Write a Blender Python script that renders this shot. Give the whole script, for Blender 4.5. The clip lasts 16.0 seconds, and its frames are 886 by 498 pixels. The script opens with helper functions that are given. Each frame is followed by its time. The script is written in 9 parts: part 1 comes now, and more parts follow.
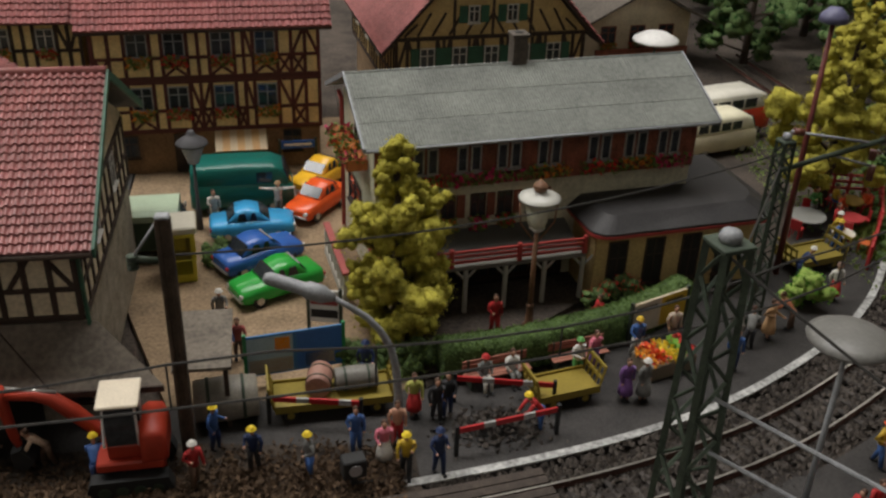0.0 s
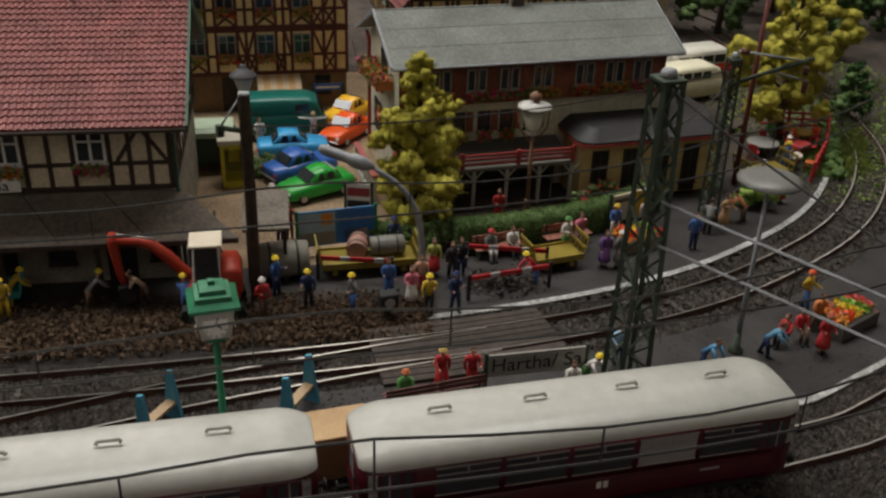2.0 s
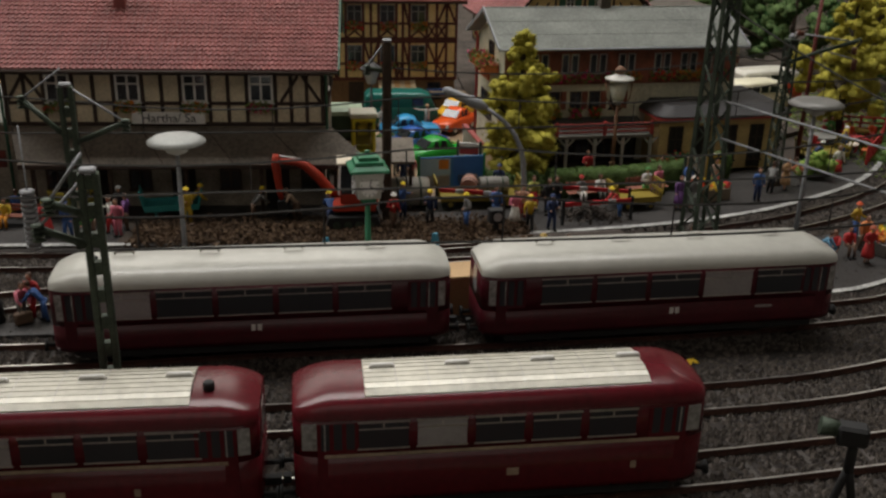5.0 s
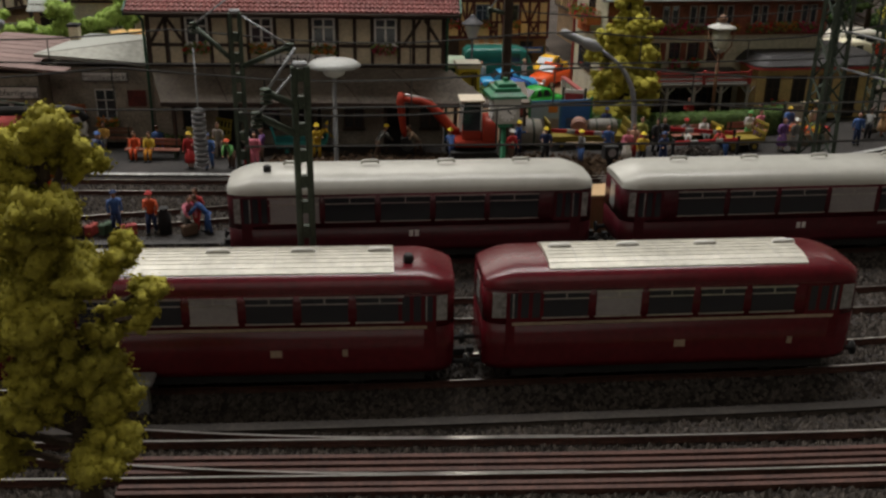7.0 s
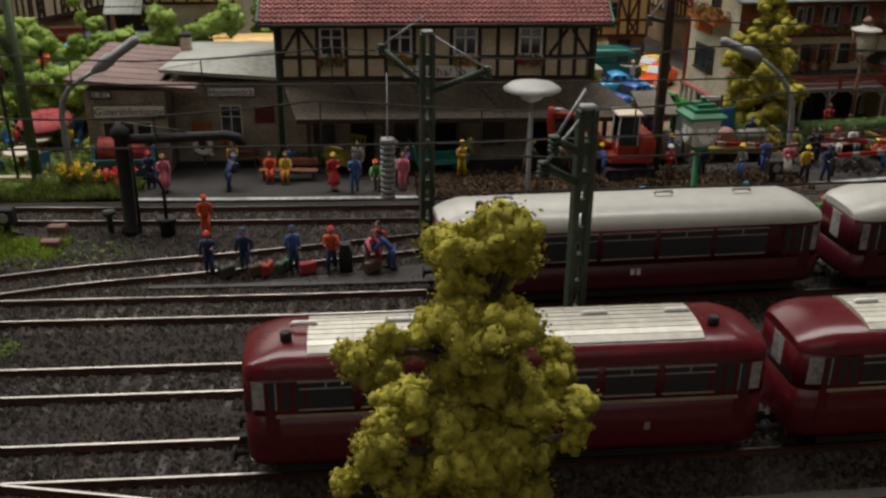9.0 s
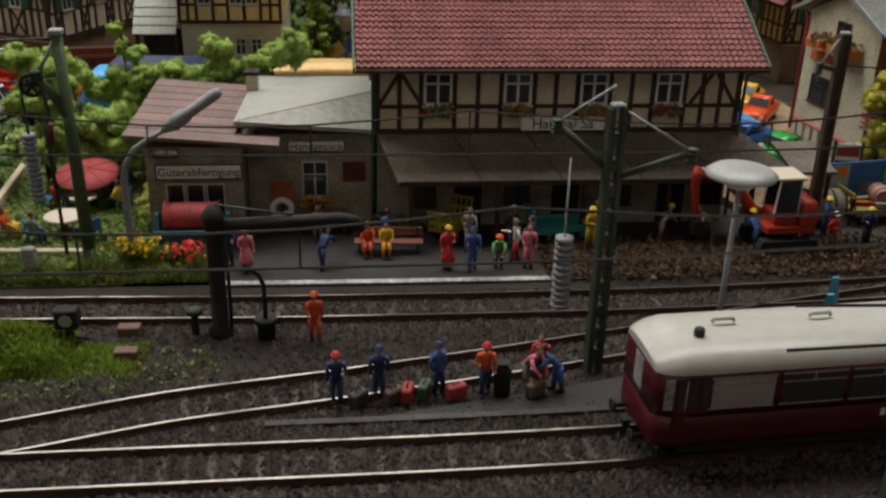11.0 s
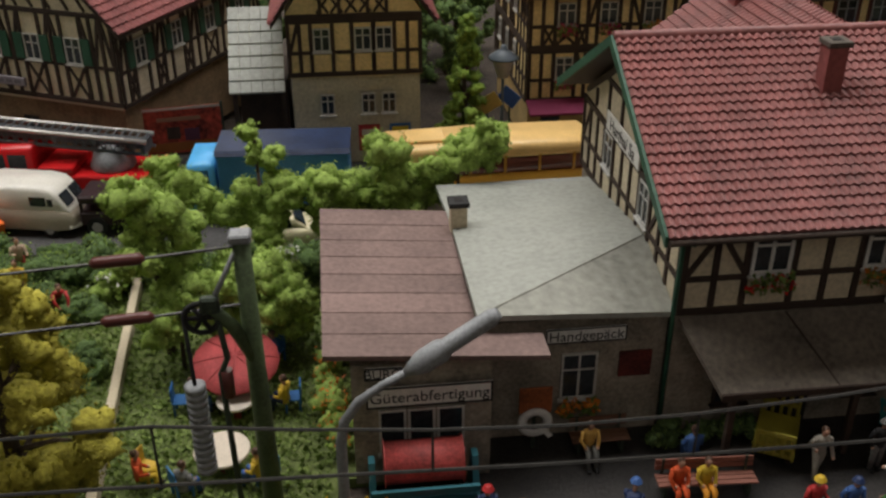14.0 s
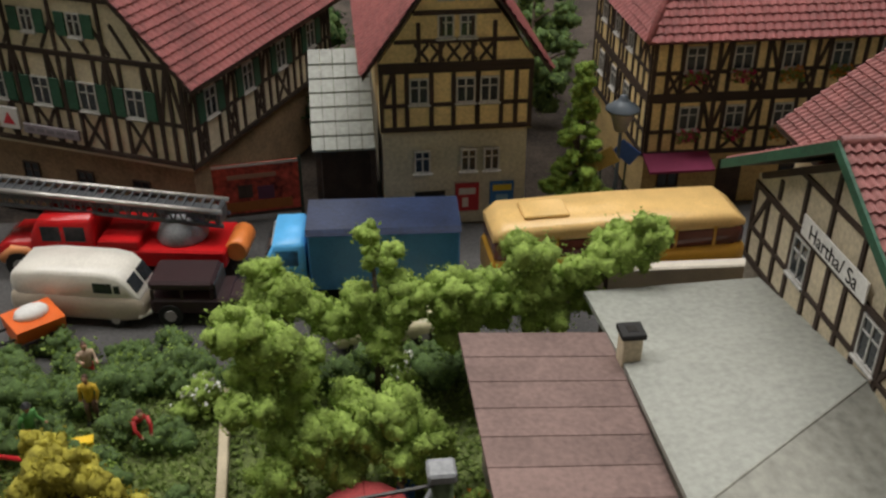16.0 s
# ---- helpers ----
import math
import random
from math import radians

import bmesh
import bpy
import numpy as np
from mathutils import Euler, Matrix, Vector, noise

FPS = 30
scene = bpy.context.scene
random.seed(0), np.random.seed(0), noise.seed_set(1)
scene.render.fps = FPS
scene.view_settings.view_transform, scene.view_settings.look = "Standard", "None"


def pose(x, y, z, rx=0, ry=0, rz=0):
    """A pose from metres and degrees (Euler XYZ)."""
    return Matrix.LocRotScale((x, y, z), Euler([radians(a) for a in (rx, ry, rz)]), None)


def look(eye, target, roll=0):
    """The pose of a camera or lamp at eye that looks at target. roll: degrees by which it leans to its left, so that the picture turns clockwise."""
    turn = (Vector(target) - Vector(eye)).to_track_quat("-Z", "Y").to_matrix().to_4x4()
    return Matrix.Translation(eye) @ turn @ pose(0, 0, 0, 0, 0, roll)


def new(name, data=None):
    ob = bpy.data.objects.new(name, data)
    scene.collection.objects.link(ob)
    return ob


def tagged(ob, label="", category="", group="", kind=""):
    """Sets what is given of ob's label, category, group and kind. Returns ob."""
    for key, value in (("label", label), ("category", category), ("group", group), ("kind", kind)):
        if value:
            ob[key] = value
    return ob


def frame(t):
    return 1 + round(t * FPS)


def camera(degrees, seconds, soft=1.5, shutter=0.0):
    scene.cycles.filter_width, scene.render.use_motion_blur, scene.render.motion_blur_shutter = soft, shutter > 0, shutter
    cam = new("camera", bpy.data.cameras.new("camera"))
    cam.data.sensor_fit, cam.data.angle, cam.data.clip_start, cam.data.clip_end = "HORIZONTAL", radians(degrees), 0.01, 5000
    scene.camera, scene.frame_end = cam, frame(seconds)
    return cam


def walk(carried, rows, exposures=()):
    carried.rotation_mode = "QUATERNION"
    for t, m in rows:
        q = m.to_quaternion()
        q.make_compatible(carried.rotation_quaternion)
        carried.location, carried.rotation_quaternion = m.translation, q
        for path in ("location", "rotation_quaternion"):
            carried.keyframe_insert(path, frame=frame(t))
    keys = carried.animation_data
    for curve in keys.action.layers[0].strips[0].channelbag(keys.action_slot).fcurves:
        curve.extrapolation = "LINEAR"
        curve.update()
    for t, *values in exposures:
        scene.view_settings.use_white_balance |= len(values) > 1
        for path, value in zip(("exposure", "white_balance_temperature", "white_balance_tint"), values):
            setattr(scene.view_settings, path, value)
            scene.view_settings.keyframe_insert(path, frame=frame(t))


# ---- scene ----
# A model railway at 1:87. Lengths below are in metres of the full-size original; S brings them to the size of the model.
S = 1 / 87
cam = camera(49.3, 16.0, soft=2.5)
PATH = [
    (0, (5.579, 0.171, 20.205), (5.884, 1.894, 19.237), 2.1),
    (0.5, (4.859, -2.742, 20.27), (5.165, -1.014, 19.311), 2.8),
    (1, (4.26, -4.494, 20.087), (4.569, -2.762, 19.135), 2.6),
    (1.5, (3.321, -6.918, 20.028), (3.631, -5.179, 19.09), 2.4),
    (2, (3.539, -8.741, 19.439), (3.849, -7.002, 18.501), 2.1),
    (2.5, (2.998, -11.027, 18.399), (3.278, -9.275, 17.477), 2.0),
    (3, (2.827, -13.041, 18.113), (3.078, -11.259, 17.241), 1.5),
    (5.5, (0.808, -19.653, 13.943), (0.949, -17.796, 13.214), 1.6),
    (6, (0.429, -20.634, 12.857), (0.554, -18.78, 12.119), 1.7),
    (6.5, (-0.671, -21.466, 13.075), (-0.574, -19.611, 12.334), 1.0),
    (7, (-2.714, -21.657, 13.517), (-2.633, -19.804, 12.769), 0.9),
    (7.5, (-5.023, -21.377, 13.81), (-4.941, -19.53, 13.049), 0.9),
    (8, (-6.956, -20.466, 13.968), (-6.871, -18.621, 13.2), 0.6),
    (10.5, (-15.005, -12.902, 15.087), (-14.82, -11.088, 14.266), 1.3),
    (11, (-16.118, -10.178, 15.328), (-15.929, -8.365, 14.506), 1.4),
    (11.5, (-17.08, -7.188, 15.845), (-16.897, -5.377, 15.017), 1.0),
    (12, (-18.82, -3.988, 15.654), (-18.643, -2.193, 14.789), 0.6),
    (12.5, (-20.417, -1.768, 15.878), (-20.239, 0.016, 14.992), 0.8),
    (13, (-21.854, 0.241, 16.523), (-21.673, 2.012, 15.611), 0.5),
    (13.5, (-23.185, 2.884, 17.086), (-22.983, 4.64, 16.15), 0.6),
    (14, (-23.693, 5.242, 17.736), (-23.488, 6.984, 16.775), -0.1),
    (14.5, (-24.195, 6.357, 18.661), (-23.982, 8.092, 17.69), -0.0),
    (15, (-25.435, 8.457, 18.548), (-25.237, 10.185, 17.562), 0.0),
    (15.5, (-25.865, 10.577, 18.561), (-25.668, 12.298, 17.561), -0.1),
    (16, (-27.03, 12.129, 18.976), (-26.836, 13.841, 17.96), -0.0),
]
EXPOSURE = [(0, 0.45), (1.5, 0.42), (3, 0.36), (5.5, 0.4), (8, 0.5), (10.5, 0.46), (12.5, 0.42), (14, 0.28), (16, 0.3)]
walk(cam, [(t, look(Vector(eye) * S, Vector(target) * S, roll)) for t, eye, target, roll in PATH], EXPOSURE)

# ---- light ----
world = bpy.data.worlds.new("world")
scene.world = world
world.use_nodes = True
world.node_tree.nodes["Background"].inputs["Color"].default_value = (0.9, 0.85, 0.8, 1)
world.node_tree.nodes["Background"].inputs["Strength"].default_value = 0.05


def area_lamp(name, x, y, z, size, size_y, watts, target, colour=(1.0, 0.86, 0.68)):
    data = bpy.data.lights.new(name, "AREA")
    data.shape, data.size, data.size_y, data.energy, data.color = "RECTANGLE", size, size_y, watts, colour
    ob = new(name, data)
    ob.matrix_world = look((x, y, z), target)
    return ob


# a long luminous ceiling field over the layout and two tube fittings beyond it
area_lamp("ceiling_light_field", -0.5, 0.62, 1.35, 2.4, 0.42, 24.5, (-0.5, 0.62, 0), (0.98, 0.95, 0.92))
# unseen fill lamp, added on the visitors' side to brighten the south-facing fronts
area_lamp("ceiling_light_visitors", -0.3, -1.5, 1.6, 2.2, 1.2, 3.3, (-0.3, -1.3, 0), (1.0, 0.94, 0.86))
area_lamp("ceiling_light_west", -0.55, 2.5, 1.42, 1.8, 1.4, 17, (-0.55, 2.5, 0), (1.0, 0.94, 0.86))
area_lamp("ceiling_light_east", 1.8, 2.4, 1.42, 0.3, 0.7, 2, (1.8, 2.4, 0), (1.0, 0.94, 0.86))


# ---- helpers of this scene ----
class Build:
    """Collects vertices and faces, in metres of the original."""

    def __init__(self):
        self.v, self.f, self.m, self.smooth = [], [], [], []

    def face(self, idx, mi=0, smooth=False):
        self.f.append(idx)
        self.m.append(mi)
        self.smooth.append(smooth)

    def box(self, x0, x1, y0, y1, z0, z1, mi=0, bevel=0.0, M=None):
        n = len(self.v)
        if bevel <= 0:
            pts = [(x0, y0, z0), (x1, y0, z0), (x1, y1, z0), (x0, y1, z0), (x0, y0, z1), (x1, y0, z1), (x1, y1, z1), (x0, y1, z1)]
            faces = [(0, 3, 2, 1), (4, 5, 6, 7), (0, 1, 5, 4), (1, 2, 6, 5), (2, 3, 7, 6), (3, 0, 4, 7)]
        else:
            b = min(bevel, abs(x1 - x0) * 0.45, abs(y1 - y0) * 0.45, abs(z1 - z0) * 0.45)
            pts, faces = [], []
            for cx, sx in ((x0, 1), (x1, -1)):
                for cy, sy in ((y0, 1), (y1, -1)):
                    for cz, sz in ((z0, 1), (z1, -1)):
                        pts += [(cx, cy + sy * b, cz + sz * b), (cx + sx * b, cy, cz + sz * b), (cx + sx * b, cy + sy * b, cz)]
            c = lambda i, j, k: (i * 4 + j * 2 + k) * 3
            for i in (0, 1):
                q = (c(i, 0, 0), c(i, 0, 1), c(i, 1, 1), c(i, 1, 0))
                faces.append(q if i == 0 else q[::-1])
                q = tuple(a + 1 for a in (c(0, i, 0), c(1, i, 0), c(1, i, 1), c(0, i, 1)))
                faces.append(q if i == 0 else q[::-1])
                q = tuple(a + 2 for a in (c(0, 0, i), c(0, 1, i), c(1, 1, i), c(1, 0, i)))
                faces.append(q if i == 0 else q[::-1])
            for i in (0, 1):
                for j in (0, 1):
                    flip = i ^ j
                    q = (c(i, j, 0), c(i, j, 1), c(i, j, 1) + 1, c(i, j, 0) + 1)
                    faces.append(q[::-1] if not flip else q)
                    q = (c(i, 0, j) + 0, c(i, 1, j) + 0, c(i, 1, j) + 2, c(i, 0, j) + 2)
                    faces.append(q if not flip else q[::-1])
                    q = (c(0, i, j) + 1, c(1, i, j) + 1, c(1, i, j) + 2, c(0, i, j) + 2)
                    faces.append(q[::-1] if not flip else q)
                    for k in (0, 1):
                        q = (c(i, j, k), c(i, j, k) + 1, c(i, j, k) + 2)
                        faces.append(q if (i + j + k) % 2 else q[::-1])
        if M is not None:
            pts = [tuple(M @ Vector(p)) for p in pts]
        self.v += pts
        for q in faces:
            self.face(tuple(a + n for a in q), mi)
        return self

    def ring_loft(self, rings, mi=0, smooth=True, cap=True, closed=True):
        """Joins rings of equally many points."""
        n, k = len(self.v), len(rings[0])
        for r in rings:
            self.v += [tuple(p) for p in r]
        for i in range(len(rings) - 1):
            for j in range(k if closed else k - 1):
                a, b = n + i * k + j, n + i * k + (j + 1) % k
                self.face((a, b, b + k, a + k), mi, smooth)
        if cap:
            self.face(tuple(range(n, n + k))[::-1], mi)
            self.face(tuple(range(n + (len(rings) - 1) * k, n + len(rings) * k)), mi)
        return self

    def tube(self, pts, r, n=8, mi=0, cap=True):
        """A round bar along points; r one radius or one for each point."""
        pts = [Vector(p) for p in pts]
        rs = r if isinstance(r, (list, tuple)) else [r] * len(pts)
        rings, prev = [], None
        for i, p in enumerate(pts):
            d = (pts[min(i + 1, len(pts) - 1)] - pts[max(i - 1, 0)]).normalized()
            if prev is None:
                ref = Vector((0, 0, 1)) if abs(d.z) < 0.9 else Vector((1, 0, 0))
                a = d.cross(ref).normalized()
            else:
                a = (prev - d * prev.dot(d)).normalized()
            prev = a
            b = d.cross(a)
            rings.append([p + (a * math.cos(t) + b * math.sin(t)) * rs[i] for t in (2 * math.pi * j / n for j in range(n))])
        return self.ring_loft(rings, mi, n > 5, cap)

    def lathe(self, profile, n=16, mi=0, at=(0, 0, 0)):
        """Profile of (radius, height) turned about the upright axis."""
        rings = [[(at[0] + r * math.cos(t), at[1] + r * math.sin(t), at[2] + z) for t in (2 * math.pi * j / n for j in range(n))] for r, z in profile]
        return self.ring_loft(rings, mi)

    def ball(self, c, r, n=8, mi=0, sq=(1, 1, 1)):
        prof = [(math.sin(math.pi * (i + 0.02) / (n // 2 + 1.0)) if 0 < i < n // 2 + 1 else 0.05, -math.cos(math.pi * i / (n // 2 + 1))) for i in range(n // 2 + 2)]
        rings = [[(c[0] + r * sq[0] * p * math.cos(t), c[1] + r * sq[1] * p * math.sin(t), c[2] + r * sq[2] * z) for t in (2 * math.pi * j / n for j in range(n))] for p, z in prof]
        return self.ring_loft(rings, mi)

    def prism(self, poly, axis, a, b, mi=0):
        """A flat outline drawn out along an axis: x: outline in (y, z); y: in (x, z); z: in (x, y)."""
        put = {"x": lambda p, t: (t, p[0], p[1]), "y": lambda p, t: (p[0], t, p[1]), "z": lambda p, t: (p[0], p[1], t)}[axis]
        n, k = len(self.v), len(poly)
        self.v += [put(p, a) for p in poly] + [put(p, b) for p in poly]
        self.face(tuple(range(n, n + k)), mi)
        self.face(tuple(range(n + k, n + 2 * k))[::-1], mi)
        for j in range(k):
            self.face((n + j, n + k + j, n + k + (j + 1) % k, n + (j + 1) % k), mi)
        return self

    def mesh(self, name, mats, fix=True):
        me = bpy.data.meshes.new(name)
        me.from_pydata([(x * S, y * S, z * S) for x, y, z in self.v], [], self.f)
        for m in mats if isinstance(mats, (list, tuple)) else [mats]:
            me.materials.append(m)
        me.polygons.foreach_set("material_index", self.m)
        me.polygons.foreach_set("use_smooth", self.smooth)
        if fix and len(self.f) < 20000:
            bm = bmesh.new()
            bm.from_mesh(me)
            bmesh.ops.recalc_face_normals(bm, faces=bm.faces)
            bm.to_mesh(me)
            bm.free()
        me.update()
        return me


def thing(name, label, category, x=0, y=0, z=0, rz=0, group="", kind=""):
    ob = new(name)
    ob.empty_display_size = 0.01
    ob.matrix_world = pose(x * S, y * S, z * S, 0, 0, rz)
    return tagged(ob, label, category, group, kind)


def part(name, build, mats, parent, label="", fix=True):
    ob = new(name, build.mesh(name, mats, fix))
    ob.parent = parent
    if label:
        tagged(ob, label)
    return ob


def solo(name, build, mats, label, category, x=0, y=0, z=0, rz=0, group="", kind="", fix=True):
    ob = new(name, build.mesh(name, mats, fix))
    ob.matrix_world = pose(x * S, y * S, z * S, 0, 0, rz)
    return tagged(ob, label, category, group, kind)


def piece(name, mesh, parent, M):
    """One of many alike pieces on a shared mesh; M in metres of the original."""
    ob = new(name, mesh)
    ob.parent = parent
    M = M.copy()
    M.translation = M.translation * S
    ob.matrix_local = M
    return ob


def place(x, y, z, rz=0):
    return pose(x * S, y * S, z * S, 0, 0, rz)


def lettering(text, height, parent, m, M, name="lettering"):
    cu = bpy.data.curves.new(name, "FONT")
    cu.body, cu.size, cu.align_x, cu.align_y, cu.extrude = text, height * S, "CENTER", "CENTER", 0.004 * S
    cu.materials.append(m)
    ob = new(name, cu)
    ob.parent = parent
    M = M.copy()
    M.translation = M.translation * S
    ob.matrix_local = M
    return ob


# ---- materials ----
def mat(name, col, rough=0.6, metal=0.0, f=1.5, var=0.25, bump=0.15, fine=9.0, rnd=0.0, spec=0.4, tint=None, stain=0.0):
    """Colour with broad and fine variation at the given grain per metre of the original."""
    m = bpy.data.materials.new(name)
    m.use_nodes = True
    nt = m.node_tree
    b = nt.nodes["Principled BSDF"]
    b.inputs["Roughness"].default_value, b.inputs["Metallic"].default_value = rough, metal
    b.inputs["Specular IOR Level"].default_value = spec
    tc = nt.nodes.new("ShaderNodeTexCoord")

    def noise_node(scale, detail):
        n = nt.nodes.new("ShaderNodeTexNoise")
        n.inputs["Scale"].default_value, n.inputs["Detail"].default_value = scale / S, detail
        nt.links.new(tc.outputs["Object"], n.inputs["Vector"])
        return n

    broad, grain = noise_node(f, 4), noise_node(f * fine, 5)
    mix = nt.nodes.new("ShaderNodeMix")
    mix.data_type = "FLOAT"
    mix.inputs[0].default_value = 0.5
    nt.links.new(broad.outputs["Fac"], mix.inputs[2])
    nt.links.new(grain.outputs["Fac"], mix.inputs[3])
    ramp = nt.nodes.new("ShaderNodeValToRGB")
    dark = [max(0, c * (1 - 1.6 * var)) for c in col]
    light = [min(1, c * (1 + 1.6 * var)) for c in (tint or col)]
    ramp.color_ramp.elements[0].position, ramp.color_ramp.elements[1].position = 0.32, 0.68
    ramp.color_ramp.elements[0].color, ramp.color_ramp.elements[1].color = (*dark, 1), (*light, 1)
    nt.links.new(mix.outputs[0], ramp.inputs["Fac"])
    out = ramp.outputs["Color"]
    if rnd:
        info = nt.nodes.new("ShaderNodeObjectInfo")
        rng = nt.nodes.new("ShaderNodeMapRange")
        rng.inputs["To Min"].default_value, rng.inputs["To Max"].default_value = 1 - rnd, 1 + rnd
        nt.links.new(info.outputs["Random"], rng.inputs["Value"])
        hsv = nt.nodes.new("ShaderNodeHueSaturation")
        nt.links.new(rng.outputs[0], hsv.inputs["Value"])
        nt.links.new(out, hsv.inputs["Color"])
        out = hsv.outputs["Color"]
    nt.links.new(out, b.inputs["Base Color"])
    if bump:
        bp = nt.nodes.new("ShaderNodeBump")
        bp.inputs["Strength"].default_value, bp.inputs["Distance"].default_value = bump, 0.05 * S
        nt.links.new(grain.outputs["Fac"], bp.inputs["Height"])
        nt.links.new(bp.outputs["Normal"], b.inputs["Normal"])
    return m


def island_mat(name, dark, light, rough=0.9, bump=0.0, sheen=False):
    """For loose bits of one mesh: each bit takes its own shade."""
    m = bpy.data.materials.new(name)
    m.use_nodes = True
    nt = m.node_tree
    b = nt.nodes["Principled BSDF"]
    b.inputs["Roughness"].default_value = rough
    b.inputs["Specular IOR Level"].default_value = 0.15
    g = nt.nodes.new("ShaderNodeNewGeometry")
    tc = nt.nodes.new("ShaderNodeTexCoord")
    n = nt.nodes.new("ShaderNodeTexNoise")
    n.inputs["Scale"].default_value = 0.7 / S
    nt.links.new(tc.outputs["Object"], n.inputs["Vector"])
    mx = nt.nodes.new("ShaderNodeMix")
    mx.data_type = "FLOAT"
    mx.inputs[0].default_value = 0.45
    nt.links.new(g.outputs["Random Per Island"], mx.inputs[2])
    nt.links.new(n.outputs["Fac"], mx.inputs[3])
    r = nt.nodes.new("ShaderNodeValToRGB")
    r.color_ramp.elements[0].position, r.color_ramp.elements[1].position = 0.15, 0.85
    r.color_ramp.elements[0].color, r.color_ramp.elements[1].color = (*dark, 1), (*light, 1)
    nt.links.new(mx.outputs[0], r.inputs["Fac"])
    nt.links.new(r.outputs["Color"], b.inputs["Base Color"])
    if "foliage" in name or "grass" in name:
        tr = nt.nodes.new("ShaderNodeBsdfTranslucent")
        nt.links.new(r.outputs["Color"], tr.inputs["Color"])
        ms = nt.nodes.new("ShaderNodeMixShader")
        ms.inputs[0].default_value = 0.4
        nt.links.new(b.outputs[0], ms.inputs[1])
        nt.links.new(tr.outputs[0], ms.inputs[2])
        nt.links.new(ms.outputs[0], nt.nodes["Material Output"].inputs["Surface"])
    return m


def glass_mat(name, col=(0.03, 0.035, 0.04), rough=0.08):
    m = mat(name, col, rough, 0, 0.6, 0.3, 0.0, spec=0.6)
    return m


COLOURS = {}


def paint(col, rough=0.45, var=0.1):
    """Plain model paint of a colour, made once."""
    key = (*[round(c, 3) for c in col], rough)
    if key not in COLOURS:
        COLOURS[key] = mat("paint", col, rough, 0, 1.2, var, 0.08, 12)
    return COLOURS[key]


M_ground = mat("ground_earth", (0.055, 0.043, 0.034), 0.95, 0, 0.5, 0.5, 0.9, 14)
M_ballast_bed = mat("ballast_bed", (0.026, 0.021, 0.018), 0.95, 0, 0.35, 0.45, 1.0, 30)
M_stone = island_mat("ballast_stone", (0.02, 0.017, 0.015), (0.125, 0.107, 0.092), 0.85)
M_asphalt = mat("asphalt", (0.062, 0.06, 0.058), 0.8, 0, 0.3, 0.35, 0.35, 25)
M_platform = mat("platform_surface", (0.029, 0.026, 0.024), 0.6, 0, 0.7, 0.45, 0.6, 18)
M_sand = mat("sandy_street", (0.27, 0.19, 0.115), 0.9, 0, 0.6, 0.35, 0.5, 12)
M_soil = mat("dug_soil", (0.04, 0.03, 0.022), 0.95, 0, 1.2, 0.5, 1.0, 8)
M_whitecurb = mat("white_curb", (0.36, 0.36, 0.345), 0.6, 0, 0.8, 0.5, 0.2)
M_rail = mat("rail_rust", (0.075, 0.033, 0.024), 0.6, 0.1, 1.0, 0.35, 0.2)
M_railtop = mat("rail_head", (0.5, 0.48, 0.44), 0.3, 1.0, 0.8, 0.15, 0.0)
M_sleeper = mat("sleeper_wood", (0.06, 0.052, 0.046), 0.85, 0, 3.0, 0.35, 0.5, rnd=0.35)
M_plank = mat("crossing_plank", (0.05, 0.038, 0.03), 0.8, 0, 3.0, 0.35, 0.4, rnd=0.3)
M_tile = mat("red_roof_tile", (0.25, 0.088, 0.08), 0.42, 0, 0.9, 0.28, 0.3, 10, spec=0.6)
M_tile2 = mat("old_red_roof_tile", (0.25, 0.075, 0.07), 0.6, 0, 0.6, 0.25, 0.3, 10)
M_slate = mat("grey_roofing", (0.17, 0.18, 0.16), 0.75, 0, 0.5, 0.22, 0.35, 12, rnd=0.12)
M_felt = mat("grey_green_felt", (0.31, 0.32, 0.285), 0.6, 0, 0.25, 0.15, 0.35, 22)
M_felt_w = mat("worn_grey_felt", (0.29, 0.29, 0.25), 0.7, 0, 0.3, 0.22, 0.3, 12)
M_felt_br = mat("brown_felt", (0.2, 0.135, 0.12), 0.8, 0, 0.5, 0.2, 0.4, 14, rnd=0.12)
M_canopy = mat("canopy_board", (0.088, 0.074, 0.06), 0.8, 0, 0.5, 0.3, 0.3, 12)
M_tarboard = mat("tarred_canopy_board", (0.15, 0.125, 0.1), 0.75, 0, 0.5, 0.32, 0.35, 12)
M_timber = mat("dark_timber", (0.045, 0.028, 0.02), 0.7, 0, 2.0, 0.35, 0.4, rnd=0.2)
M_cream = mat("cream_plaster", (0.6, 0.52, 0.37), 0.85, 0, 0.8, 0.18, 0.25, 10)
M_yellow = mat("yellow_plaster", (0.76, 0.59, 0.29), 0.85, 0, 0.8, 0.18, 0.25, 10)
M_ochre = mat("ochre_plaster", (0.50, 0.36, 0.16), 0.85, 0, 0.8, 0.2, 0.25, 10)
M_stonewall = mat("grey_stone_wall", (0.28, 0.245, 0.195), 0.85, 0, 1.4, 0.3, 0.6, 6)
M_beige = mat("beige_render", (0.52, 0.48, 0.36), 0.85, 0, 0.7, 0.2, 0.3, 10)
M_duskwhite = mat("greyed_window_paint", (0.3, 0.29, 0.27), 0.6, 0, 1.0, 0.25, 0.1)
M_inn = mat("inn_plaster", (0.5, 0.48, 0.35), 0.85, 0, 0.7, 0.2, 0.3, 10)
M_darkwood = mat("brown_boards", (0.2, 0.065, 0.036), 0.7, 0, 1.5, 0.35, 0.4)
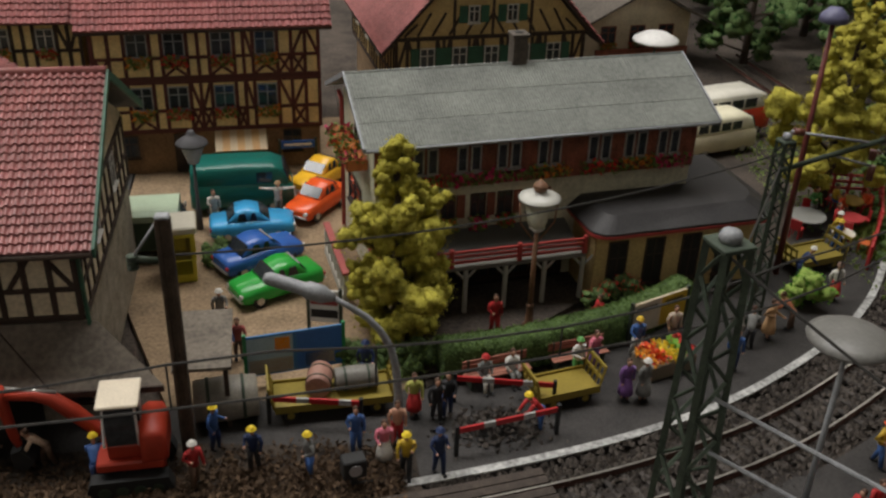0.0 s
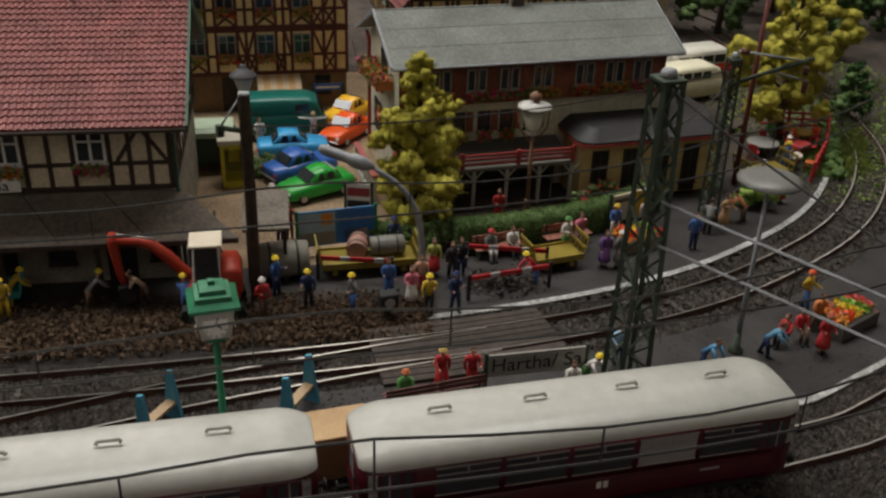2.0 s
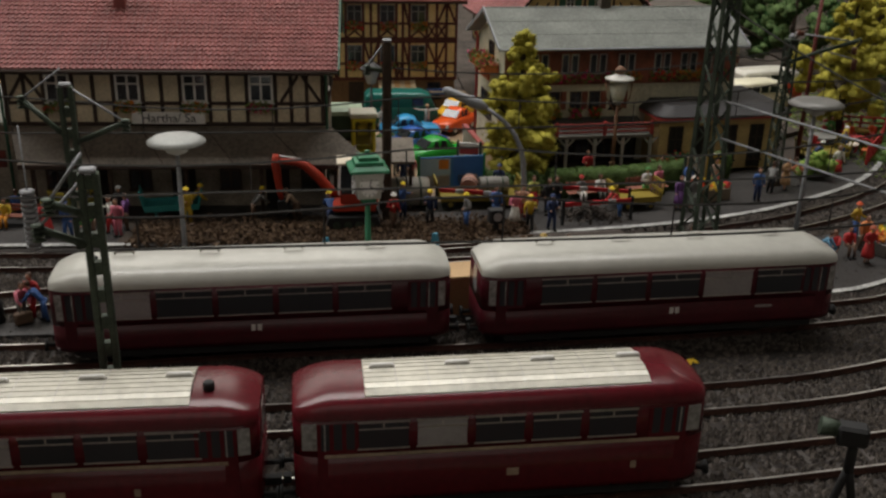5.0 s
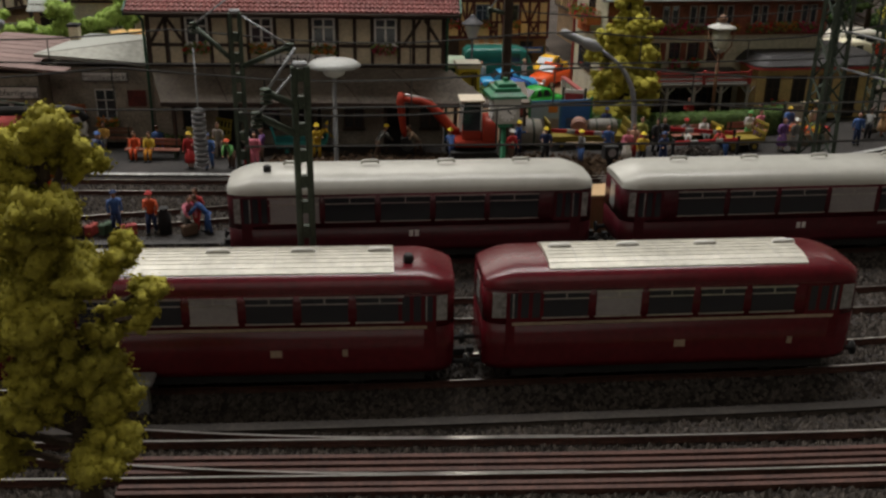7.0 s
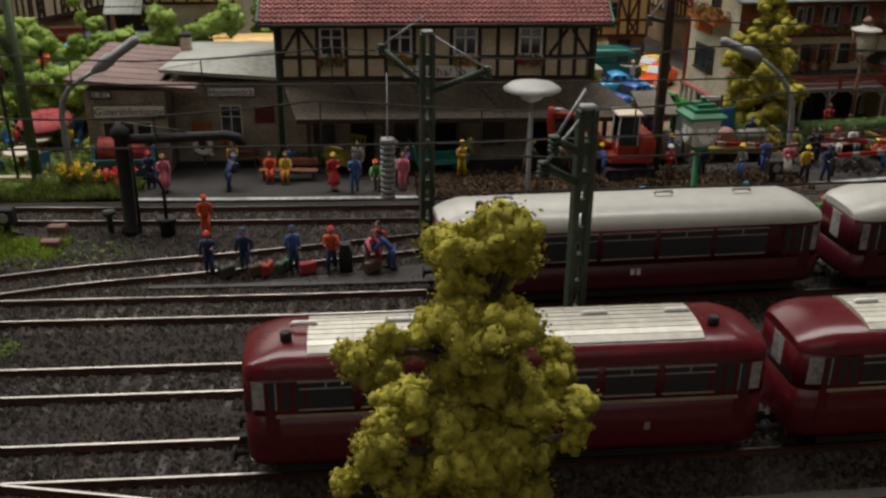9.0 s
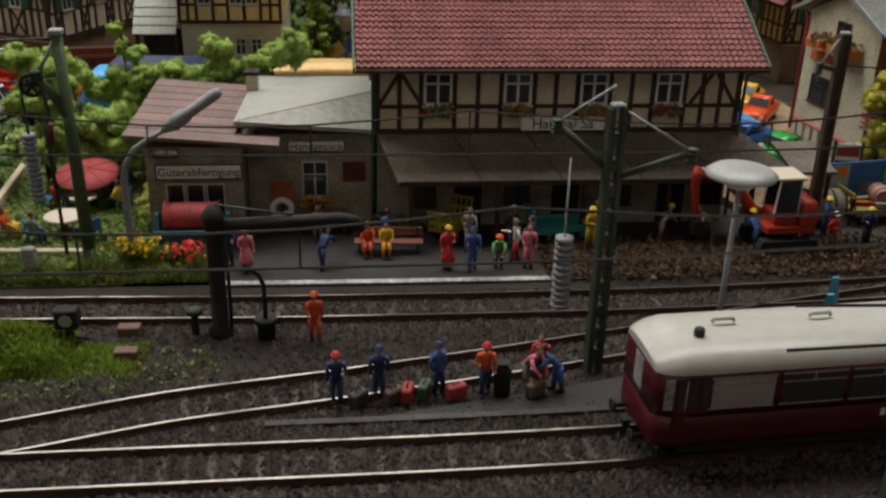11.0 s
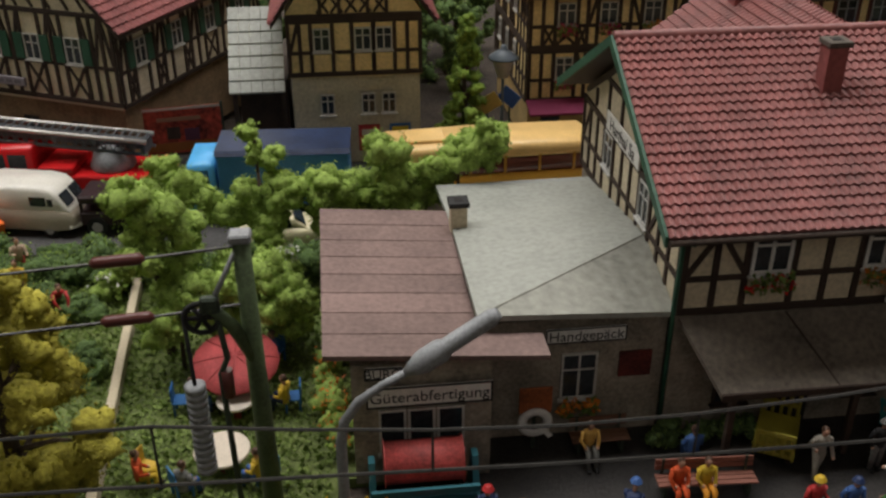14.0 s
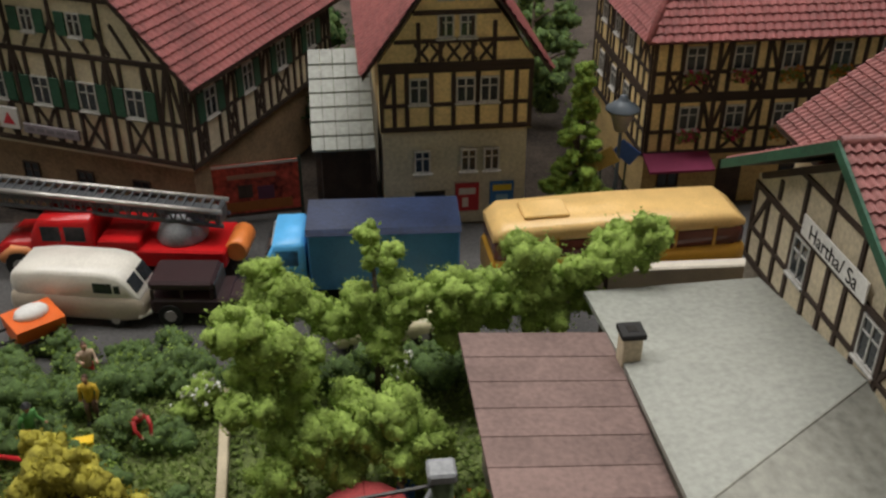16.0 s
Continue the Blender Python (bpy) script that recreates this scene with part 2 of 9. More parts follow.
M_green = mat("green_paint", (0.03, 0.10, 0.06), 0.55, 0, 1.2, 0.25, 0.15)
M_white = mat("white_paint", (0.72, 0.71, 0.68), 0.5, 0, 1.0, 0.1, 0.1)
M_frame = mat("window_frame_paint", (0.52, 0.51, 0.48), 0.55, 0, 1.0, 0.2, 0.1)
M_pane = glass_mat("window_pane")
# near-black colour that stands in for the shade inside openings
M_dark = mat("painted_dark_interior", (0.02, 0.018, 0.016), 0.9, 0, 1, 0.3, 0.0)
M_steel = mat("green_grey_steel", (0.047, 0.064, 0.044), 0.6, 0.2, 1.5, 0.35, 0.3)
M_grey = mat("grey_paint", (0.27, 0.28, 0.29), 0.5, 0.1, 1.5, 0.2, 0.15)
M_black = mat("black_rubber", (0.018, 0.018, 0.018), 0.75, 0, 2, 0.25, 0.1)
M_wire = mat("dark_wire", (0.055, 0.053, 0.05), 0.45, 0.5, 2, 0.25, 0.0)
M_bark = mat("bark", (0.07, 0.05, 0.035), 0.9, 0, 2, 0.35, 0.6)
M_leaf_y = island_mat("yellow_green_foliage", (0.25, 0.225, 0.027), (0.54, 0.49, 0.08))
M_leaf_g = island_mat("light_green_foliage", (0.18, 0.28, 0.05), (0.54, 0.7, 0.19))
M_leaf_d = island_mat("dark_green_foliage", (0.012, 0.035, 0.012), (0.06, 0.16, 0.045))
M_leaf_m = island_mat("mid_green_foliage", (0.1, 0.16, 0.04), (0.33, 0.45, 0.14))
M_core_y = mat("foliage_inside_yellow", (0.38, 0.34, 0.048), 0.95, 0, 1.5, 0.3, 1.0, 6)
M_core_g = mat("foliage_inside_green", (0.25, 0.35, 0.075), 0.95, 0, 1.5, 0.3, 1.0, 6)
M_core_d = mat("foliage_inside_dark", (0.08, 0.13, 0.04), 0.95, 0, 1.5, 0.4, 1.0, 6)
M_core_s = mat("foliage_inside_spring", (0.15, 0.22, 0.03), 0.95, 0, 1.5, 0.35, 1.0, 6)
M_leaf_c = island_mat("ivy_green_foliage", (0.08, 0.16, 0.03), (0.28, 0.44, 0.1))
M_lawn = mat("lawn", (0.13, 0.19, 0.055), 0.95, 0, 0.6, 0.45, 0.9, 16, tint=(0.12, 0.15, 0.045))
M_grass = island_mat("grass_blade", (0.12, 0.18, 0.045), (0.38, 0.49, 0.15))


# ---- ground, platforms, tracks ----
def glide(pts, step=0.5):
    """Points at even steps along a smooth line through a few corners: (x, y, dx, dy)."""
    P = [Vector((*p, 0)) for p in pts]
    P = [P[0] * 2 - P[1]] + P + [P[-1] * 2 - P[-2]]
    fine = []
    for i in range(1, len(P) - 2):
        a, b, c, d = P[i - 1 : i + 3]
        k = max(4, int((c - b).length / 0.25))
        for j in range(k):
            t = j / k
            fine.append(0.5 * ((2 * b) + (c - a) * t + (2 * a - 5 * b + 4 * c - d) * t * t + (3 * b - a - 3 * c + d) * t**3))
    fine.append(P[-2])
    out, left = [], 0.0
    for a, b in zip(fine, fine[1:]):
        L = (b - a).length
        d = (b - a).normalized()
        s = left
        while s < L:
            p = a + d * s
            out.append((p.x, p.y, d.x, d.y))
            s += step
        left = s - L
    return out


def offset(line, o):
    return [(x - dy * o, y + dx * o) for x, y, dx, dy in line]


def strip(b, left, right, z0, z1, mi=0):
    """A slab between two lines."""
    n, k = len(b.v), len(left)
    for (x0, y0), (x1, y1) in zip(left, right):
        b.v += [(x0, y0, z1), (x1, y1, z1), (x1, y1, z0), (x0, y0, z0)]
    for i in range(k - 1):
        for j in range(4):
            a, c = n + i * 4 + j, n + i * 4 + (j + 1) % 4
            b.face((a, c, c + 4, a + 4), mi)
    b.face((n, n + 3, n + 2, n + 1), mi)
    e = n + (k - 1) * 4
    b.face((e, e + 1, e + 2, e + 3), mi)
    return b


LINES = {
    "platform": [(-70, 20.2), (-30, 19.2), (-18, 18.8), (-5, 18.8), (5, 19.4), (12.4, 20.3), (18, 21.6), (23, 23.7), (28.7, 27.5), (33, 32.5), (35.6, 38), (36.6, 46), (36, 62)],
    "branch": [(-36, 10.2), (-29, 10.9), (-25, 11.9), (-21.2, 13.0), (-16.5, 13.9), (-11.4, 15.0), (-6, 16.3), (0, 17.9), (6, 19.1), (11, 20.0)],
    "railbus": [(-70, 9.9), (-24, 10.3), (-10, 10.5), (-2.5, 11.1), (11.6, 11.95), (19.5, 13.1), (23, 14.3), (30, 18.2), (36, 24), (40, 32), (42, 42)],
    "middle": [(-70, 5.3), (-18, 5.8), (-3, 6.2), (12, 7.0), (19, 8.4), (27, 11.6), (35, 17), (41, 25), (45, 36)],
    "red": [(-70, 1.5), (-17, 1.95), (4.7, 2.75), (14, 3.65), (20, 4.8), (28, 7.6), (36, 12.5), (44, 21)],
    "front": [(-70, -2.1), (-10, -2.0), (8, -1.8), (20, -1.0), (30, 1.0), (45, 8)],
    "nearest": [(-70, -5.2), (-10, -5.0), (10, -4.8), (24, -4.0), (45, 1)],
    "crossover": [(-36, 1.8), (-26, 1.3), (-20, 0.4), (-12, -1.1), (-5, -1.85), (2, -1.9)],
}
TRACK = {k: glide(v, 0.62) for k, v in LINES.items()}


def make_ground():
    b = Build()
    b.box(-95, 95, -26, 125, -5, -0.32)
    solo("ground", b, M_ground, "dark brown scenic base of the model railway", "ground", kind="structure")
    b = Build()
    b.box(-90, 80, -13, 21.0, -0.32, -0.05)
    solo("ballast_bed", b, M_ballast_bed, "dark grey brown gravel bed under the tracks", "gravel bed", kind="structure")


def make_track(key, label, head=None):
    line = TRACK[key]
    root = thing("track_" + key, label, "railway track", kind="structure")
    prof = [(-0.075, -0.02), (0.075, -0.02), (0.065, 0.02), (0.022, 0.04), (0.02, 0.12), (0.038, 0.135), (0.038, 0.175), (-0.038, 0.175), (-0.038, 0.135), (-0.02, 0.12), (-0.022, 0.04), (-0.065, 0.02)]
    for side in (-1, 1):
        b = Build()
        n, k = 0, len(prof)
        for x, y, dx, dy in line:
            b.v += [(x - dy * (side * 0.755 + o), y + dx * (side * 0.755 + o), 0.03 + z) for o, z in prof]
        for i in range(len(line) - 1):
            for j in range(k):
                a, c = i * k + j, i * k + (j + 1) % k
                b.face((a, c, c + k, a + k), 1 if j == 6 else 0)
        part("rail", b, [M_rail, head or M_railtop], root, "rusty rail" if head else "rusty rail with a bright worn head")
    return root


def make_sleepers():
    b = Build()
    b.box(-0.115, 0.115, -1.22, 1.22, -0.16, -0.005, bevel=0.02)
    shared = b.mesh("sleeper", M_sleeper)
    for key, root in TRACKS.items():
        for i, (x, y, dx, dy) in enumerate(TRACK[key]):
            if -36 < x < 36 and y < 38 and key != "front" and not (key == "branch" and (x < -30 or x > 5)) and not (key == "crossover" and (x < -30 or x > -4)) and not (key == "nearest" and abs(x) > 22):
                piece("sleeper", shared, root, pose(x, y, -0.035, 0, 0, math.degrees(math.atan2(dy, dx)) + random.uniform(-1.5, 1.5)))


def make_stones():
    """Loose ballast, most of it where the tracks run nearest."""
    rnd = random.Random(3)
    b = Build()
    lines = [(k, p) for k in ("platform", "branch", "railbus", "middle", "red", "front", "crossover") for p in TRACK[k] if -34 < p[0] < 36 and p[1] < 34]
    V, F = [], []
    shape = [(1, 0, 0), (0, 1, 0), (-1, 0, 0), (0, -1, 0), (0, 0, 1)]
    for _ in range(150000):
        if rnd.random() < 0.72:
            k, (x, y, dx, dy) = rnd.choice(lines)
            o, s = rnd.uniform(-2.1, 2.1), rnd.uniform(-0.4, 0.4)
            x, y = x + dx * s - dy * o, y + dy * s + dx * o
        else:
            x, y = rnd.uniform(-34, 30), rnd.uniform(-6, 19.5)
        if y > 20.1 and x < 6:
            continue
        r = rnd.uniform(0.055, 0.14)
        n = len(V)
        t = rnd.uniform(0, 6.28)
        c, s = math.cos(t), math.sin(t)
        for px, py, pz in shape:
            px, py, pz = px * r * rnd.uniform(0.6, 1.2), py * r * rnd.uniform(0.6, 1.2), pz * r * rnd.uniform(0.6, 1.1)
            V.append((x + px * c - py * s, y + px * s + py * c, -0.04 + pz + (0.0 if pz else -0.02)))
        F += [(n, n + 1, n + 4), (n + 1, n + 2, n + 4), (n + 2, n + 3, n + 4), (n + 3, n, n + 4)]
    b.v, b.f, b.m, b.smooth = V, F, [0] * len(F), [False] * len(F)
    solo("ballast", b, M_stone, "loose dark grey and brown track ballast stones", "gravel", kind="stuff", fix=False)


make_ground()
TRACKS = {
    "platform": make_track("platform", "rusty track along the station platform, curving away"),
    "branch": make_track("branch", "rusty turnout track leading to the station track"),
    "railbus": make_track("railbus", "rusty track under the white-roofed railcars"),
    "middle": make_track("middle", "rusty empty track between the two trains"),
    "red": make_track("red", "rusty track under the red railbus"),
    "front": make_track("front", "brown track beside the cable duct"),
    "nearest": make_track("nearest", "dark brown empty track beside the hedge strip", M_rail),
    "crossover": make_track("crossover", "turnout track with bright rail heads"),
}


def slab(name, poly, z0, z1, m, label, category):
    b = Build().prism(poly, "z", z0, z1)
    return solo(name, b, m, label, category, kind="structure")


# station platform, its pavement round the curve, and the white edge
edge = [p for p in offset(TRACK["platform"], 1.95) if -21.2 < p[0] < 33.5 and p[1] < 34.5]
back = [(x, 26.4 if x < 3 else max(26.4, 0.9 * x + 14) if x < 20 else y + 6) for x, y in edge]
solo("platform_station", strip(Build(), edge, back, -0.3, 0.03), M_platform, "dark grey paved station platform", "platform", kind="structure")
lip = [p for p in offset(TRACK["platform"], 2.22) if -21.2 < p[0] < 33.5 and p[1] < 34.7]
k = min(len(edge), len(lip))
gap = [i for i in range(k) if -8.4 < edge[i][0] < 8.6]
solo("platform_edge", strip(Build(), [(x, y - 0.02) for x, y in edge[: gap[0]]], lip[: gap[0]], 0.0, 0.07), M_whitecurb, "worn white edge of the station platform", "platform edge", kind="structure")
solo("platform_edge_curve", strip(Build(), [(x, y - 0.02) for x, y in edge[gap[-1] : k]], lip[gap[-1] : k], 0.0, 0.07), M_whitecurb, "white line along the curved platform", "platform edge", kind="structure")
# island platform between the railcar track and the station track
front = [p for p in offset(TRACK["railbus"], 1.75) if -19 < p[0] < 33]


def behind(x):
    best = min(TRACK["branch"] if x < 2 else TRACK["platform"], key=lambda p: abs(p[0] - x))
    return best[1] - 1.75 - 0.25 * max(0, (x - 15) / 10)


rear = [(x, max(y + 0.1, behind(x))) for x, y in front]
solo("platform_island", strip(Build(), front, rear, -0.3, 0.04), M_platform, "dark grey island platform between the tracks", "platform", kind="structure")
far = [p for p in front if p[0] > 17]
near = [p for p in front if p[0] <= 17]
solo("platform_kerb_island", strip(Build(), [(x, y - 0.02) for x, y in near], [(x, y + 0.22) for x, y in near], 0.0, 0.07), M_asphalt, "grey stone kerb of the island platform", "platform edge", kind="structure")
solo("platform_edge_island", strip(Build(), [(x, y - 0.02) for x, y in far], [(x, y + 0.25) for x, y in far], 0.0, 0.08), M_whitecurb, "worn white edge of the island platform", "platform edge", kind="structure")
slab("lawn", [(-60, 21.1), (-24.2, 21.1), (-24.2, 25), (-20.4, 25), (-20.4, 36.6), (-60, 38.5)], -0.3, 0.02, M_lawn, "green lawn of the beer garden", "lawn")
slab("street", [(-80, 38.52), (-20.4, 36.62), (-2, 36.6), (-2, 46.8), (-80, 49.5)], -0.3, 0.0, M_asphalt, "dark asphalt street in front of the houses", "street")
slab("station_square", [(1.2, 26.45), (9.4, 26.45), (9.8, 44), (8.5, 52), (-1.9, 52), (-1.9, 36)], -0.3, 0.0, M_sand, "sandy brown square beside the station", "square")
slab("yard", [(9.85, 26.5), (30, 41), (32, 60), (8.55, 60), (8.55, 52), (9.85, 44)], -0.3, -0.02, M_ground, "brown ground round the inn", "ground")
slab("dug_trench", [(-9.5, 20.9), (2.5, 20.9), (9, 21.2), (9, 23.4), (1, 24.6), (-9.5, 24.0)], -0.2, 0.06, M_soil, "dark dug-up soil of the building site", "soil")
# boards between the rails of the level crossing
seg = [p for p in TRACK["platform"] if 6.0 < p[0] < 13.2]
crossing = thing("level_crossing", "dark wooden boards between and beside the rails", "level crossing")
for o in (-1.75, -1.4, -1.05, -0.5, -0.15, 0.2, 0.55, 1.05, 1.4):
    part("plank", strip(Build(), offset(seg, o - 0.15), offset(seg, o + 0.15), 0.02, 0.17), M_plank, crossing)
# rusty spare rails lying in the front track
spare = thing("rail_stack", "bundle of rusty spare rails lying between the front rails", "rails")
for o in (0.14, -0.14, -0.42, -0.98, -1.22):
    line = [p for p in offset(TRACK["front"], o) if -9.5 < p[0] < 13.2]
    part("rail", strip(Build(), [(x, y + 0.07) for x, y in line], [(x, y - 0.07) for x, y in line], -0.06, 0.13), M_rail, spare)
# cable duct along the red track
seg = [p for p in offset(TRACK["red"], -2.55) if -16 < p[0] < 30]
seg2 = [p for p in offset(TRACK["red"], -2.85) if -16 < p[0] < 30]
k = min(len(seg), len(seg2))
duct = thing("cable_duct", "long grey brown concrete cable duct beside the track", "cable duct")
part("trough", strip(Build(), seg[:k], seg2[:k], -0.2, 0.08), M_canopy, duct)
for i in range(0, k - 3, 3):
    part("cover_slab", strip(Build(), [(x, y + 0.03) for x, y in seg[i : i + 4]], [(x, y - 0.03) for x, y in seg2[i : i + 4]], 0.08, 0.14), mat("concrete_cover", (0.036, 0.03, 0.025), 0.8, 0, 1, 0.3, 0.3, rnd=0.2) if i == 0 else bpy.data.materials["concrete_cover"], duct)


# ---- buildings ----
UNIT = Build().box(-0.5, 0.5, -0.5, 0.5, -0.5, 0.5, bevel=0.06).mesh("beam", M_timber)


M_redtimber = mat("red_brown_timber", (0.1, 0.028, 0.022), 0.7, 0, 2.0, 0.3, 0.4, rnd=0.2)
UNIT_RED = Build().box(-0.5, 0.5, -0.5, 0.5, -0.5, 0.5, bevel=0.06).mesh("beam", M_redtimber)
BEAM = UNIT


def bar(parent, W, u0, v0, u1, v1, w=0.18, proud=0.05, mesh=None, name="beam"):
    """A timber on a wall, from (u0, v0) to (u1, v1) in the wall's own plane. W: the wall's pose (x along, -y out, z up)."""
    L = math.hypot(u1 - u0, v1 - v0)
    a = math.atan2(v1 - v0, u1 - u0)
    M = W @ Matrix.Translation(((u0 + u1) / 2, -proud / 2 + 0.01, (v0 + v1) / 2)) @ Matrix.Rotation(-a, 4, "Y") @ Matrix.Diagonal((L, proud + 0.06, w, 1))
    return piece(name, mesh or BEAM, parent, M)


def sash(parent, W, u, v, w=0.8, h=1.2, cross=True, frame_m=None, shutters=None, box=None, t=0.06):
    """A window: frame, two or four panes, glazing bars, and perhaps shutters and a flower box."""
    frame_m = frame_m or M_frame
    b = Build()
    loops = []
    for y, a in ((-0.07, 0), (-0.07, t), (0.03, t), (0.03, 0)):
        loops.append([(-w / 2 + a, y, -h / 2 + a), (w / 2 - a, y, -h / 2 + a), (w / 2 - a, y, h / 2 - a), (-w / 2 + a, y, h / 2 - a)])
    b.ring_loft(loops + [loops[0]], 0, False, False)
    win = part("window", b, frame_m, parent)
    if cross:
        part("mullion", Build().box(-t / 2, t / 2, -0.06, 0.02, -h / 2 + t * 0.9, h / 2 - t * 0.9), frame_m, win)
        part("glazing_bar", Build().box(-w / 2 + t * 0.9, w / 2 - t * 0.9, -0.05, 0.015, h * 0.12, h * 0.12 + t * 0.8), frame_m, win)
    part("sill", Build().box(-w / 2 - 0.06, w / 2 + 0.06, -0.14, 0.0, -h / 2 - 0.07, -h / 2 - 0.005), frame_m, win)
    M = W @ Matrix.Translation((u, 0, v))
    M.translation = M.translation * S
    win.matrix_local = M
    p = Build().box(-w / 2 + t * 0.6, w / 2 - t * 0.6, -0.022, -0.004, -h / 2 + t * 0.6, h / 2 - t * 0.6)
    part("pane", p, M_pane, win, "dark glass pane")
    if shutters:
        for s in (-1, 1):
            q = Build().box(s * (w / 2 + 0.28) - 0.23, s * (w / 2 + 0.28) + 0.23, -0.1, -0.03, -h / 2, h / 2, bevel=0.02)
            part("shutter", q, shutters, win, "green window shutter")
    if box is not None:
        flower_box(win, w, -h / 2, box)
    return win


def flower_box(parent, w, z, seed):
    rnd = random.Random(seed)
    b = Build()
    V = 110
    for i in range(V):
        c = (rnd.uniform(-w * 0.55, w * 0.55), -0.2 - rnd.random() * 0.18, z - 0.15 + rnd.uniform(-0.28, 0.25))
        r = rnd.uniform(0.07, 0.15)
        mi = 1 if rnd.random() < 0.4 else 0
        flake(b, c, r, rnd, mi)
    part("flower_box", b, [M_leaf_m, paint(rnd.choice([(0.6, 0.03, 0.02), (0.6, 0.2, 0.02), (0.5, 0.02, 0.1)]))], parent, "green plants with red flowers", fix=False)


def flake(b, c, r, rnd, mi=0):
    """A little uneven three-sided chip."""
    n = len(b.v)
    for _ in range(4):
        d = Vector((rnd.gauss(0, 1), rnd.gauss(0, 1), rnd.gauss(0, 1))).normalized() * r * rnd.uniform(0.7, 1.2)
        b.v.append((c[0] + d.x, c[1] + d.y, c[2] + d.z))
    for q in ((n, n + 1, n + 2), (n, n + 2, n + 3), (n, n + 3, n + 1), (n + 1, n + 3, n + 2)):
        b.face(q, mi)


def tiled_slope(parent, L, run, rise, m, tile=0.34, row=0.36, thick=0.16, wave=0.085, label="rows of curved red roof tiles", cut=(0.0, 0.0)):
    """Roof covering along x from 0 to L, climbing from (0, 0) to (run, rise) in y and z, each course lapped over the one below."""
    slope = math.hypot(run, rise)
    rows, cols = max(3, round(slope / row)), max(3, round(L / tile))
    cy, cz = run / slope, rise / slope
    b = Build()
    sub = [(0.0, 0.0), (0.3, 1.0), (0.55, 0.9), (0.8, 0.1)]
    xs = [(c + s) * L / cols for c in range(cols) for s, _ in sub] + [L]
    hs = [h for c in range(cols) for _, h in sub] + [0.0]
    K = len(xs)
    rnd = random.Random(5)
    for r in range(rows):
        lo, hi = r * slope / rows, (r + 1) * slope / rows + 0.02
        n = len(b.v)
        jit = rnd.uniform(-0.01, 0.01)
        for s, lift in ((lo, -0.02), (lo, thick * 0.55), (hi, 0.012)):
            xa, xb = cut[0] * s / slope, L - cut[1] * min(1, s / slope)
            for x, h in zip(xs, hs):
                x = min(max(x, xa), xb)
                d = lift + (h * wave if lift > -0.01 else 0) + jit
                b.v.append((x, s * cy - d * cz, s * cz + d * cy))
        for q in range(2):
            for i in range(K - 1):
                a = n + q * K + i
                b.face((a, a + 1, a + 1 + K, a + K))
    return part("roof_tiles", b, m, parent, label, fix=False)


def gable_roof(parent, x0, x1, y0, y1, z, rise, m, tile=0.25, row=0.32, barge=None, thick=0.14, hip=0.0):
    """Two tiled slopes with the ridge along x, boards under them, a ridge cap and barge boards."""
    ym = (y0 + y1) / 2
    b = Build()
    if hip:
        b.v = [(x0, y0, z - 0.05), (x1, y0, z - 0.05), (x1, y1, z - 0.05), (x0, y1, z - 0.05), (x0 + hip, ym, z + rise - 0.05), (x1, ym, z + rise - 0.05)]
        for q in ((0, 1, 5, 4), (2, 3, 4, 5), (3, 0, 4), (1, 2, 5), (0, 3, 2, 1)):
            b.face(q)
    else:
        b.prism([(y0, z - 0.02), (ym, z + rise - 0.02), (y1, z - 0.02), (y1, z - 0.02 - thick), (ym, z + rise - 0.05 - thick), (y0, z - 0.02 - thick)], "x", x0, x1)
    roof = part("roof", b, M_timber, parent, "boarded roof under the tiles")
    s1 = tiled_slope(roof, x1 - x0, ym - y0, rise, m, tile, row, cut=(hip, 0))
    s1.matrix_local = place(x0, y0, z)
    s2 = tiled_slope(roof, x1 - x0, y1 - ym, rise, m, tile, row, cut=(0, hip))
    s2.matrix_local = place(x1, y1, z, 180)
    if hip:
        s3 = tiled_slope(roof, y1 - y0, hip, rise, m, tile, row, cut=((y1 - y0) / 2, (y1 - y0) / 2))
        s3.matrix_local = place(x0, y1, z, -90)
        for ye in (y0, y1):
            part("hip_cap", Build().tube([(x0, ye, z + 0.08), (x0 + hip, ym, z + rise + 0.08)], 0.13, 8), m, roof)
    b = Build().tube([(x0 + hip - 0.02, ym, z + rise + 0.05), (x1 + 0.02, ym, z + rise + 0.05)], 0.16, 8)
    part("ridge_cap", b, m, roof)
    if barge:
        for x in (x0 - 0.06, x1 + 0.06):
            b = Build()
            for ya, yb in ((y0, ym), (y1, ym)):
                b.prism([(ya, z - 0.2), (yb, z + rise - 0.2), (yb, z + rise + 0.1), (ya, z + 0.1)], "x", x - 0.04, x + 0.04)
            part("barge_board", b, barge, roof)
    return roof


def walls(parent, x0, x1, y0, y1, z0, z1, m, gable=0.0, along="x", name="wall"):
    """Four walls of a storey as a closed block, with gables if wanted."""
    b = Build()
    if gable:
        ym, xm = (y0 + y1) / 2, (x0 + x1) / 2
        if along == "x":
            b.prism([(y0, z0), (y1, z0), (y1, z1), (ym, z1 + gable), (y0, z1)], "x", x0, x1)
        else:
            b.prism([(x0, z0), (x1, z0), (x1, z1), (xm, z1 + gable), (x0, z1)], "y", y0, y1)
    else:
        b.box(x0, x1, y0, y1, z0, z1)
    return part(name, b, m, parent)


def wall_pose(x, y, rz=0):
    """The plane of a wall that starts at (x, y) and runs along rz degrees."""
    return pose(x, y, 0, 0, 0, rz)


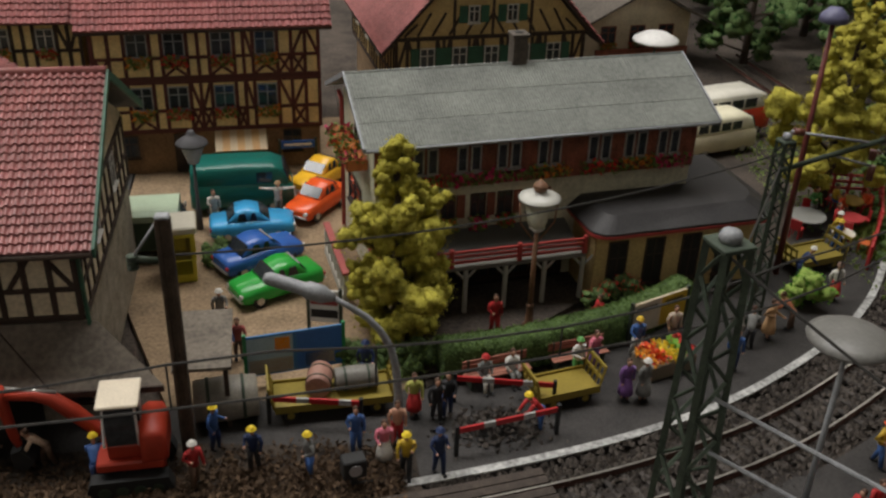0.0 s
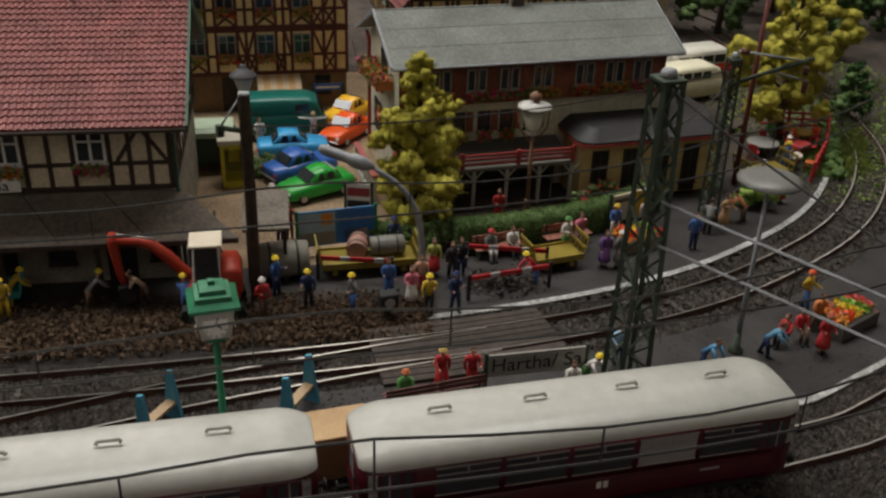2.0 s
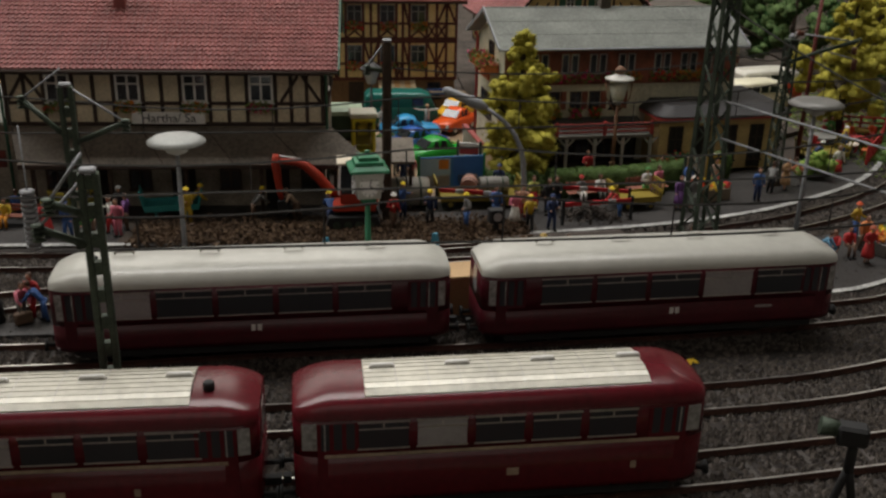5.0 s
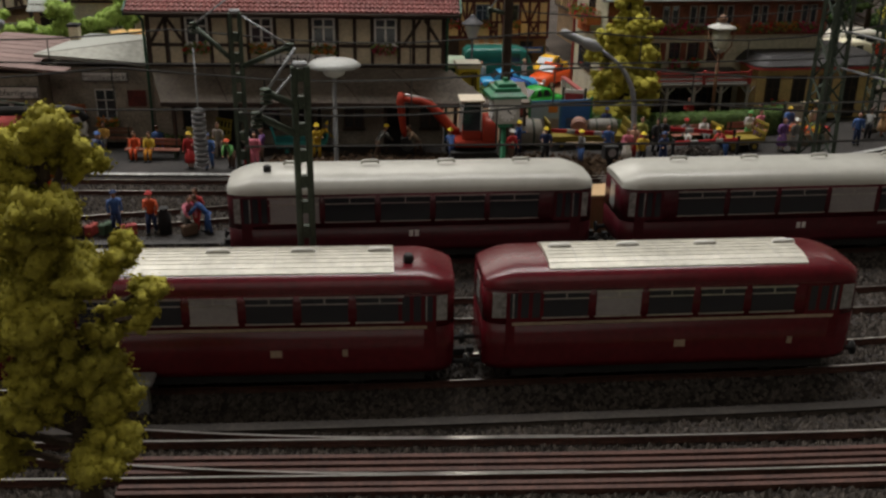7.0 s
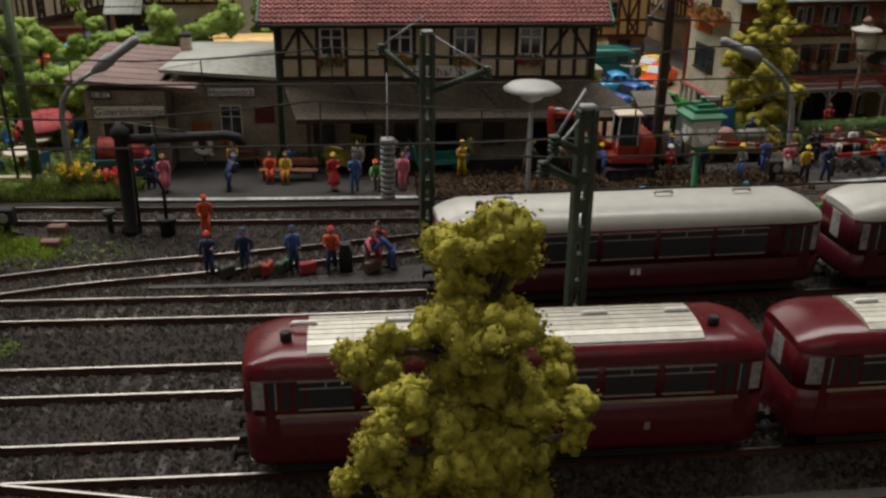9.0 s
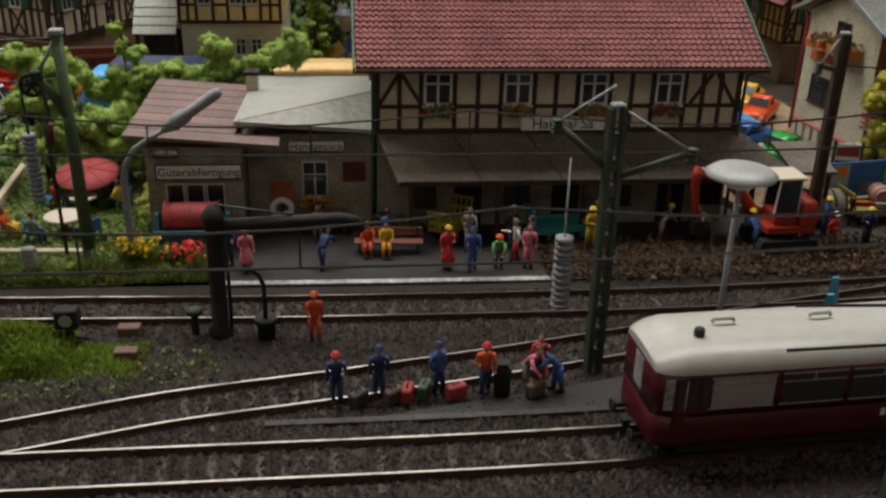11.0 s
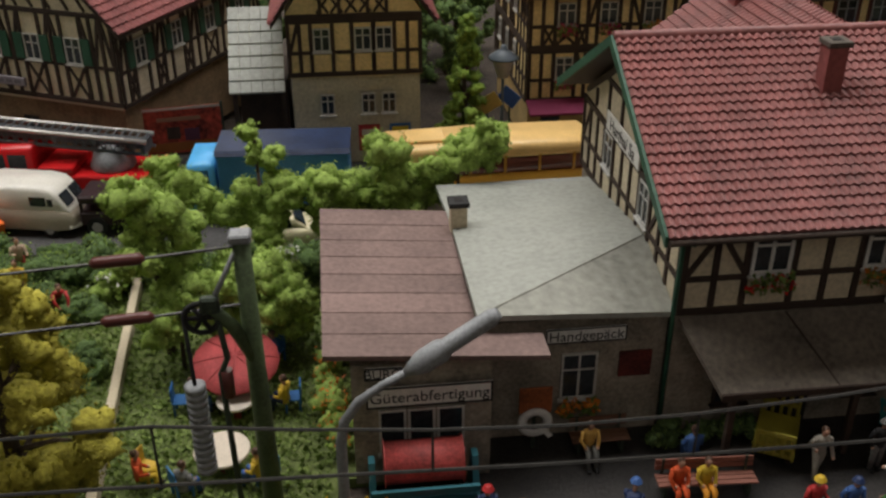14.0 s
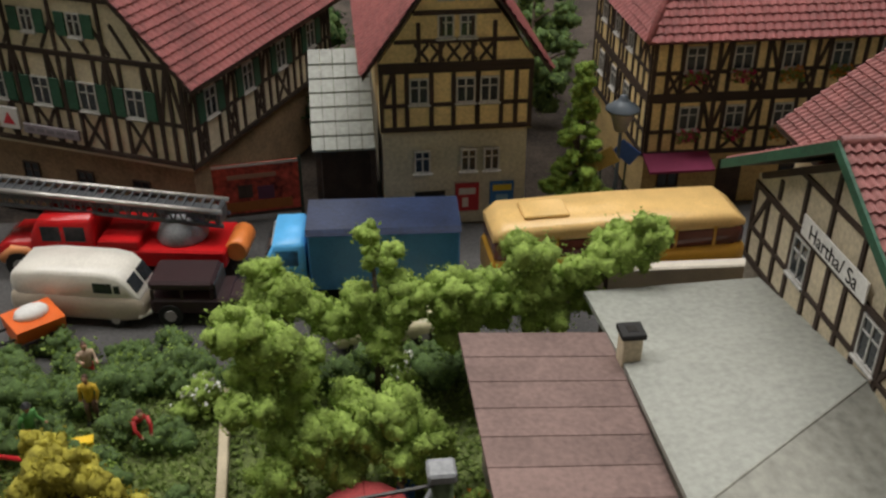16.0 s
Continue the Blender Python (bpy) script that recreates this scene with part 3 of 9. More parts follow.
def timber_storey(parent, W, u0, u1, v0, v1, wins=(), win_w=0.85, win_h=1.15, step=1.0, braces=(), mid=True, shutters=None, boxes=False, crosses=(), frame_m=None, t=0.06):
    """Half-timbering with windows at the given u, posts between, a rail halfway and slanting braces in the given bays."""
    vm = v0 + (v1 - v0) * 0.42
    bar(parent, W, u0, v0 + 0.09, u1, v0 + 0.09, 0.2)
    bar(parent, W, u0, v1 - 0.09, u1, v1 - 0.09, 0.2)
    edges = sorted({round(u0 + 0.09, 2), round(u1 - 0.09, 2)} | {round(w + s * (win_w / 2 + 0.1), 2) for w in wins for s in (-1, 1)})
    posts = []
    for a, c in zip(edges, edges[1:]):
        posts.append(a)
        if any(abs((a + c) / 2 - w) < 0.12 for w in wins):
            continue
        k = int((c - a) / step)
        posts += [a + (c - a) * i / (k + 1) for i in range(1, k + 1)]
    posts.append(edges[-1])
    for p in posts:
        bar(parent, W, p, v0 + 0.16, p, v1 - 0.16, 0.17, 0.045)
    for i, (a, c) in enumerate(zip(posts, posts[1:])):
        win = any(abs((a + c) / 2 - w) < 0.15 for w in wins)
        if mid:
            bar(parent, W, a + 0.05, vm, c - 0.05, vm, 0.15, 0.04)
        if i in braces and not win:
            bar(parent, W, a + 0.06, v1 - 0.2, c - 0.06, vm + 0.05, 0.15, 0.035) if i % 2 else bar(parent, W, a + 0.06, vm + 0.05, c - 0.06, v1 - 0.2, 0.15, 0.035)
        if i in crosses:
            bar(parent, W, a + 0.06, v0 + 0.18, c - 0.06, vm - 0.05, 0.13, 0.035)
            bar(parent, W, a + 0.06, vm - 0.05, c - 0.06, v0 + 0.18, 0.13, 0.03)
    for k, w in enumerate(wins):
        sash(parent, W, w, vm + 0.05 + win_h / 2, win_w, win_h, shutters=shutters, frame_m=frame_m, box=(round(100 * w) + k) if boxes else None, t=t)


def chimney(parent, x, y, z0, z1, w=0.5, m=None, cap=None):
    b = Build()
    b.box(x - w / 2, x + w / 2, y - w / 2, y + w / 2, z0, z1, bevel=0.02)
    b.box(x - w / 2 - 0.06, x + w / 2 + 0.06, y - w / 2 - 0.06, y + w / 2 + 0.06, z1, z1 + 0.16, 1, bevel=0.02)
    # near-black plate painted as the shade inside the flue
    b.box(x - w / 4, x + w / 4, y - w / 4, y + w / 4, z1 + 0.16, z1 + 0.175, 2)
    part("chimney", b, [m or M_tile2, cap or M_canopy, M_dark], parent, "chimney with a stone cap")


def sign(parent, x, y, z, w, h, text, rz=0, th=None, board=None, ink=None, label="white name board with black letters", border=0.0):
    b = Build().box(-w / 2, w / 2, -0.05, 0, -h / 2, h / 2, bevel=0.01)
    ob = part("sign", b, board or M_white, parent, label)
    ob.matrix_local = place(x, y, z, rz)
    if border:
        u, v, k = w / 2, h / 2, border
        b = Build()
        for q in ((-u, u, v - k, v), (-u, u, -v, -v + k), (-u, -u + k, -v + k, v - k), (u - k, u, -v + k, v - k)):
            b.box(q[0], q[1], -0.065, -0.052, q[2], q[3])
        part("border", b, M_black, ob, "black painted border")
    if text:
        lettering(text, th or h * 0.8, ob, ink or M_black, pose(0, -0.062, -0.02, 90))
    return ob


def station():
    st = thing("station_building", "half-timbered station with red tiled roof and white name boards", "station building", 0, 0, 0)
    x0, x1, y0, y1 = -15.1, -0.7, 25.9, 36.1
    walls(st, x0 + 0.05, x1 - 0.05, y0 + 0.05, y1 - 0.05, 0, 3.9, M_stonewall, name="ground_floor_wall")
    b = Build().prism([(y0, 3.9), (y1, 3.9), (y1, 6.7), (31.0, 9.55), (y0, 6.7)], "x", x0, x1)
    part("upper_wall", b, M_cream, st, "cream plaster panels")
    W = wall_pose(x0, y0)
    timber_storey(st, W, 0, 14.4, 3.95, 6.5, wins=(2.4, 5.5, 8.5, 11.5), win_w=1.1, win_h=1.3, step=0.95, braces=(), boxes=True, t=0.1, frame_m=M_white)
    bar(st, W, 0.15, 5.1, 0.9, 6.3, 0.15, 0.035)
    bar(st, W, 1.75, 5.1, 1.0, 6.3, 0.15, 0.035)
    bar(st, W, 12.4, 5.1, 13.2, 6.3, 0.15, 0.035)
    bar(st, W, 14.2, 5.1, 13.4, 6.3, 0.15, 0.035)
    # gable towards the annexes
    G = wall_pose(x0, y1, -90)
    timber_storey(st, G, 0, 10.2, 3.95, 6.5, wins=(3.2, 7.0), win_w=0.9, win_h=1.2, braces=(0, 8), step=1.1)
    for u in (1.5, 2.9, 4.3, 5.9, 7.3, 8.7):
        top = 6.6 + (2.85 * (1 - abs(u - 5.1) / 5.1)) - 0.25
        bar(st, G, u, 6.6, u, top, 0.17, 0.045)
    bar(st, G, 0.3, 6.75, 5.1, 9.4, 0.2)
    bar(st, G, 5.1, 9.4, 9.9, 6.75, 0.2)
    bar(st, G, 2.4, 7.9, 7.8, 7.9, 0.16, 0.04)
    G2 = wall_pose(x1, y0, 90)
    timber_storey(st, G2, 0, 10.2, 3.95, 6.5, wins=(3.2, 7.0), win_w=0.9, win_h=1.2, braces=(0, 8), step=1.1)
    gable_roof(st, -15.85, -0.05, 25.05, 36.95, 6.68, 3.25, M_tile, barge=M_green)
    chimney(st, -10.3, 29.1, 8.6, 10.1, 0.55)
    chimney(st, -9.4, 37.6, 8.6, 10.6, 0.65)
    # rear wing
    part("rear_wing_wall", Build().prism([(-12.3, 0), (-4.7, 0), (-4.7, 6.6), (-8.5, 9.4), (-12.3, 6.6)], "y", 33, 39.4), M_cream, st, "cream wall of the rear wing")
    rw = part("rear_roof", Build().prism([(-12.9, 6.45), (-8.5, 9.75), (-4.1, 6.45), (-4.1, 6.3), (-8.5, 9.55), (-12.9, 6.3)], "y", 31, 39.9), M_timber, st)
    for k in (0, 1):
        q = tiled_slope(rw, 8.9, 4.4, 3.3, M_tile, 0.25, 0.32)
        q.matrix_local = place(-12.9, 39.9, 6.48, -90) if k == 0 else place(-4.1, 31, 6.48, 90)
    b = Build().tube([(-15.85, 24.98, 6.62), (-0.05, 24.98, 6.62)], 0.09, 8)
    part("gutter", b, M_timber, st, "dark gutter along the eaves")
    for x in (-15.2, -0.6):
        part("downpipe", Build().tube([(x, 25.0, 6.55), (x, 25.7, 6.2), (x, 25.8, 3.9), (x, 25.8, 0.2)], 0.07, 8), M_green, st)
    sign(st, -7.8, 25.62, 4.4, 3.3, 0.55, "Hartha/ Sa", th=0.58)
    sg = sign(st, -15.22, 31.2, 6.8, 3.4, 0.6, "Hartha/ Sa", rz=-90, th=0.6)
    # platform canopy on posts
    cv = [(-15.0, 25.85, 3.9), (-0.4, 25.85, 3.9), (1.6, 24.12, 2.6), (-14.3, 24.12, 2.6)]
    cb = Build()
    cb.ring_loft([[(x, y, z - 0.14) for x, y, z in cv], cv], 0, False)
    part("canopy", cb, M_tarboard, st, "sloping grey brown canopy over the platform")
    for k in range(1, 5):
        xa, xb = -15.0 + 14.6 * k / 5, -14.3 + 15.9 * k / 5
        part("canopy_seam", Build().tube([(xa, 25.8, 3.9), (xb, 24.14, 2.61)], 0.025, 5), M_timber, st)
    for x in (-13.8, -10.4, -7.0, -3.6, -0.2, 0.7):
        part("canopy_post", Build().box(x - 0.09, x + 0.09, 24.35, 24.53, 0.03, 2.6, bevel=0.02), M_timber, st)
        part("canopy_brace", Build().tube([(x, 24.44, 1.9), (x, 25.3, 3.2)], 0.06, 6), M_timber, st)
    part("canopy_fascia", Build().box(-14.3, 1.6, 24.05, 24.13, 2.4, 2.62, bevel=0.02), M_timber, st)
    part("side_canopy", Build().prism([(25.0, 2.35), (25.0, 2.47), (27.6, 2.95), (27.6, 2.83)], "x", 1.7, 3.5), mat("grey_beige_board", (0.17, 0.145, 0.115), 0.8, 0, 0.8, 0.3, 0.2), st, "pale short canopy beside the station")
    for x in (1.9, 3.3):
        part("canopy_post", Build().box(x - 0.07, x + 0.07, 25.15, 25.29, 0.0, 2.42), M_timber, st)
    # doors and windows under the canopy
    for i, x in enumerate((-13.2, -11.4, -9.4, -7.4, -5.2, -3.0, -1.4)):
        if i % 2:
            # solid panel on the wall; its near-black colour paints the shade inside
            d = part("door", Build().box(x - 0.55, x + 0.55, 25.86, 25.97, 0.03, 2.2, bevel=0.02), M_dark, st, "near-black panel painted as the shade in an open doorway")
        else:
            sash(st, W, x - x0, 1.6, 1.0, 1.4, frame_m=M_timber)


def annexes():
    hg = thing("luggage_office", "low stone luggage office with a grey felt roof", "annex")
    x0, x1, y0, y1 = -20.1, -15.15, 26.2, 33.4
    walls(hg, x0, x1, y0, y1, 0, 3.85, M_stonewall)
    V = {"fl": (-20.45, 25.45, 4.6), "fr": (-15.12, 25.8, 4.12), "br": (-15.12, 34.8, 3.95), "bl": (-20.5, 34.4, 4.1), "r": (-15.13, 28.8, 4.85), "l": (-20.4, 31.0, 4.32)}
    b = Build()
    n = {k: i for i, k in enumerate(V)}
    b.v = [tuple(p) for p in V.values()] + [(p[0], p[1], p[2] - 0.16) for p in V.values()]
    top = [("fl", "fr", "r"), ("fl", "r", "l"), ("l", "r", "br", "bl")]
    for q in top:
        b.face(tuple(n[a] for a in q))
        b.face(tuple(n[a] + 6 for a in q)[::-1])
    for a, c in (("fl", "fr"), ("fr", "r"), ("r", "br"), ("br", "bl"), ("bl", "l"), ("l", "fl")):
        b.face((n[a], n[c], n[c] + 6, n[a] + 6))
    b.m[0] = 1
    part("roof", b, [M_felt, M_felt_w], hg, "grey green felt roof with worn patches")
    part("roof_seam", Build().tube([(-20.3, 25.55, 4.6), (-15.2, 28.75, 4.84)], 0.035, 5), M_felt_w, hg, "overlapping roof seam")
    chimney(hg, -20.2, 31.0, 3.9, 5.02, 0.5, M_cream, M_black)
    sign(hg, -17.4, 26.1, 3.4, 2.2, 0.45, "Handgepäck", th=0.42, border=0.035)
    W = wall_pose(x0, y0)
    sash(hg, W, 2.6, 2.0, 1.0, 1.5, box=7)
    part("poster", Build().box(-16.4, -15.5, 26.12, 26.2, 1.9, 2.7), mat("worn_red_enamel", (0.1, 0.018, 0.014), 0.6, 0, 1.5, 0.5, 0.15), hg, "dark red enamel sign")
    bu = thing("goods_office", "low wooden goods office with brown board roof", "annex")
    walls(bu, -23.7, -20.15, 24.8, 31.9, 0, 3.8, M_stonewall)
    rows = 8
    for i in range(rows):
        ya, yb = 24.5 + i * 7.75 / rows, 24.5 + (i + 1) * 7.75 / rows
        za, zb = 3.95 + 0.12 * i / rows, 3.95 + 0.12 * (i + 1) / rows
        xr = -18.75 if i == 0 else -20.42
        b = Build().prism([(ya - 0.06, za + 0.035), (yb, zb + 0.015), (yb, zb - 0.1), (ya - 0.06, za - 0.1)], "x", -24.35, xr)
        b.v = [(px, py, pz + 0.42 * (-18.9 - px) / 5.4) for px, py, pz in b.v]
        part("roof_sheet", b, M_felt_br, bu, "brown roofing sheet")
    sign(bu, -22.9, 24.64, 3.66, 0.95, 0.36, "BÜRO", th=0.36, border=0.05)
    sign(bu, -21.75, 24.66, 2.9, 3.2, 0.62, "Güterabfertigung", th=0.44, border=0.05)
    W = wall_pose(-23.7, 24.8)
    for u in (1.0, 1.75, 2.5):
        sash(bu, W, u, 1.7, 0.7, 1.4, cross=False)


def gable_house():
    h = thing("gabled_house", "yellow half-timbered house with a steep gable to the street", "house")
    x0, x1, y0, y1 = -25.6, -19.8, 46.0, 56
    walls(h, x0 + 0.1, x1 - 0.1, y0 + 0.15, y1, 0, 4.15, M_beige, name="ground_floor_wall")
    b = Build().prism([(x0, 4.15), (x1, 4.15), (x1, 6.9), ((x0 + x1) / 2, 11.0), (x0, 6.9)], "y", y0 - 0.1, y1)
    part("upper_wall", b, M_yellow, h, "yellow plaster panels")
    W = wall_pose(x0, y0 - 0.1)
    timber_storey(h, W, 0, 5.8, 4.2, 6.7, wins=(1.5, 3.25, 4.15), win_w=0.72, win_h=1.0, braces=(0, 2, 5), crosses=(), step=0.9)
    bar(h, W, 0, 6.8, 5.8, 6.8, 0.22)
    for u in (1.5, 2.3, 3.5, 4.3):
        bar(h, W, u, 6.9, u, 8.8 if 2 < u < 4 else 8.4, 0.15)
    bar(h, W, 0.6, 7.7, 5.2, 7.7, 0.15)
    bar(h, W, 1.3, 8.75, 4.5, 8.75, 0.17)
    for u in (1.6, 2.2, 2.8, 3.4, 4.0):
        bar(h, W, u - 0.25, 6.95, u + 0.25, 7.6, 0.11, 0.035)
        bar(h, W, u + 0.25, 6.95, u - 0.25, 7.6, 0.11, 0.03)
    for u in (2.5, 3.3):
        sash(h, W, u, 8.25, 0.6, 0.85)
        sash(h, W, u, 9.6, 0.5, 0.7)
    for u, v in ((1.6, 2.9), (3.4, 2.9), (4.3, 2.9)):
        sash(h, W, u, v, 0.62, 0.95)
    part("door", Build().box(x0 + 1.3, x0 + 2.5, 46.02, 46.12, 0, 1.5), M_dark, h, "near-black panel painted as the shade in an arched doorway")
    for u, base, bars in ((2.9, (0.42, 0.03, 0.035), ((0.15, 0.85, 0.62, 0.85, (0.6, 0.56, 0.5)), (0.3, 0.55, 0.15, 0.5, (0.6, 0.5, 0.45)))), (4.3, (0.03, 0.14, 0.36), ((0.1, 0.9, 0.7, 0.92, (0.6, 0.45, 0.03)), (0.25, 0.75, 0.2, 0.55, (0.2, 0.36, 0.5))))):
        po = part("poster", Build().box(x0 + u, x0 + u + 0.95, 46.0, 46.12, 0.6, 1.8), paint(base), h, "red and white poster" if u < 4 else "blue and yellow poster")
        for a, c, d, e, col in bars:
            part("print", Build().box(x0 + u + 0.95 * a, x0 + u + 0.95 * c, 45.985, 45.996, 0.6 + 1.2 * d, 0.6 + 1.2 * e), paint(col), po)
    r = Build()
    xm = (x0 + x1) / 2
    r.prism([(x0 - 0.6, 6.55), (xm, 11.35), (x1 + 0.6, 6.55), (x1 + 0.6, 6.4), (xm, 11.15), (x0 - 0.6, 6.4)], "y", y0 - 0.5, y1 + 0.2)
    roof = part("roof", r, M_timber, h)
    for sgn in (1, -1):
        s1 = tiled_slope(roof, y1 - y0 + 0.7, xm - x0 + 0.6, 4.8, M_tile2, 0.34, 0.34)
        s1.matrix_local = place(x0 - 0.6, y1 + 0.2, 6.58, -90) if sgn > 0 else place(x1 + 0.6, y0 - 0.5, 6.58, 90)
    # shed with a shingled lean-to roof
    sh = thing("shed", "open shed with a grey shingled lean-to roof", "shed")
    part("wall", Build().box(-27.9, -25.75, 47.4, 51, 0, 3.6), M_timber, sh)
    for i in range(7):
        za, zb = 3.6 + i * 0.42, 3.6 + (i + 1) * 0.42
        ya, yb = 45.9 + i * 0.42, 45.9 + (i + 1) * 0.42
        for j in range(5):
            b = Build().prism([(ya - 0.08, za + 0.03), (yb, zb + 0.02), (yb, zb - 0.06), (ya - 0.08, za - 0.05)], "x", -28.2 + j * 0.48, -28.2 + j * 0.48 + 0.46)
            part("shingle", b, M_felt, sh)
    for x in (-28.0, -25.9):
        part("post", Build().box(x - 0.1, x + 0.1, 46.1, 46.3, 0, 3.7), M_timber, sh)


def long_house(name, label, x0, x1, y0, y1, storeys, wins, m, roof_m, z_gf=2.5, gf=None, rise=4.5, boxes=False, shutters=None, gable_front=False, hip=False, tile=0.36, win_w=0.8, win_h=1.0, frame_m=None):
    """A half-timbered house with its eaves to the street; storeys: heights above the ground floor."""
    h = thing(name, label, "house")
    walls(h, x0 + 0.12, x1 - 0.12, y0 + 0.12, y1 - 0.12, 0, z_gf, gf or M_ochre, name="ground_floor_wall")
    z = z_gf
    W = wall_pose(x0, y0)
    E = wall_pose(x0, y1, -90)
    top = z_gf + sum(storeys)
    part("upper_wall", Build().box(x0, x1, y0, y1, z_gf, top), m, h, "plaster panels between timbers")
    nb = 40
    rnd = random.Random(len(name))
    for s in storeys:
        br = [i for i in range(nb) if rnd.random() < 0.3]
        timber_storey(h, W, 0, x1 - x0, z, z + s, wins=wins, win_w=win_w, win_h=win_h, step=0.75, braces=br, crosses=[i for i in range(nb) if rnd.random() < 0.35], boxes=boxes, shutters=shutters, frame_m=frame_m)
        timber_storey(h, E, 0, y1 - y0, z, z + s, wins=[w for w in (1.6, 3.6, 5.6, 7.6) if w < y1 - y0 - 1], win_w=0.75, win_h=1.0, step=0.9, braces=br)
        z += s
    k = int((x1 - x0) / 2.6)
    for i in range(k):
        u = 1.2 + i * 2.6
        if i % 3 == 1:
            part("door", Build().box(x0 + u - 0.5, x0 + u + 0.5, y0 + 0.04, y0 + 0.16, 0, 2.0), M_timber, h, "brown wooden door")
        else:
            sash(h, wall_pose(x0, y0 + 0.12), u, 1.4, 0.9, 1.1, frame_m=M_timber)
    gable_roof(h, x0 - 0.5, x1 + 0.5, y0 - 0.7, y1 + 0.7, top + 0.02, rise, roof_m, tile, 0.36, hip=3.6 if hip else 0.0)
    return h


def inn():
    h = thing("inn", "large country inn with grey sheet roof, red balcony and flower boxes", "inn", 8.25, 32.15, 0, 7.1)
    # own frame: x along the front eaves, y towards the back
    L, D = 14.25, 6.9
    RED = paint((0.36, 0.05, 0.045))
    part("ground_floor_wall", Build().box(0.5, L - 0.6, 0.5, D - 0.4, 0, 2.2), M_beige, h)
    b = Build().prism([(0.5, 2.2), (D - 0.4, 2.2), (D - 0.4, 6.5), (3.45, 7.85), (0.5, 6.55)], "x", 0.5, L - 0.6)
    part("upper_wall", b, M_inn, h, "pale grey green plaster")
    boards = part("boarding", Build().box(0.46, L - 0.56, 0.4, 0.48, 4.45, 6.5), M_darkwood, h, "red brown boarded upper storey")
    for i in range(44):
        x = 0.62 + i * (L - 1.3) / 43
        part("batten", Build().box(x - 0.025, x + 0.025, 0.375, 0.41, 4.46, 6.48), M_darkwood, boards)
    rows, cols = 3, 5
    for i in range(rows):
        ya, yb = -0.1 + 3.55 * i / rows, -0.1 + 3.55 * (i + 1) / rows
        za, zb = 6.56 + 1.6 * i / rows, 6.56 + 1.6 * (i + 1) / rows
        for j in range(cols):
            xa, xb = L * j / cols, L * (j + 1) / cols - 0.012
            sheet = part("roof_sheet", Build().prism([(ya - 0.12, za - 0.0), (yb, zb + 0.03), (yb, zb - 0.06), (ya - 0.12, za - 0.1)], "x", xa, xb), M_slate, h)
            rib = Build()
            for k in range(1, 24):
                x = xa + (xb - xa) * k / 24
                rib.tube([(x, ya - 0.1, za + 0.012), (x, yb - 0.02, zb + 0.035)], 0.022, 4)
            tagged(part("corrugation", rib, M_slate, sheet), kind="stuff")
    part("roof_back", Build().prism([(3.45, 8.17), (D + 0.5, 6.45), (D + 0.5, 6.33), (3.45, 8.04)], "x", 0, L), M_slate, h)
    part("ridge_cap", Build().tube([(-0.03, 3.45, 8.17), (L + 0.03, 3.45, 8.17)], 0.07, 8), M_slate, h)
    for x in (-0.07, L + 0.02):
        part("barge_board", Build().prism([(-0.25, 6.42), (3.45, 8.05), (D + 0.5, 6.3), (D + 0.5, 6.5), (3.45, 8.26), (-0.25, 6.62)], "x", x - 0.04, x + 0.04), M_grey, h)
    part("gutter", Build().tube([(0, -0.25, 6.48), (L, -0.25, 6.48)], 0.07, 8), M_grey, h)
    W = wall_pose(0, 0.38)
    for i, u in enumerate((2.4, 4.1, 5.7, 7.35, 9.45, 11.0, 12.45)):
        for o in (-0.27, 0.27):
            sash(h, W, u + o, 5.6, 0.42, 1.05, cross=False, frame_m=M_duskwhite)
        planter = part("planter", Build().box(u - 0.62, u + 0.62, 0.1, 0.36, 4.72, 4.95, bevel=0.03), M_darkwood, h, "wooden flower box")
        flower_box(planter, 1.5, 5.1, 40 + i)
        planter.children[-1].matrix_local = place(u, 0.28, 0)
    W2 = wall_pose(0, 0.5)
    for i, u in enumerate((2.15, 3.35, 4.58, 5.68, 6.9)):
        sash(h, W2, u, 3.55, 0.62, 1.0, box=60 + i if i in (0, 1, 2, 3) else None, frame_m=M_timber)
        part("shutter", Build().box(u + 0.36, u + 0.7, 0.43, 0.49, 3.05, 4.05, bevel=0.015), M_darkwood, h, "brown window shutter")
    # gable end on the square: balcony with flowers, shop sign, dark window, red downpipe
    E = wall_pose(0.5, D - 0.4, -90)
    balcony = part("gable_balcony", Build().box(-0.35, 0.46, 1.6, 5.3, 4.9, 5.35, bevel=0.03), paint((0.5, 0.16, 0.05), 0.6), h, "orange brown gable balcony")
    for k in range(4):
        flower_box(balcony, 1.0, 5.6, 85 + k)
        balcony.children[-1].matrix_local = place(-0.1, 2.0 + k * 0.95, 0)
    sash(h, E, 3.1, 5.9, 1.1, 1.0, frame_m=M_timber)
    sash(h, E, 2.3, 2.7, 2.4, 1.4, frame_m=M_timber)
    part("shop_sign", Build().box(0.36, 0.47, 3.6, 5.7, 4.1, 4.65, bevel=0.02), paint((0.5, 0.13, 0.04), 0.6), h, "orange brown shop sign")
    part("downpipe", Build().tube([(0.3, D - 0.3, 6.4), (0.42, D - 0.35, 6.0), (0.42, D - 0.35, 0.1)], 0.09, 8), RED, h, "red downpipe")
    # veranda with a red balustrade on pale posts
    part("veranda", Build().box(0.2, 8.4, -1.65, 0.48, 1.92, 2.08, bevel=0.02), paint((0.16, 0.15, 0.13), 0.8), h, "grey veranda deck")
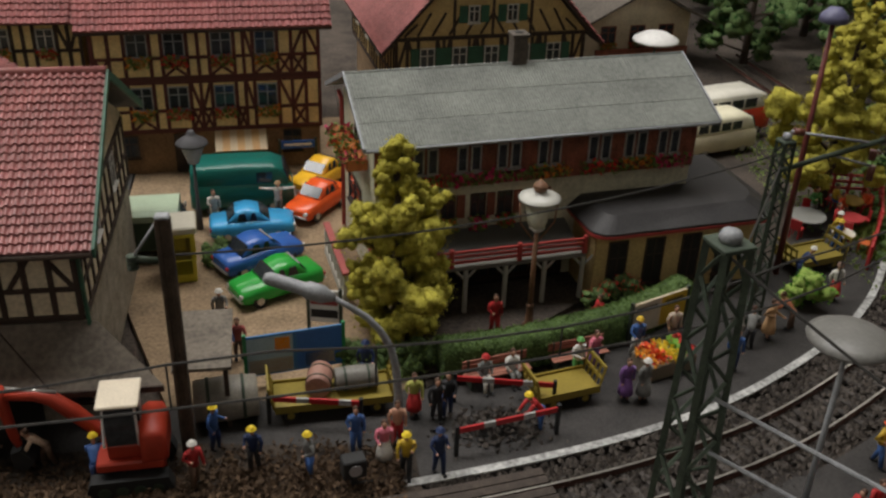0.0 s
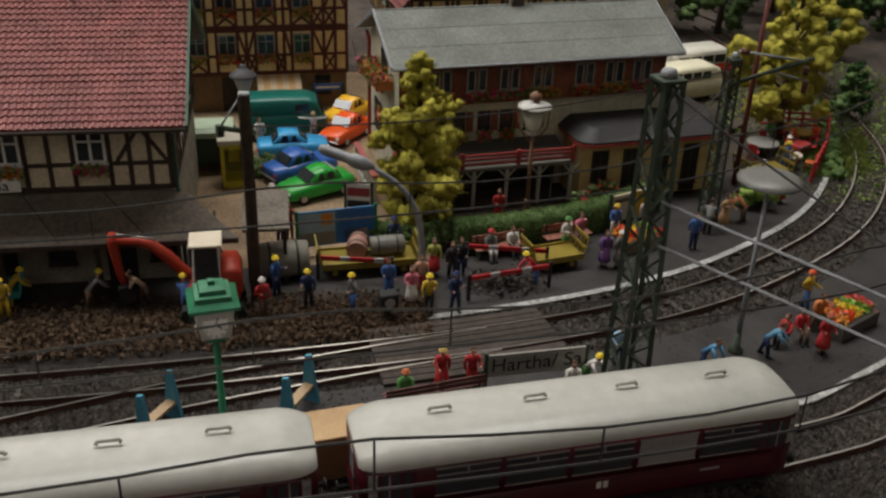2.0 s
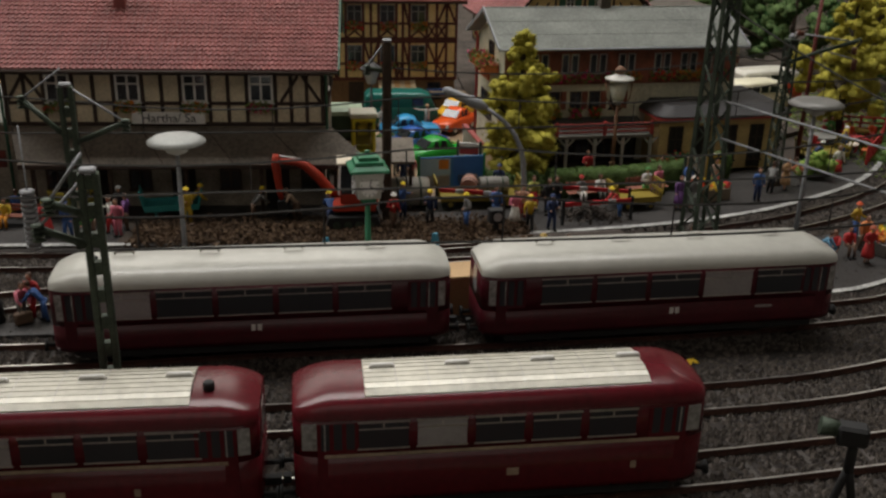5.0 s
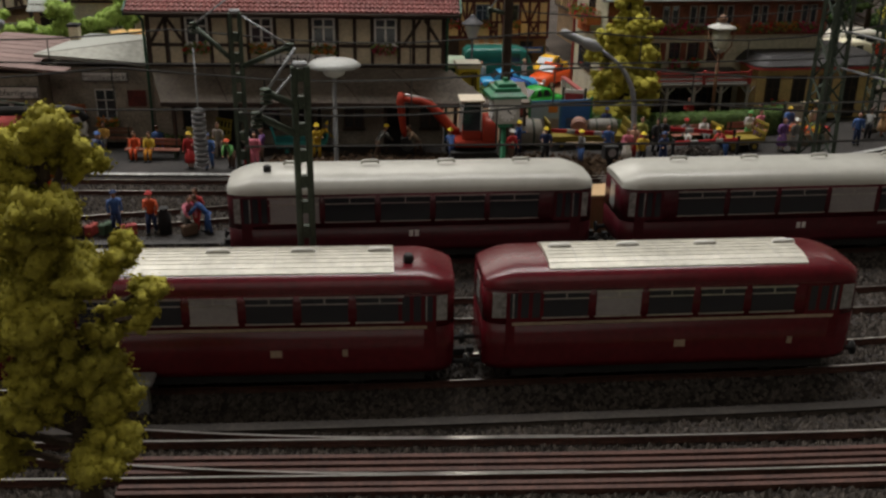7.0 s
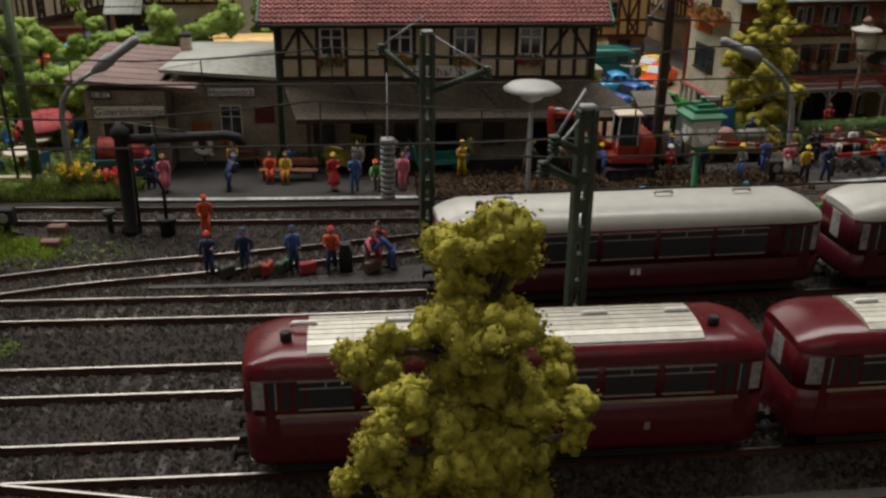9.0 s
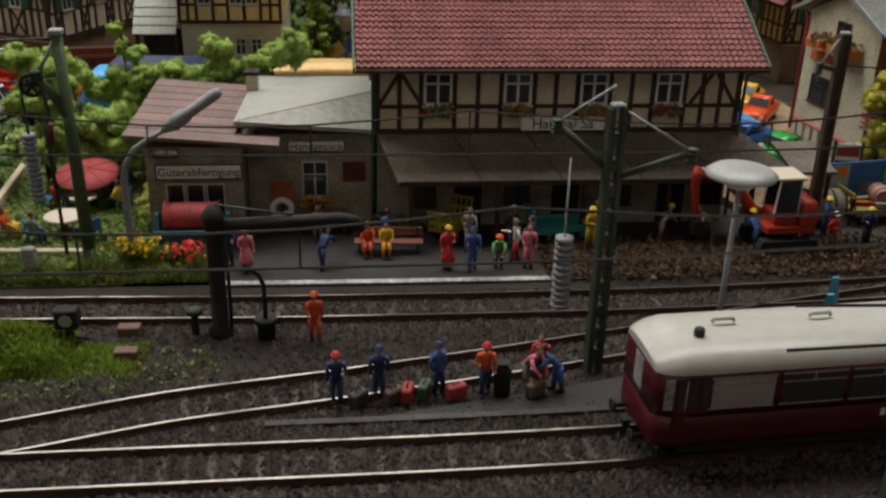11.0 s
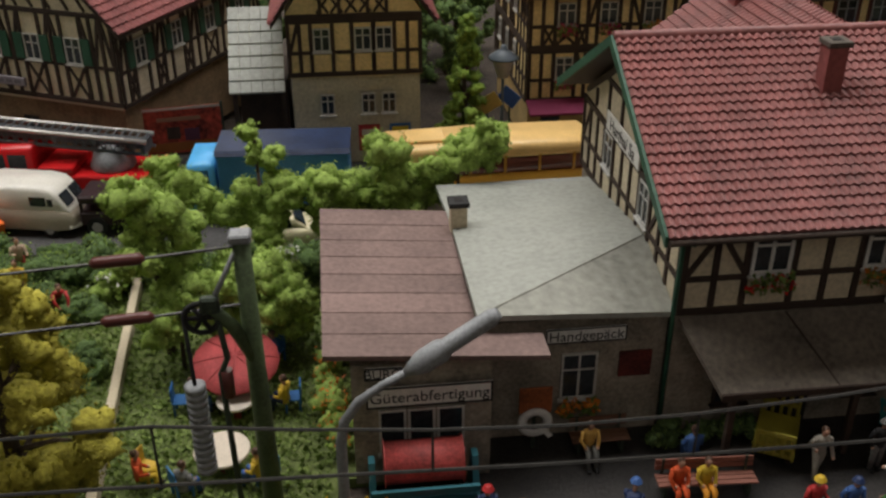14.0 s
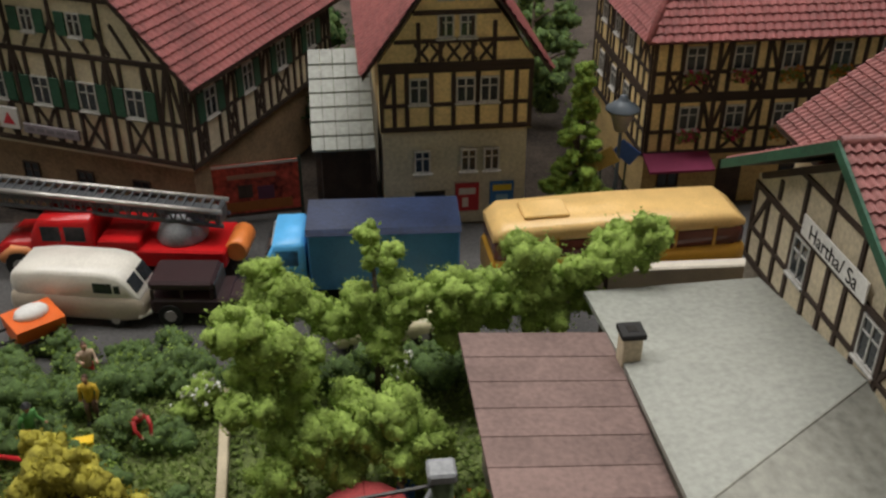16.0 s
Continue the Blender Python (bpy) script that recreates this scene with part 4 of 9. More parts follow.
    part("lean_to_roof", Build().prism([(-1.35, 2.12), (0.48, 2.6), (0.48, 2.5), (-1.35, 2.06)], "x", 0.3, 8.3), paint((0.085, 0.085, 0.075), 0.85), h, "grey sheet over the veranda")
    pale = paint((0.36, 0.35, 0.31), 0.7)
    for i in range(6):
        x = 0.35 + i * 1.6
        part("veranda_post", Build().box(x - 0.08, x + 0.08, -1.6, -1.44, 0, 1.92, bevel=0.02), pale, h, "pale grey veranda post")
        for d in (-1, 1):
            part("brace", Build().tube([(x, -1.52, 1.45), (x + d * 0.42, -1.52, 1.9)], 0.05, 5), pale, h)
    for i in range(4):
        x = 0.25 + i * 2.7
        part("rail_post", Build().box(x - 0.09, x + 0.09, -1.66, -1.5, 2.05, 2.85, bevel=0.03), RED, h, "red balustrade post")
    for z in (2.28, 2.5, 2.7):
        part("balustrade", Build().box(0.2, 8.35, -1.62, -1.54, z - 0.045, z + 0.045), RED, h, "red balustrade board")
        part("balustrade", Build().box(0.16, 0.24, -1.6, 0.4, z - 0.045, z + 0.045), RED, h, "red balustrade board")
    # closed block behind the sashes, room shade painted as near-black
    part("glazed_wall", Build().box(0.55, 8.3, 0.3, 0.48, 0, 1.9), M_dark, h, "glazed ground floor with the inner shade painted near-black")
    for i in range(6):
        x = 1.2 + i * 1.3
        sash(h, wall_pose(0, 0.29), x, 1.0, 0.85, 1.3, frame_m=M_timber)
    # dining room with a black roof, rounded at its corner
    part("dining_room", Build().box(8.75, L + 1.6, -1.75, 0.48, 0, 2.95), M_ochre, h, "ochre walled dining room")
    edge = [(8.35, 0.45)]
    for k in range(6):
        a = math.radians(180 + 18 * k)
        edge.append((9.15 + 0.75 * math.cos(a), -1.55 + 0.75 * math.sin(a)))
    edge += [(L + 1.5, -2.3), (L + 2.2, -1.8), (L + 2.5, -0.8), (L + 2.5, 3.4), (L - 0.58, 3.4), (L - 0.58, 0.45)]
    tar = mat("black_tar_roof", (0.026, 0.024, 0.024), 0.55, 0, 0.8, 0.35, 0.5, 14)
    part("roof_edge", Build().prism([(x, y - 0.03) for x, y in edge], "z", 2.92, 3.04), RED, h, "red roof edge")
    n = Build()
    inner = [(8.9, 0.42)] + [(9.55 + 0.45 * math.cos(math.radians(180 + 18 * k)), -1.2 + 0.45 * math.sin(math.radians(180 + 18 * k))) for k in range(6)] + [(L + 0.9, -1.5), (L + 1.4, -1.1), (L + 1.6, -0.5), (L + 1.6, 3.0), (L - 0.57, 3.0), (L - 0.57, 0.42)]
    n.ring_loft([[(x, y, 3.04) for x, y in edge], [(x, y, 3.14) for x, y in edge], [(x, y, 3.62) for x, y in inner]], 0, False)
    part("tar_roof", n, tar, h, "black tarred roof of the dining room")
    W3 = wall_pose(8.75, -1.75)
    for u in (0.95, 2.55, 4.15, 5.75):
        part("doorway", Build().box(8.75 + u - 0.42, 8.75 + u + 0.42, -1.79, -1.72, 0.05, 2.5), M_dark, h, "glazed door with the inner shade painted near-black")
        sash(h, W3, u, 1.5, 0.84, 2.0, frame_m=M_timber)
    chimney(h, 7.0, 3.6, 7.9, 9.2, 0.6, M_canopy)
    side = thing("garden_wall", "low grey white wall with piers and a red rail beside the inn", "wall", 7.5, 32.2, 0, 97)
    part("base", Build().box(0, 4.2, -0.12, 0.12, 0, 0.35, bevel=0.02), paint((0.45, 0.43, 0.38), 0.8), side)
    for i in range(7):
        part("pier", Build().box(i * 0.69 - 0.1, i * 0.69 + 0.1, -0.1, 0.1, 0.35, 1.3, bevel=0.02), paint((0.5, 0.5, 0.44), 0.7), side)
    part("rail", Build().box(-0.1, 4.25, -0.14, 0.14, 1.3, 1.42, bevel=0.02), paint((0.4, 0.1, 0.09), 0.6), side, "dull red rail")


def far_house(name, label, x, y, rz, w, d, h1, rise, m, roof_m, wins=4):
    h = thing(name, label, "house", x, y, 0, rz)
    g = h1 * 0.43
    part("ground_floor_wall", Build().box(0.2, w - 0.2, 0.2, d - 0.2, 0, g), mat("brown_stone_wall", (0.24, 0.16, 0.09), 0.85, 0, 0.9, 0.25, 0.5), h, "brown stone ground floor")
    b = Build().prism([(0, g), (w, g), (w, h1), (w / 2, h1 + rise), (0, h1)], "y", 0, d)
    part("wall", b, m, h, "plaster panels between timbers")
    for i in range(3):
        sash(h, wall_pose(0, 0.2), w * (0.25 + 0.25 * i), g * 0.55, 0.8, 1.0, frame_m=M_timber)
    S2 = wall_pose(w, 0, 90)
    timber_storey(h, S2, 0, d, g + 0.05, h1 - 0.4, wins=(1.6, 4.4, 7.2, 10), win_w=0.8, win_h=1.15, step=0.7, braces=tuple(range(20)), crosses=(1, 4, 7, 10), shutters=M_green)
    E2 = wall_pose(0, d, -90)
    timber_storey(h, E2, 0, d, g + 0.05, h1 - 0.4, wins=(2, 5, 8), win_w=0.75, win_h=1.0, step=0.8, braces=(1, 4, 6, 9), shutters=M_green)
    for u in (0.5, 1.2, 2.0, 2.9, 3.8, 4.6):
        for s in (-1, 1):
            c = w / 2 + s * (w / 2 - u)
            bar(h, wall_pose(0, 0), c, h1 + 0.05, c - s * 0.7, h1 + min(1.25, 0.2 + u), 0.13, 0.035)
    W = wall_pose(0, 0)
    timber_storey(h, W, 0, w, h1 * 0.45, h1, wins=[w * (i + 1) / (wins + 1) for i in range(wins)], win_w=0.8, win_h=1.15, step=0.7, braces=tuple(range(20)), crosses=(0, 3, 6, 9, 12), shutters=M_green)
    for i in range(3):
        u = w * (0.3 + 0.2 * i)
        bar(h, W, u, h1, u, h1 + rise * (1 - abs(u / w - 0.5) * 2) - 0.2, 0.15)
    bar(h, W, w * 0.2, h1 + rise * 0.38, w * 0.8, h1 + rise * 0.38, 0.15)
    for i in range(2):
        sash(h, W, w * (0.4 + 0.2 * i), h1 + rise * 0.2, 0.6, 0.9, shutters=M_green)
    r = Build().prism([(-0.8, h1 - 0.6), (w / 2, h1 + rise + 0.25), (w + 0.8, h1 - 0.6), (w + 0.8, h1 - 0.75), (w / 2, h1 + rise + 0.05), (-0.8, h1 - 0.75)], "y", -0.7, d + 0.3)
    roof = part("roof", r, M_timber, h)
    for s in (1, -1):
        t = tiled_slope(roof, d + 1.0, w / 2 + 0.8, rise + 0.85, roof_m, 0.36, 0.36)
        t.matrix_local = place(-0.8, d + 0.3, h1 - 0.57, -90) if s > 0 else place(w + 0.8, -0.7, h1 - 0.57, 90)
    return h


station()
annexes()
gable_house()
inn()
M_darkwood_wall = mat("brown_ground_floor", (0.2, 0.12, 0.06), 0.85, 0, 0.9, 0.3, 0.5)
long_house("corner_house", "yellow half-timbered corner house with flower boxes and red roof", -15.0, -3.75, 46.6, 55, (2.45, 2.45), (1.7, 3.6, 5.6, 7.6, 9.6), M_yellow, M_tile2, z_gf=2.35, boxes=True, rise=4.6, hip=True)
BEAM = UNIT_RED
terrace = long_house("terrace_house", "tall half-timbered house with red timbers behind the square", 0, 10.5, 0, 8.4, (2.62, 2.55), (2.07, 3.73, 5.87, 7.89), M_yellow, M_tile2, z_gf=2.13, gf=M_darkwood_wall, boxes=True, rise=4.4, win_w=0.95, win_h=1.15, frame_m=mat("grey_blue_window_paint", (0.27, 0.29, 0.31), 0.6))
terrace.matrix_world = place(-3.2, 45.0, 0, 3)
BEAM = UNIT
shuttered = far_house("shuttered_house", "half-timbered house with green shutters and red roof", -42.05, 50.2, -26, 10.5, 12, 7.2, 5.4, M_cream, M_tile2, 4)
part("shop_sign", Build().box(2.0, 2.95, -0.26, -0.14, 3.8, 4.7, bevel=0.02), M_white, shuttered, "white shop sign with a red triangle")
part("sign_mark", Build().prism([(2.2, 4.0), (2.75, 4.0), (2.48, 4.5)], "y", -0.275, -0.262), paint((0.6, 0.04, 0.06)), shuttered, "plain red triangle")
part("fascia_board", Build().box(3.1, 5.7, -0.26, -0.14, 3.72, 4.12, bevel=0.02), paint((0.3, 0.27, 0.29)), shuttered, "grey shop board with faded bars")
for i in range(5):
    part("faded_bar", Build().box(3.3 + i * 0.46, 3.64 + i * 0.46, -0.272, -0.261, 3.84, 4.0), paint((0.18, 0.16, 0.18)), shuttered)
far_house("big_gabled_house", "tall half-timbered gabled house with green shutters behind the inn", 11.2, 48.4, 6, 10.5, 12, 5.6, 5.6, M_ochre, M_tile2, 5)


def chalet():
    h = thing("chalet", "cream chalet with a broad dark roof and terrace", "house", 25.3, 60.5, 0, 6)
    part("wall", Build().prism([(0, 0), (7.5, 0), (7.5, 3.2), (3.75, 5.0), (0, 3.2)], "y", 0, 7), M_cream, h)
    part("roof", Build().prism([(-1.2, 2.75), (3.75, 5.35), (8.7, 2.75), (8.7, 2.6), (3.75, 5.15), (-1.2, 2.6)], "y", -1.4, 7.6), M_canopy, h, "broad dark brown roof")
    W = wall_pose(0, 0)
    for u in (1.6, 3.7, 5.8):
        sash(h, W, u, 1.9, 1.1, 1.2, frame_m=M_darkwood, box=int(u * 10))
    part("balcony", Build().box(0.4, 7.1, -0.9, -0.8, 0.6, 1.2), M_darkwood, h, "brown wooden balcony board")
    p = thing("parasol", "white round parasol on the chalet terrace", "parasol", 29.2, 58.0, 0)
    part("canopy", Build().lathe([(1.5, 2.3), (1.45, 2.45), (0.8, 2.8), (0.05, 2.95)], 20), M_white, p)
    part("pole", Build().tube([(0, 0, 0), (0, 0, 2.4)], 0.06, 6), M_steel, p)


chalet()


# ---- trains ----
M_dred = mat("dark_red_coach_paint", (0.068, 0.005, 0.011), 0.32, 0, 0.6, 0.18, 0.04)
M_red = mat("red_coach_paint", (0.1, 0.007, 0.012), 0.25, 0, 0.6, 0.15, 0.04)
M_roofw = mat("white_coach_roof", (0.46, 0.455, 0.41), 0.3, 0, 0.3, 0.07, 0.02)
M_roofs = mat("silver_ribbed_roof", (0.58, 0.56, 0.48), 0.38, 0.15, 0.4, 0.14, 0.05)
M_gold = mat("cream_trim", (0.38, 0.29, 0.21), 0.45, 0, 1, 0.2, 0.0)
M_alu = mat("aluminium_frame", (0.5, 0.48, 0.45), 0.35, 0.7, 1, 0.15, 0.0)
M_blind = mat("frosted_window", (0.33, 0.31, 0.31), 0.5, 0, 1, 0.1, 0.0)
M_glass = bpy.data.materials.new("clear_glazing")
M_glass.use_nodes = True
g = M_glass.node_tree.nodes["Principled BSDF"]
g.inputs["Base Color"].default_value = (0.03, 0.034, 0.04, 1)
g.inputs["Roughness"].default_value = 0.12


M_cabglass = mat("hazy_cab_glass", (0.3, 0.3, 0.29), 0.15, 0, 0.8, 0.4, 0.0, spec=0.6)


def plan_shape(L, W, nose, k=7):
    """Stations along the coach and its half width there: straight sides, rounded ends."""
    out = []
    for i in range(k):
        t = i / (k - 1) * math.pi / 2
        out.append((-L / 2 + nose * (1 - math.cos(t)), W / 2 * (0.7 + 0.3 * math.sin(t))))
    return out + [(-x, w) for x, w in out[::-1]]


def railcar(name, label, key, x, L, W, red, sill, belt, eave, top, paint_m, roof_m, ribbed, windows, doors, plates):
    line = TRACK[key]
    p = min(line, key=lambda q: abs(q[0] - x))
    rz = math.degrees(math.atan2(p[3], p[2]))
    car = thing(name, label, "railcar", x, p[1] + (x - p[0]) * p[3] / p[2], 0.2, rz, group="railcars")
    st = plan_shape(L, W, 0.9)

    def loft(z_of, w_of=lambda z: 1.0, zs=(), mi=0, cap=True):
        b = Build()
        rings = []
        for z in zs:
            ring = [(px, -w * w_of(z), z_of(px, z)) for px, w in st] + [(px, w * w_of(z), z_of(px, z)) for px, w in st[::-1]]
            rings.append(ring)
        b.ring_loft(rings, mi, True, cap)
        return b

    lean = lambda z: 0.96 + 0.04 * min(1.0, z / 0.9) - 0.05 * max(0, (z - belt) / (eave - belt))
    body = part("body", loft(lambda px, z: z, lean, (sill, sill + 0.15, belt * 0.6, belt)), paint_m, car, "glossy painted side panels")
    part("upper_body", loft(lambda px, z: z, lean, (belt, (belt + eave) / 2, eave)), paint_m, car)
    # roof: arched across, dropping to the ends
    n = 9
    b = Build()
    rings = []
    for px, w in st:
        e = max(0.0, (abs(px) - (L / 2 - 1.5)) / 1.5)
        ht = (top - eave) * (1 - 0.6 * e**2.2)
        ring = []
        for j in range(n):
            a = math.pi * j / (n - 1)
            c = math.cos(a)
            ring.append((px, -w * 0.955 * (abs(c) ** 0.75) * (1 if c > 0 else -1) * 1.03, eave - 0.02 + ht * math.sin(a) ** 0.55))
        rings.append(ring)
    b.ring_loft(rings, 0, True, True, closed=False)
    roof = part("roof", b, roof_m, car, "rounded pale roof" if not ribbed else "red painted roof ends")
    if ribbed:
        x0, x1 = -L / 2 + ribbed[0], L / 2 - ribbed[1]
        k = 9
        zf = lambda y: eave - 0.02 + (top - eave) * (1 - min(1, abs(y / (W * 0.49))) ** 2.6) ** 0.5 + 0.03
        up, low = [], []
        for i in range(k):
            y = -0.95 + 1.9 * i / k
            e = y + 1.9 / k
            up += [(y, zf(y) + 0.03), (e - 0.036, zf(e) + 0.03), (e - 0.035, zf(e)), (e - 0.001, zf(e))]
        low = [(y, z - 0.14) for y, z in up[::-1]]
        b = Build()
        n = len(b.v)
        q = up + low
        b.v += [(x0, y, z) for y, z in q] + [(x1, y, z) for y, z in q]
        m = len(q)
        for j in range(m - 1):
            b.face((j, j + 1, m + j + 1, m + j))
        b.face((m - 1, 0, m, 2 * m - 1))
        h = len(up)
        for e in (0, m):
            for j in range(h - 1):
                b.face((e + j, e + j + 1, e + m - 2 - j, e + m - 1 - j))
        panel = part("roof_panel", b, M_roofs, roof, "ribbed silver roof panel")
        for j in range(1, 9):
            xs = x0 + (x1 - x0) * j / 9
            seam = [[(xs + o, y, zf(y) + 0.034) for o in (-0.012, 0.012)] for y in (-0.92 + 0.23 * i for i in range(9))]
            q = Build()
            q.ring_loft([r + [(p[0], p[1], p[2] - 0.02) for p in r[::-1]] for r in seam], 0, False)
            part("panel_seam", q, M_alu, panel)
    for i, vx in enumerate(plates["vents"]):
        b = Build().tube([(vx - 0.3, 0.15, top + 0.0), (vx - 0.26, 0.15, top + 0.09), (vx + 0.26, 0.15, top + 0.09), (vx + 0.3, 0.15, top + 0.0)], 0.06, 6)
        part("roof_vent", b, roof_m if not ribbed else M_white, roof)
    if plates.get("horn"):
        for hx in plates["horn"]:
            part("roof_horn", Build().lathe([(0.09, 0), (0.14, 0.05), (0.14, 0.22), (0.1, 0.26)], 10, 0, (hx, -0.35, top - 0.12)), M_black, roof)
    # windows on both sides, a proud frame round each
    zc, zh = (belt + eave) / 2 + 0.04, (eave - belt) * 0.36
    for side in (-1, 1):
        for wx, ww, kind in windows:
            yw = side * W / 2 * 0.985
            b = Build()
            b.box(wx - ww / 2, wx + ww / 2, yw - 0.012, yw + 0.012, zc - zh, zc + zh)
            pane = part("window", b, M_blind if kind == "b" else M_glass, car, "frosted window" if kind == "b" else "dark window")
            f = Build()
            o = side * 0.012
            for a in ((wx - ww / 2 - 0.03, wx + ww / 2 + 0.03, zc + zh - 0.02, zc + zh + 0.03), (wx - ww / 2 - 0.03, wx + ww / 2 + 0.03, zc - zh - 0.03, zc - zh + 0.01), (wx - ww / 2, wx + ww / 2, zc + zh * 0.45, zc + zh * 0.45 + 0.035)):
                f.box(a[0], a[1], yw + o - 0.014, yw + o + 0.014, a[2], a[3])
            f.box(wx - 0.02, wx + 0.02, yw + o - 0.014, yw + o + 0.014, zc + zh * 0.45, zc + zh)
            part("window_frame", f, M_alu, pane)
        for dx in doors:
            yw = side * W / 2 * 0.985
            d = part("door", Build().box(dx - 0.5, dx + 0.5, yw - 0.015, yw + 0.015, sill + 0.2, eave - 0.08, bevel=0.01), paint_m, car)
            for o in (-0.3, 0.0, 0.3):
                part("door_pane", Build().box(dx + o - 0.1, dx + o + 0.1, yw - 0.022, yw + 0.022, zc - zh, zc + zh), M_glass, d)
        yw = side * W / 2 * 1.0
        if plates["belt"]:
            part("belt_line", Build().box(-L / 2 + 0.75, L / 2 - 0.75, yw - 0.014, yw + 0.014, belt - 0.03, belt + 0.055), M_gold, car, "cream line below the windows")
        part("rain_gutter", Build().box(-L / 2 + 0.9, L / 2 - 0.9, side * W * 0.476 - 0.03, side * W * 0.476 + 0.03, eave - 0.03, eave + 0.02), M_gold if red else M_dred, car, "thin rain gutter")
        for ex, ew, eh, m in plates["marks"]:
            part("emblem", Build().box(ex - ew / 2, ex + ew / 2, yw - 0.016, yw + 0.016, sill + 0.62 - eh / 2, sill + 0.62 + eh / 2), m, car, "small pale marking")
        part("skirt", Build().box(-L / 2 + 0.8, L / 2 - 0.8, side * W * 0.44 - 0.03, side * W * 0.44 + 0.03, sill - 0.28, sill), M_black, car)
        for e in (-1, 1):
            xs = [e * (L / 2 - 0.78), e * (L / 2 - 0.22)]
            ys = [side * W / 2 * 0.997, side * W / 2 * 0.93]
            q = Build()
            ring = [[(xs[i], ys[i] + o, z) for o, z in ((0.0, zc - zh), (side * 0.012, zc - zh), (side * 0.012, zc + zh), (0.0, zc + zh))] for i in (0, 1)]
            q.ring_loft(ring, 0, False)
            part("corner_window", q, M_cabglass, car, "pale curved corner window")
    # end windows, lamps, buffers, wheels
    for e in (-1, 1):
        for o in (-0.62, 0.0, 0.62):
            xx = e * (L / 2 - 0.02 - abs(o) * 0.12)
            w = part("end_window", Build().box(xx - 0.03, xx + 0.03, o - 0.27, o + 0.27, zc - zh, zc + zh, bevel=0.01), M_cabglass, car, "pale cab window")
            part("window_frame", Build().box(xx - 0.02 + e * 0.005, xx + 0.02 + e * 0.005, o - 0.3, o + 0.3, zc + zh, zc + zh + 0.05), M_alu, w)
        for o in (-0.7, 0.7):
            part("headlight", Build().tube([(e * (L / 2 - 0.2), o, sill + 0.45), (e * (L / 2 - 0.03), o, sill + 0.45)], 0.12, 10), M_white, car)
            part("buffer", Build().tube([(e * (L / 2 - 0.2), o, sill), (e * (L / 2 + 0.28), o, sill), (e * (L / 2 + 0.3), o, sill), (e * (L / 2 + 0.36), o, sill)], [0.07, 0.07, 0.2, 0.2], 10), M_black, car)
        part("coupler", Build().box(e * L / 2 - 0.1, e * L / 2 + e * 0.35 + 0.05, -0.1, 0.1, sill - 0.15, sill + 0.05), M_black, car)
    part("underframe", Build().box(-L / 2 + 0.6, L / 2 - 0.6, -0.8, 0.8, 0.25, sill), M_black, car)
    for ax in (-0.29 * L, 0.29 * L):
        for s in (-1, 1):
            part("wheel", Build().tube([(ax, s * 0.66, 0.45), (ax, s * 0.8, 0.45)], 0.45, 16), M_black, car)
        for s in (-1, 1):
            part("axle_box", Build().box(ax - 0.5, ax + 0.5, s * 0.95 - 0.1, s * 0.95 + 0.1, 0.3, 0.6, bevel=0.03), M_black, car)
    return car


wd = [(-4.1, 1.7, "b"), (-2.2, 1.7, ""), (-0.3, 1.7, ""), (1.6, 1.7, ""), (3.5, 1.7, "")]
wd2 = [(-3.5, 1.7, ""), (-1.6, 1.7, ""), (0.3, 1.7, ""), (2.2, 1.7, "b"), (4.1, 1.7, "")]
bars = lambda x: [(x - 0.1, 0.14, 0.22, M_white), (x + 0.1, 0.14, 0.22, M_white)]
railcar("white_roof_railcar", "dark red railcar with a rounded pale grey roof", "railbus", -2.45, 12.7, 2.7, False, 0.62, 1.5, 2.72, 3.34, M_dred, M_roofw, None, wd, (-5.4, 5.4), dict(vents=(-4.15, -1.45, 1.25, 3.95), horn=(-5.0,), belt=False, marks=bars(0.0)))
railcar("white_roof_railcar", "dark red railcar with pale roof, coupled behind", "railbus", 11.2, 12.7, 2.7, False, 0.62, 1.5, 2.72, 3.34, M_dred, M_roofw, None, wd2, (-5.4, 5.4), dict(vents=(-3.95, -1.25, 1.45, 4.2), belt=False, marks=bars(0.35) + [(3.6, 0.6, 0.08, M_blind)]))
wt = [(-3.0 + i * 1.42, 1.2, "b" if i == 1 else "") for i in range(5)]
railcar("red_railbus_trailer", "red railbus trailer with silver ribbed roof panel", "red", 4.5, 10.35, 2.55, True, 0.6, 1.92, 2.92, 3.5, M_red, M_red, (1.75, 1.5), wt, (-4.1, 4.1), dict(vents=(-2.95, -1.05, 1.15, 3.4), belt=True, marks=[(0.2, 0.3, 0.2, M_gold), (3.3, 0.14, 0.2, M_gold)]))
wm = [(-4.3 + i * 1.42, 1.2, "b" if i == 3 else "") for i in range(7)]
railcar("red_railbus", "red railbus motor car with silver ribbed roof panel", "red", -7.6, 12.4, 2.55, True, 0.6, 1.92, 2.92, 3.5, M_red, M_red, (1.5, 1.6), wm, (-5.2, 5.2), dict(vents=(-4.8, -2.55, -0.05, 2.2, 4.25), horn=(5.0, -5.2), belt=True, marks=[(1.5, 0.3, 0.2, M_gold), (3.3, 0.14, 0.2, M_gold)]))


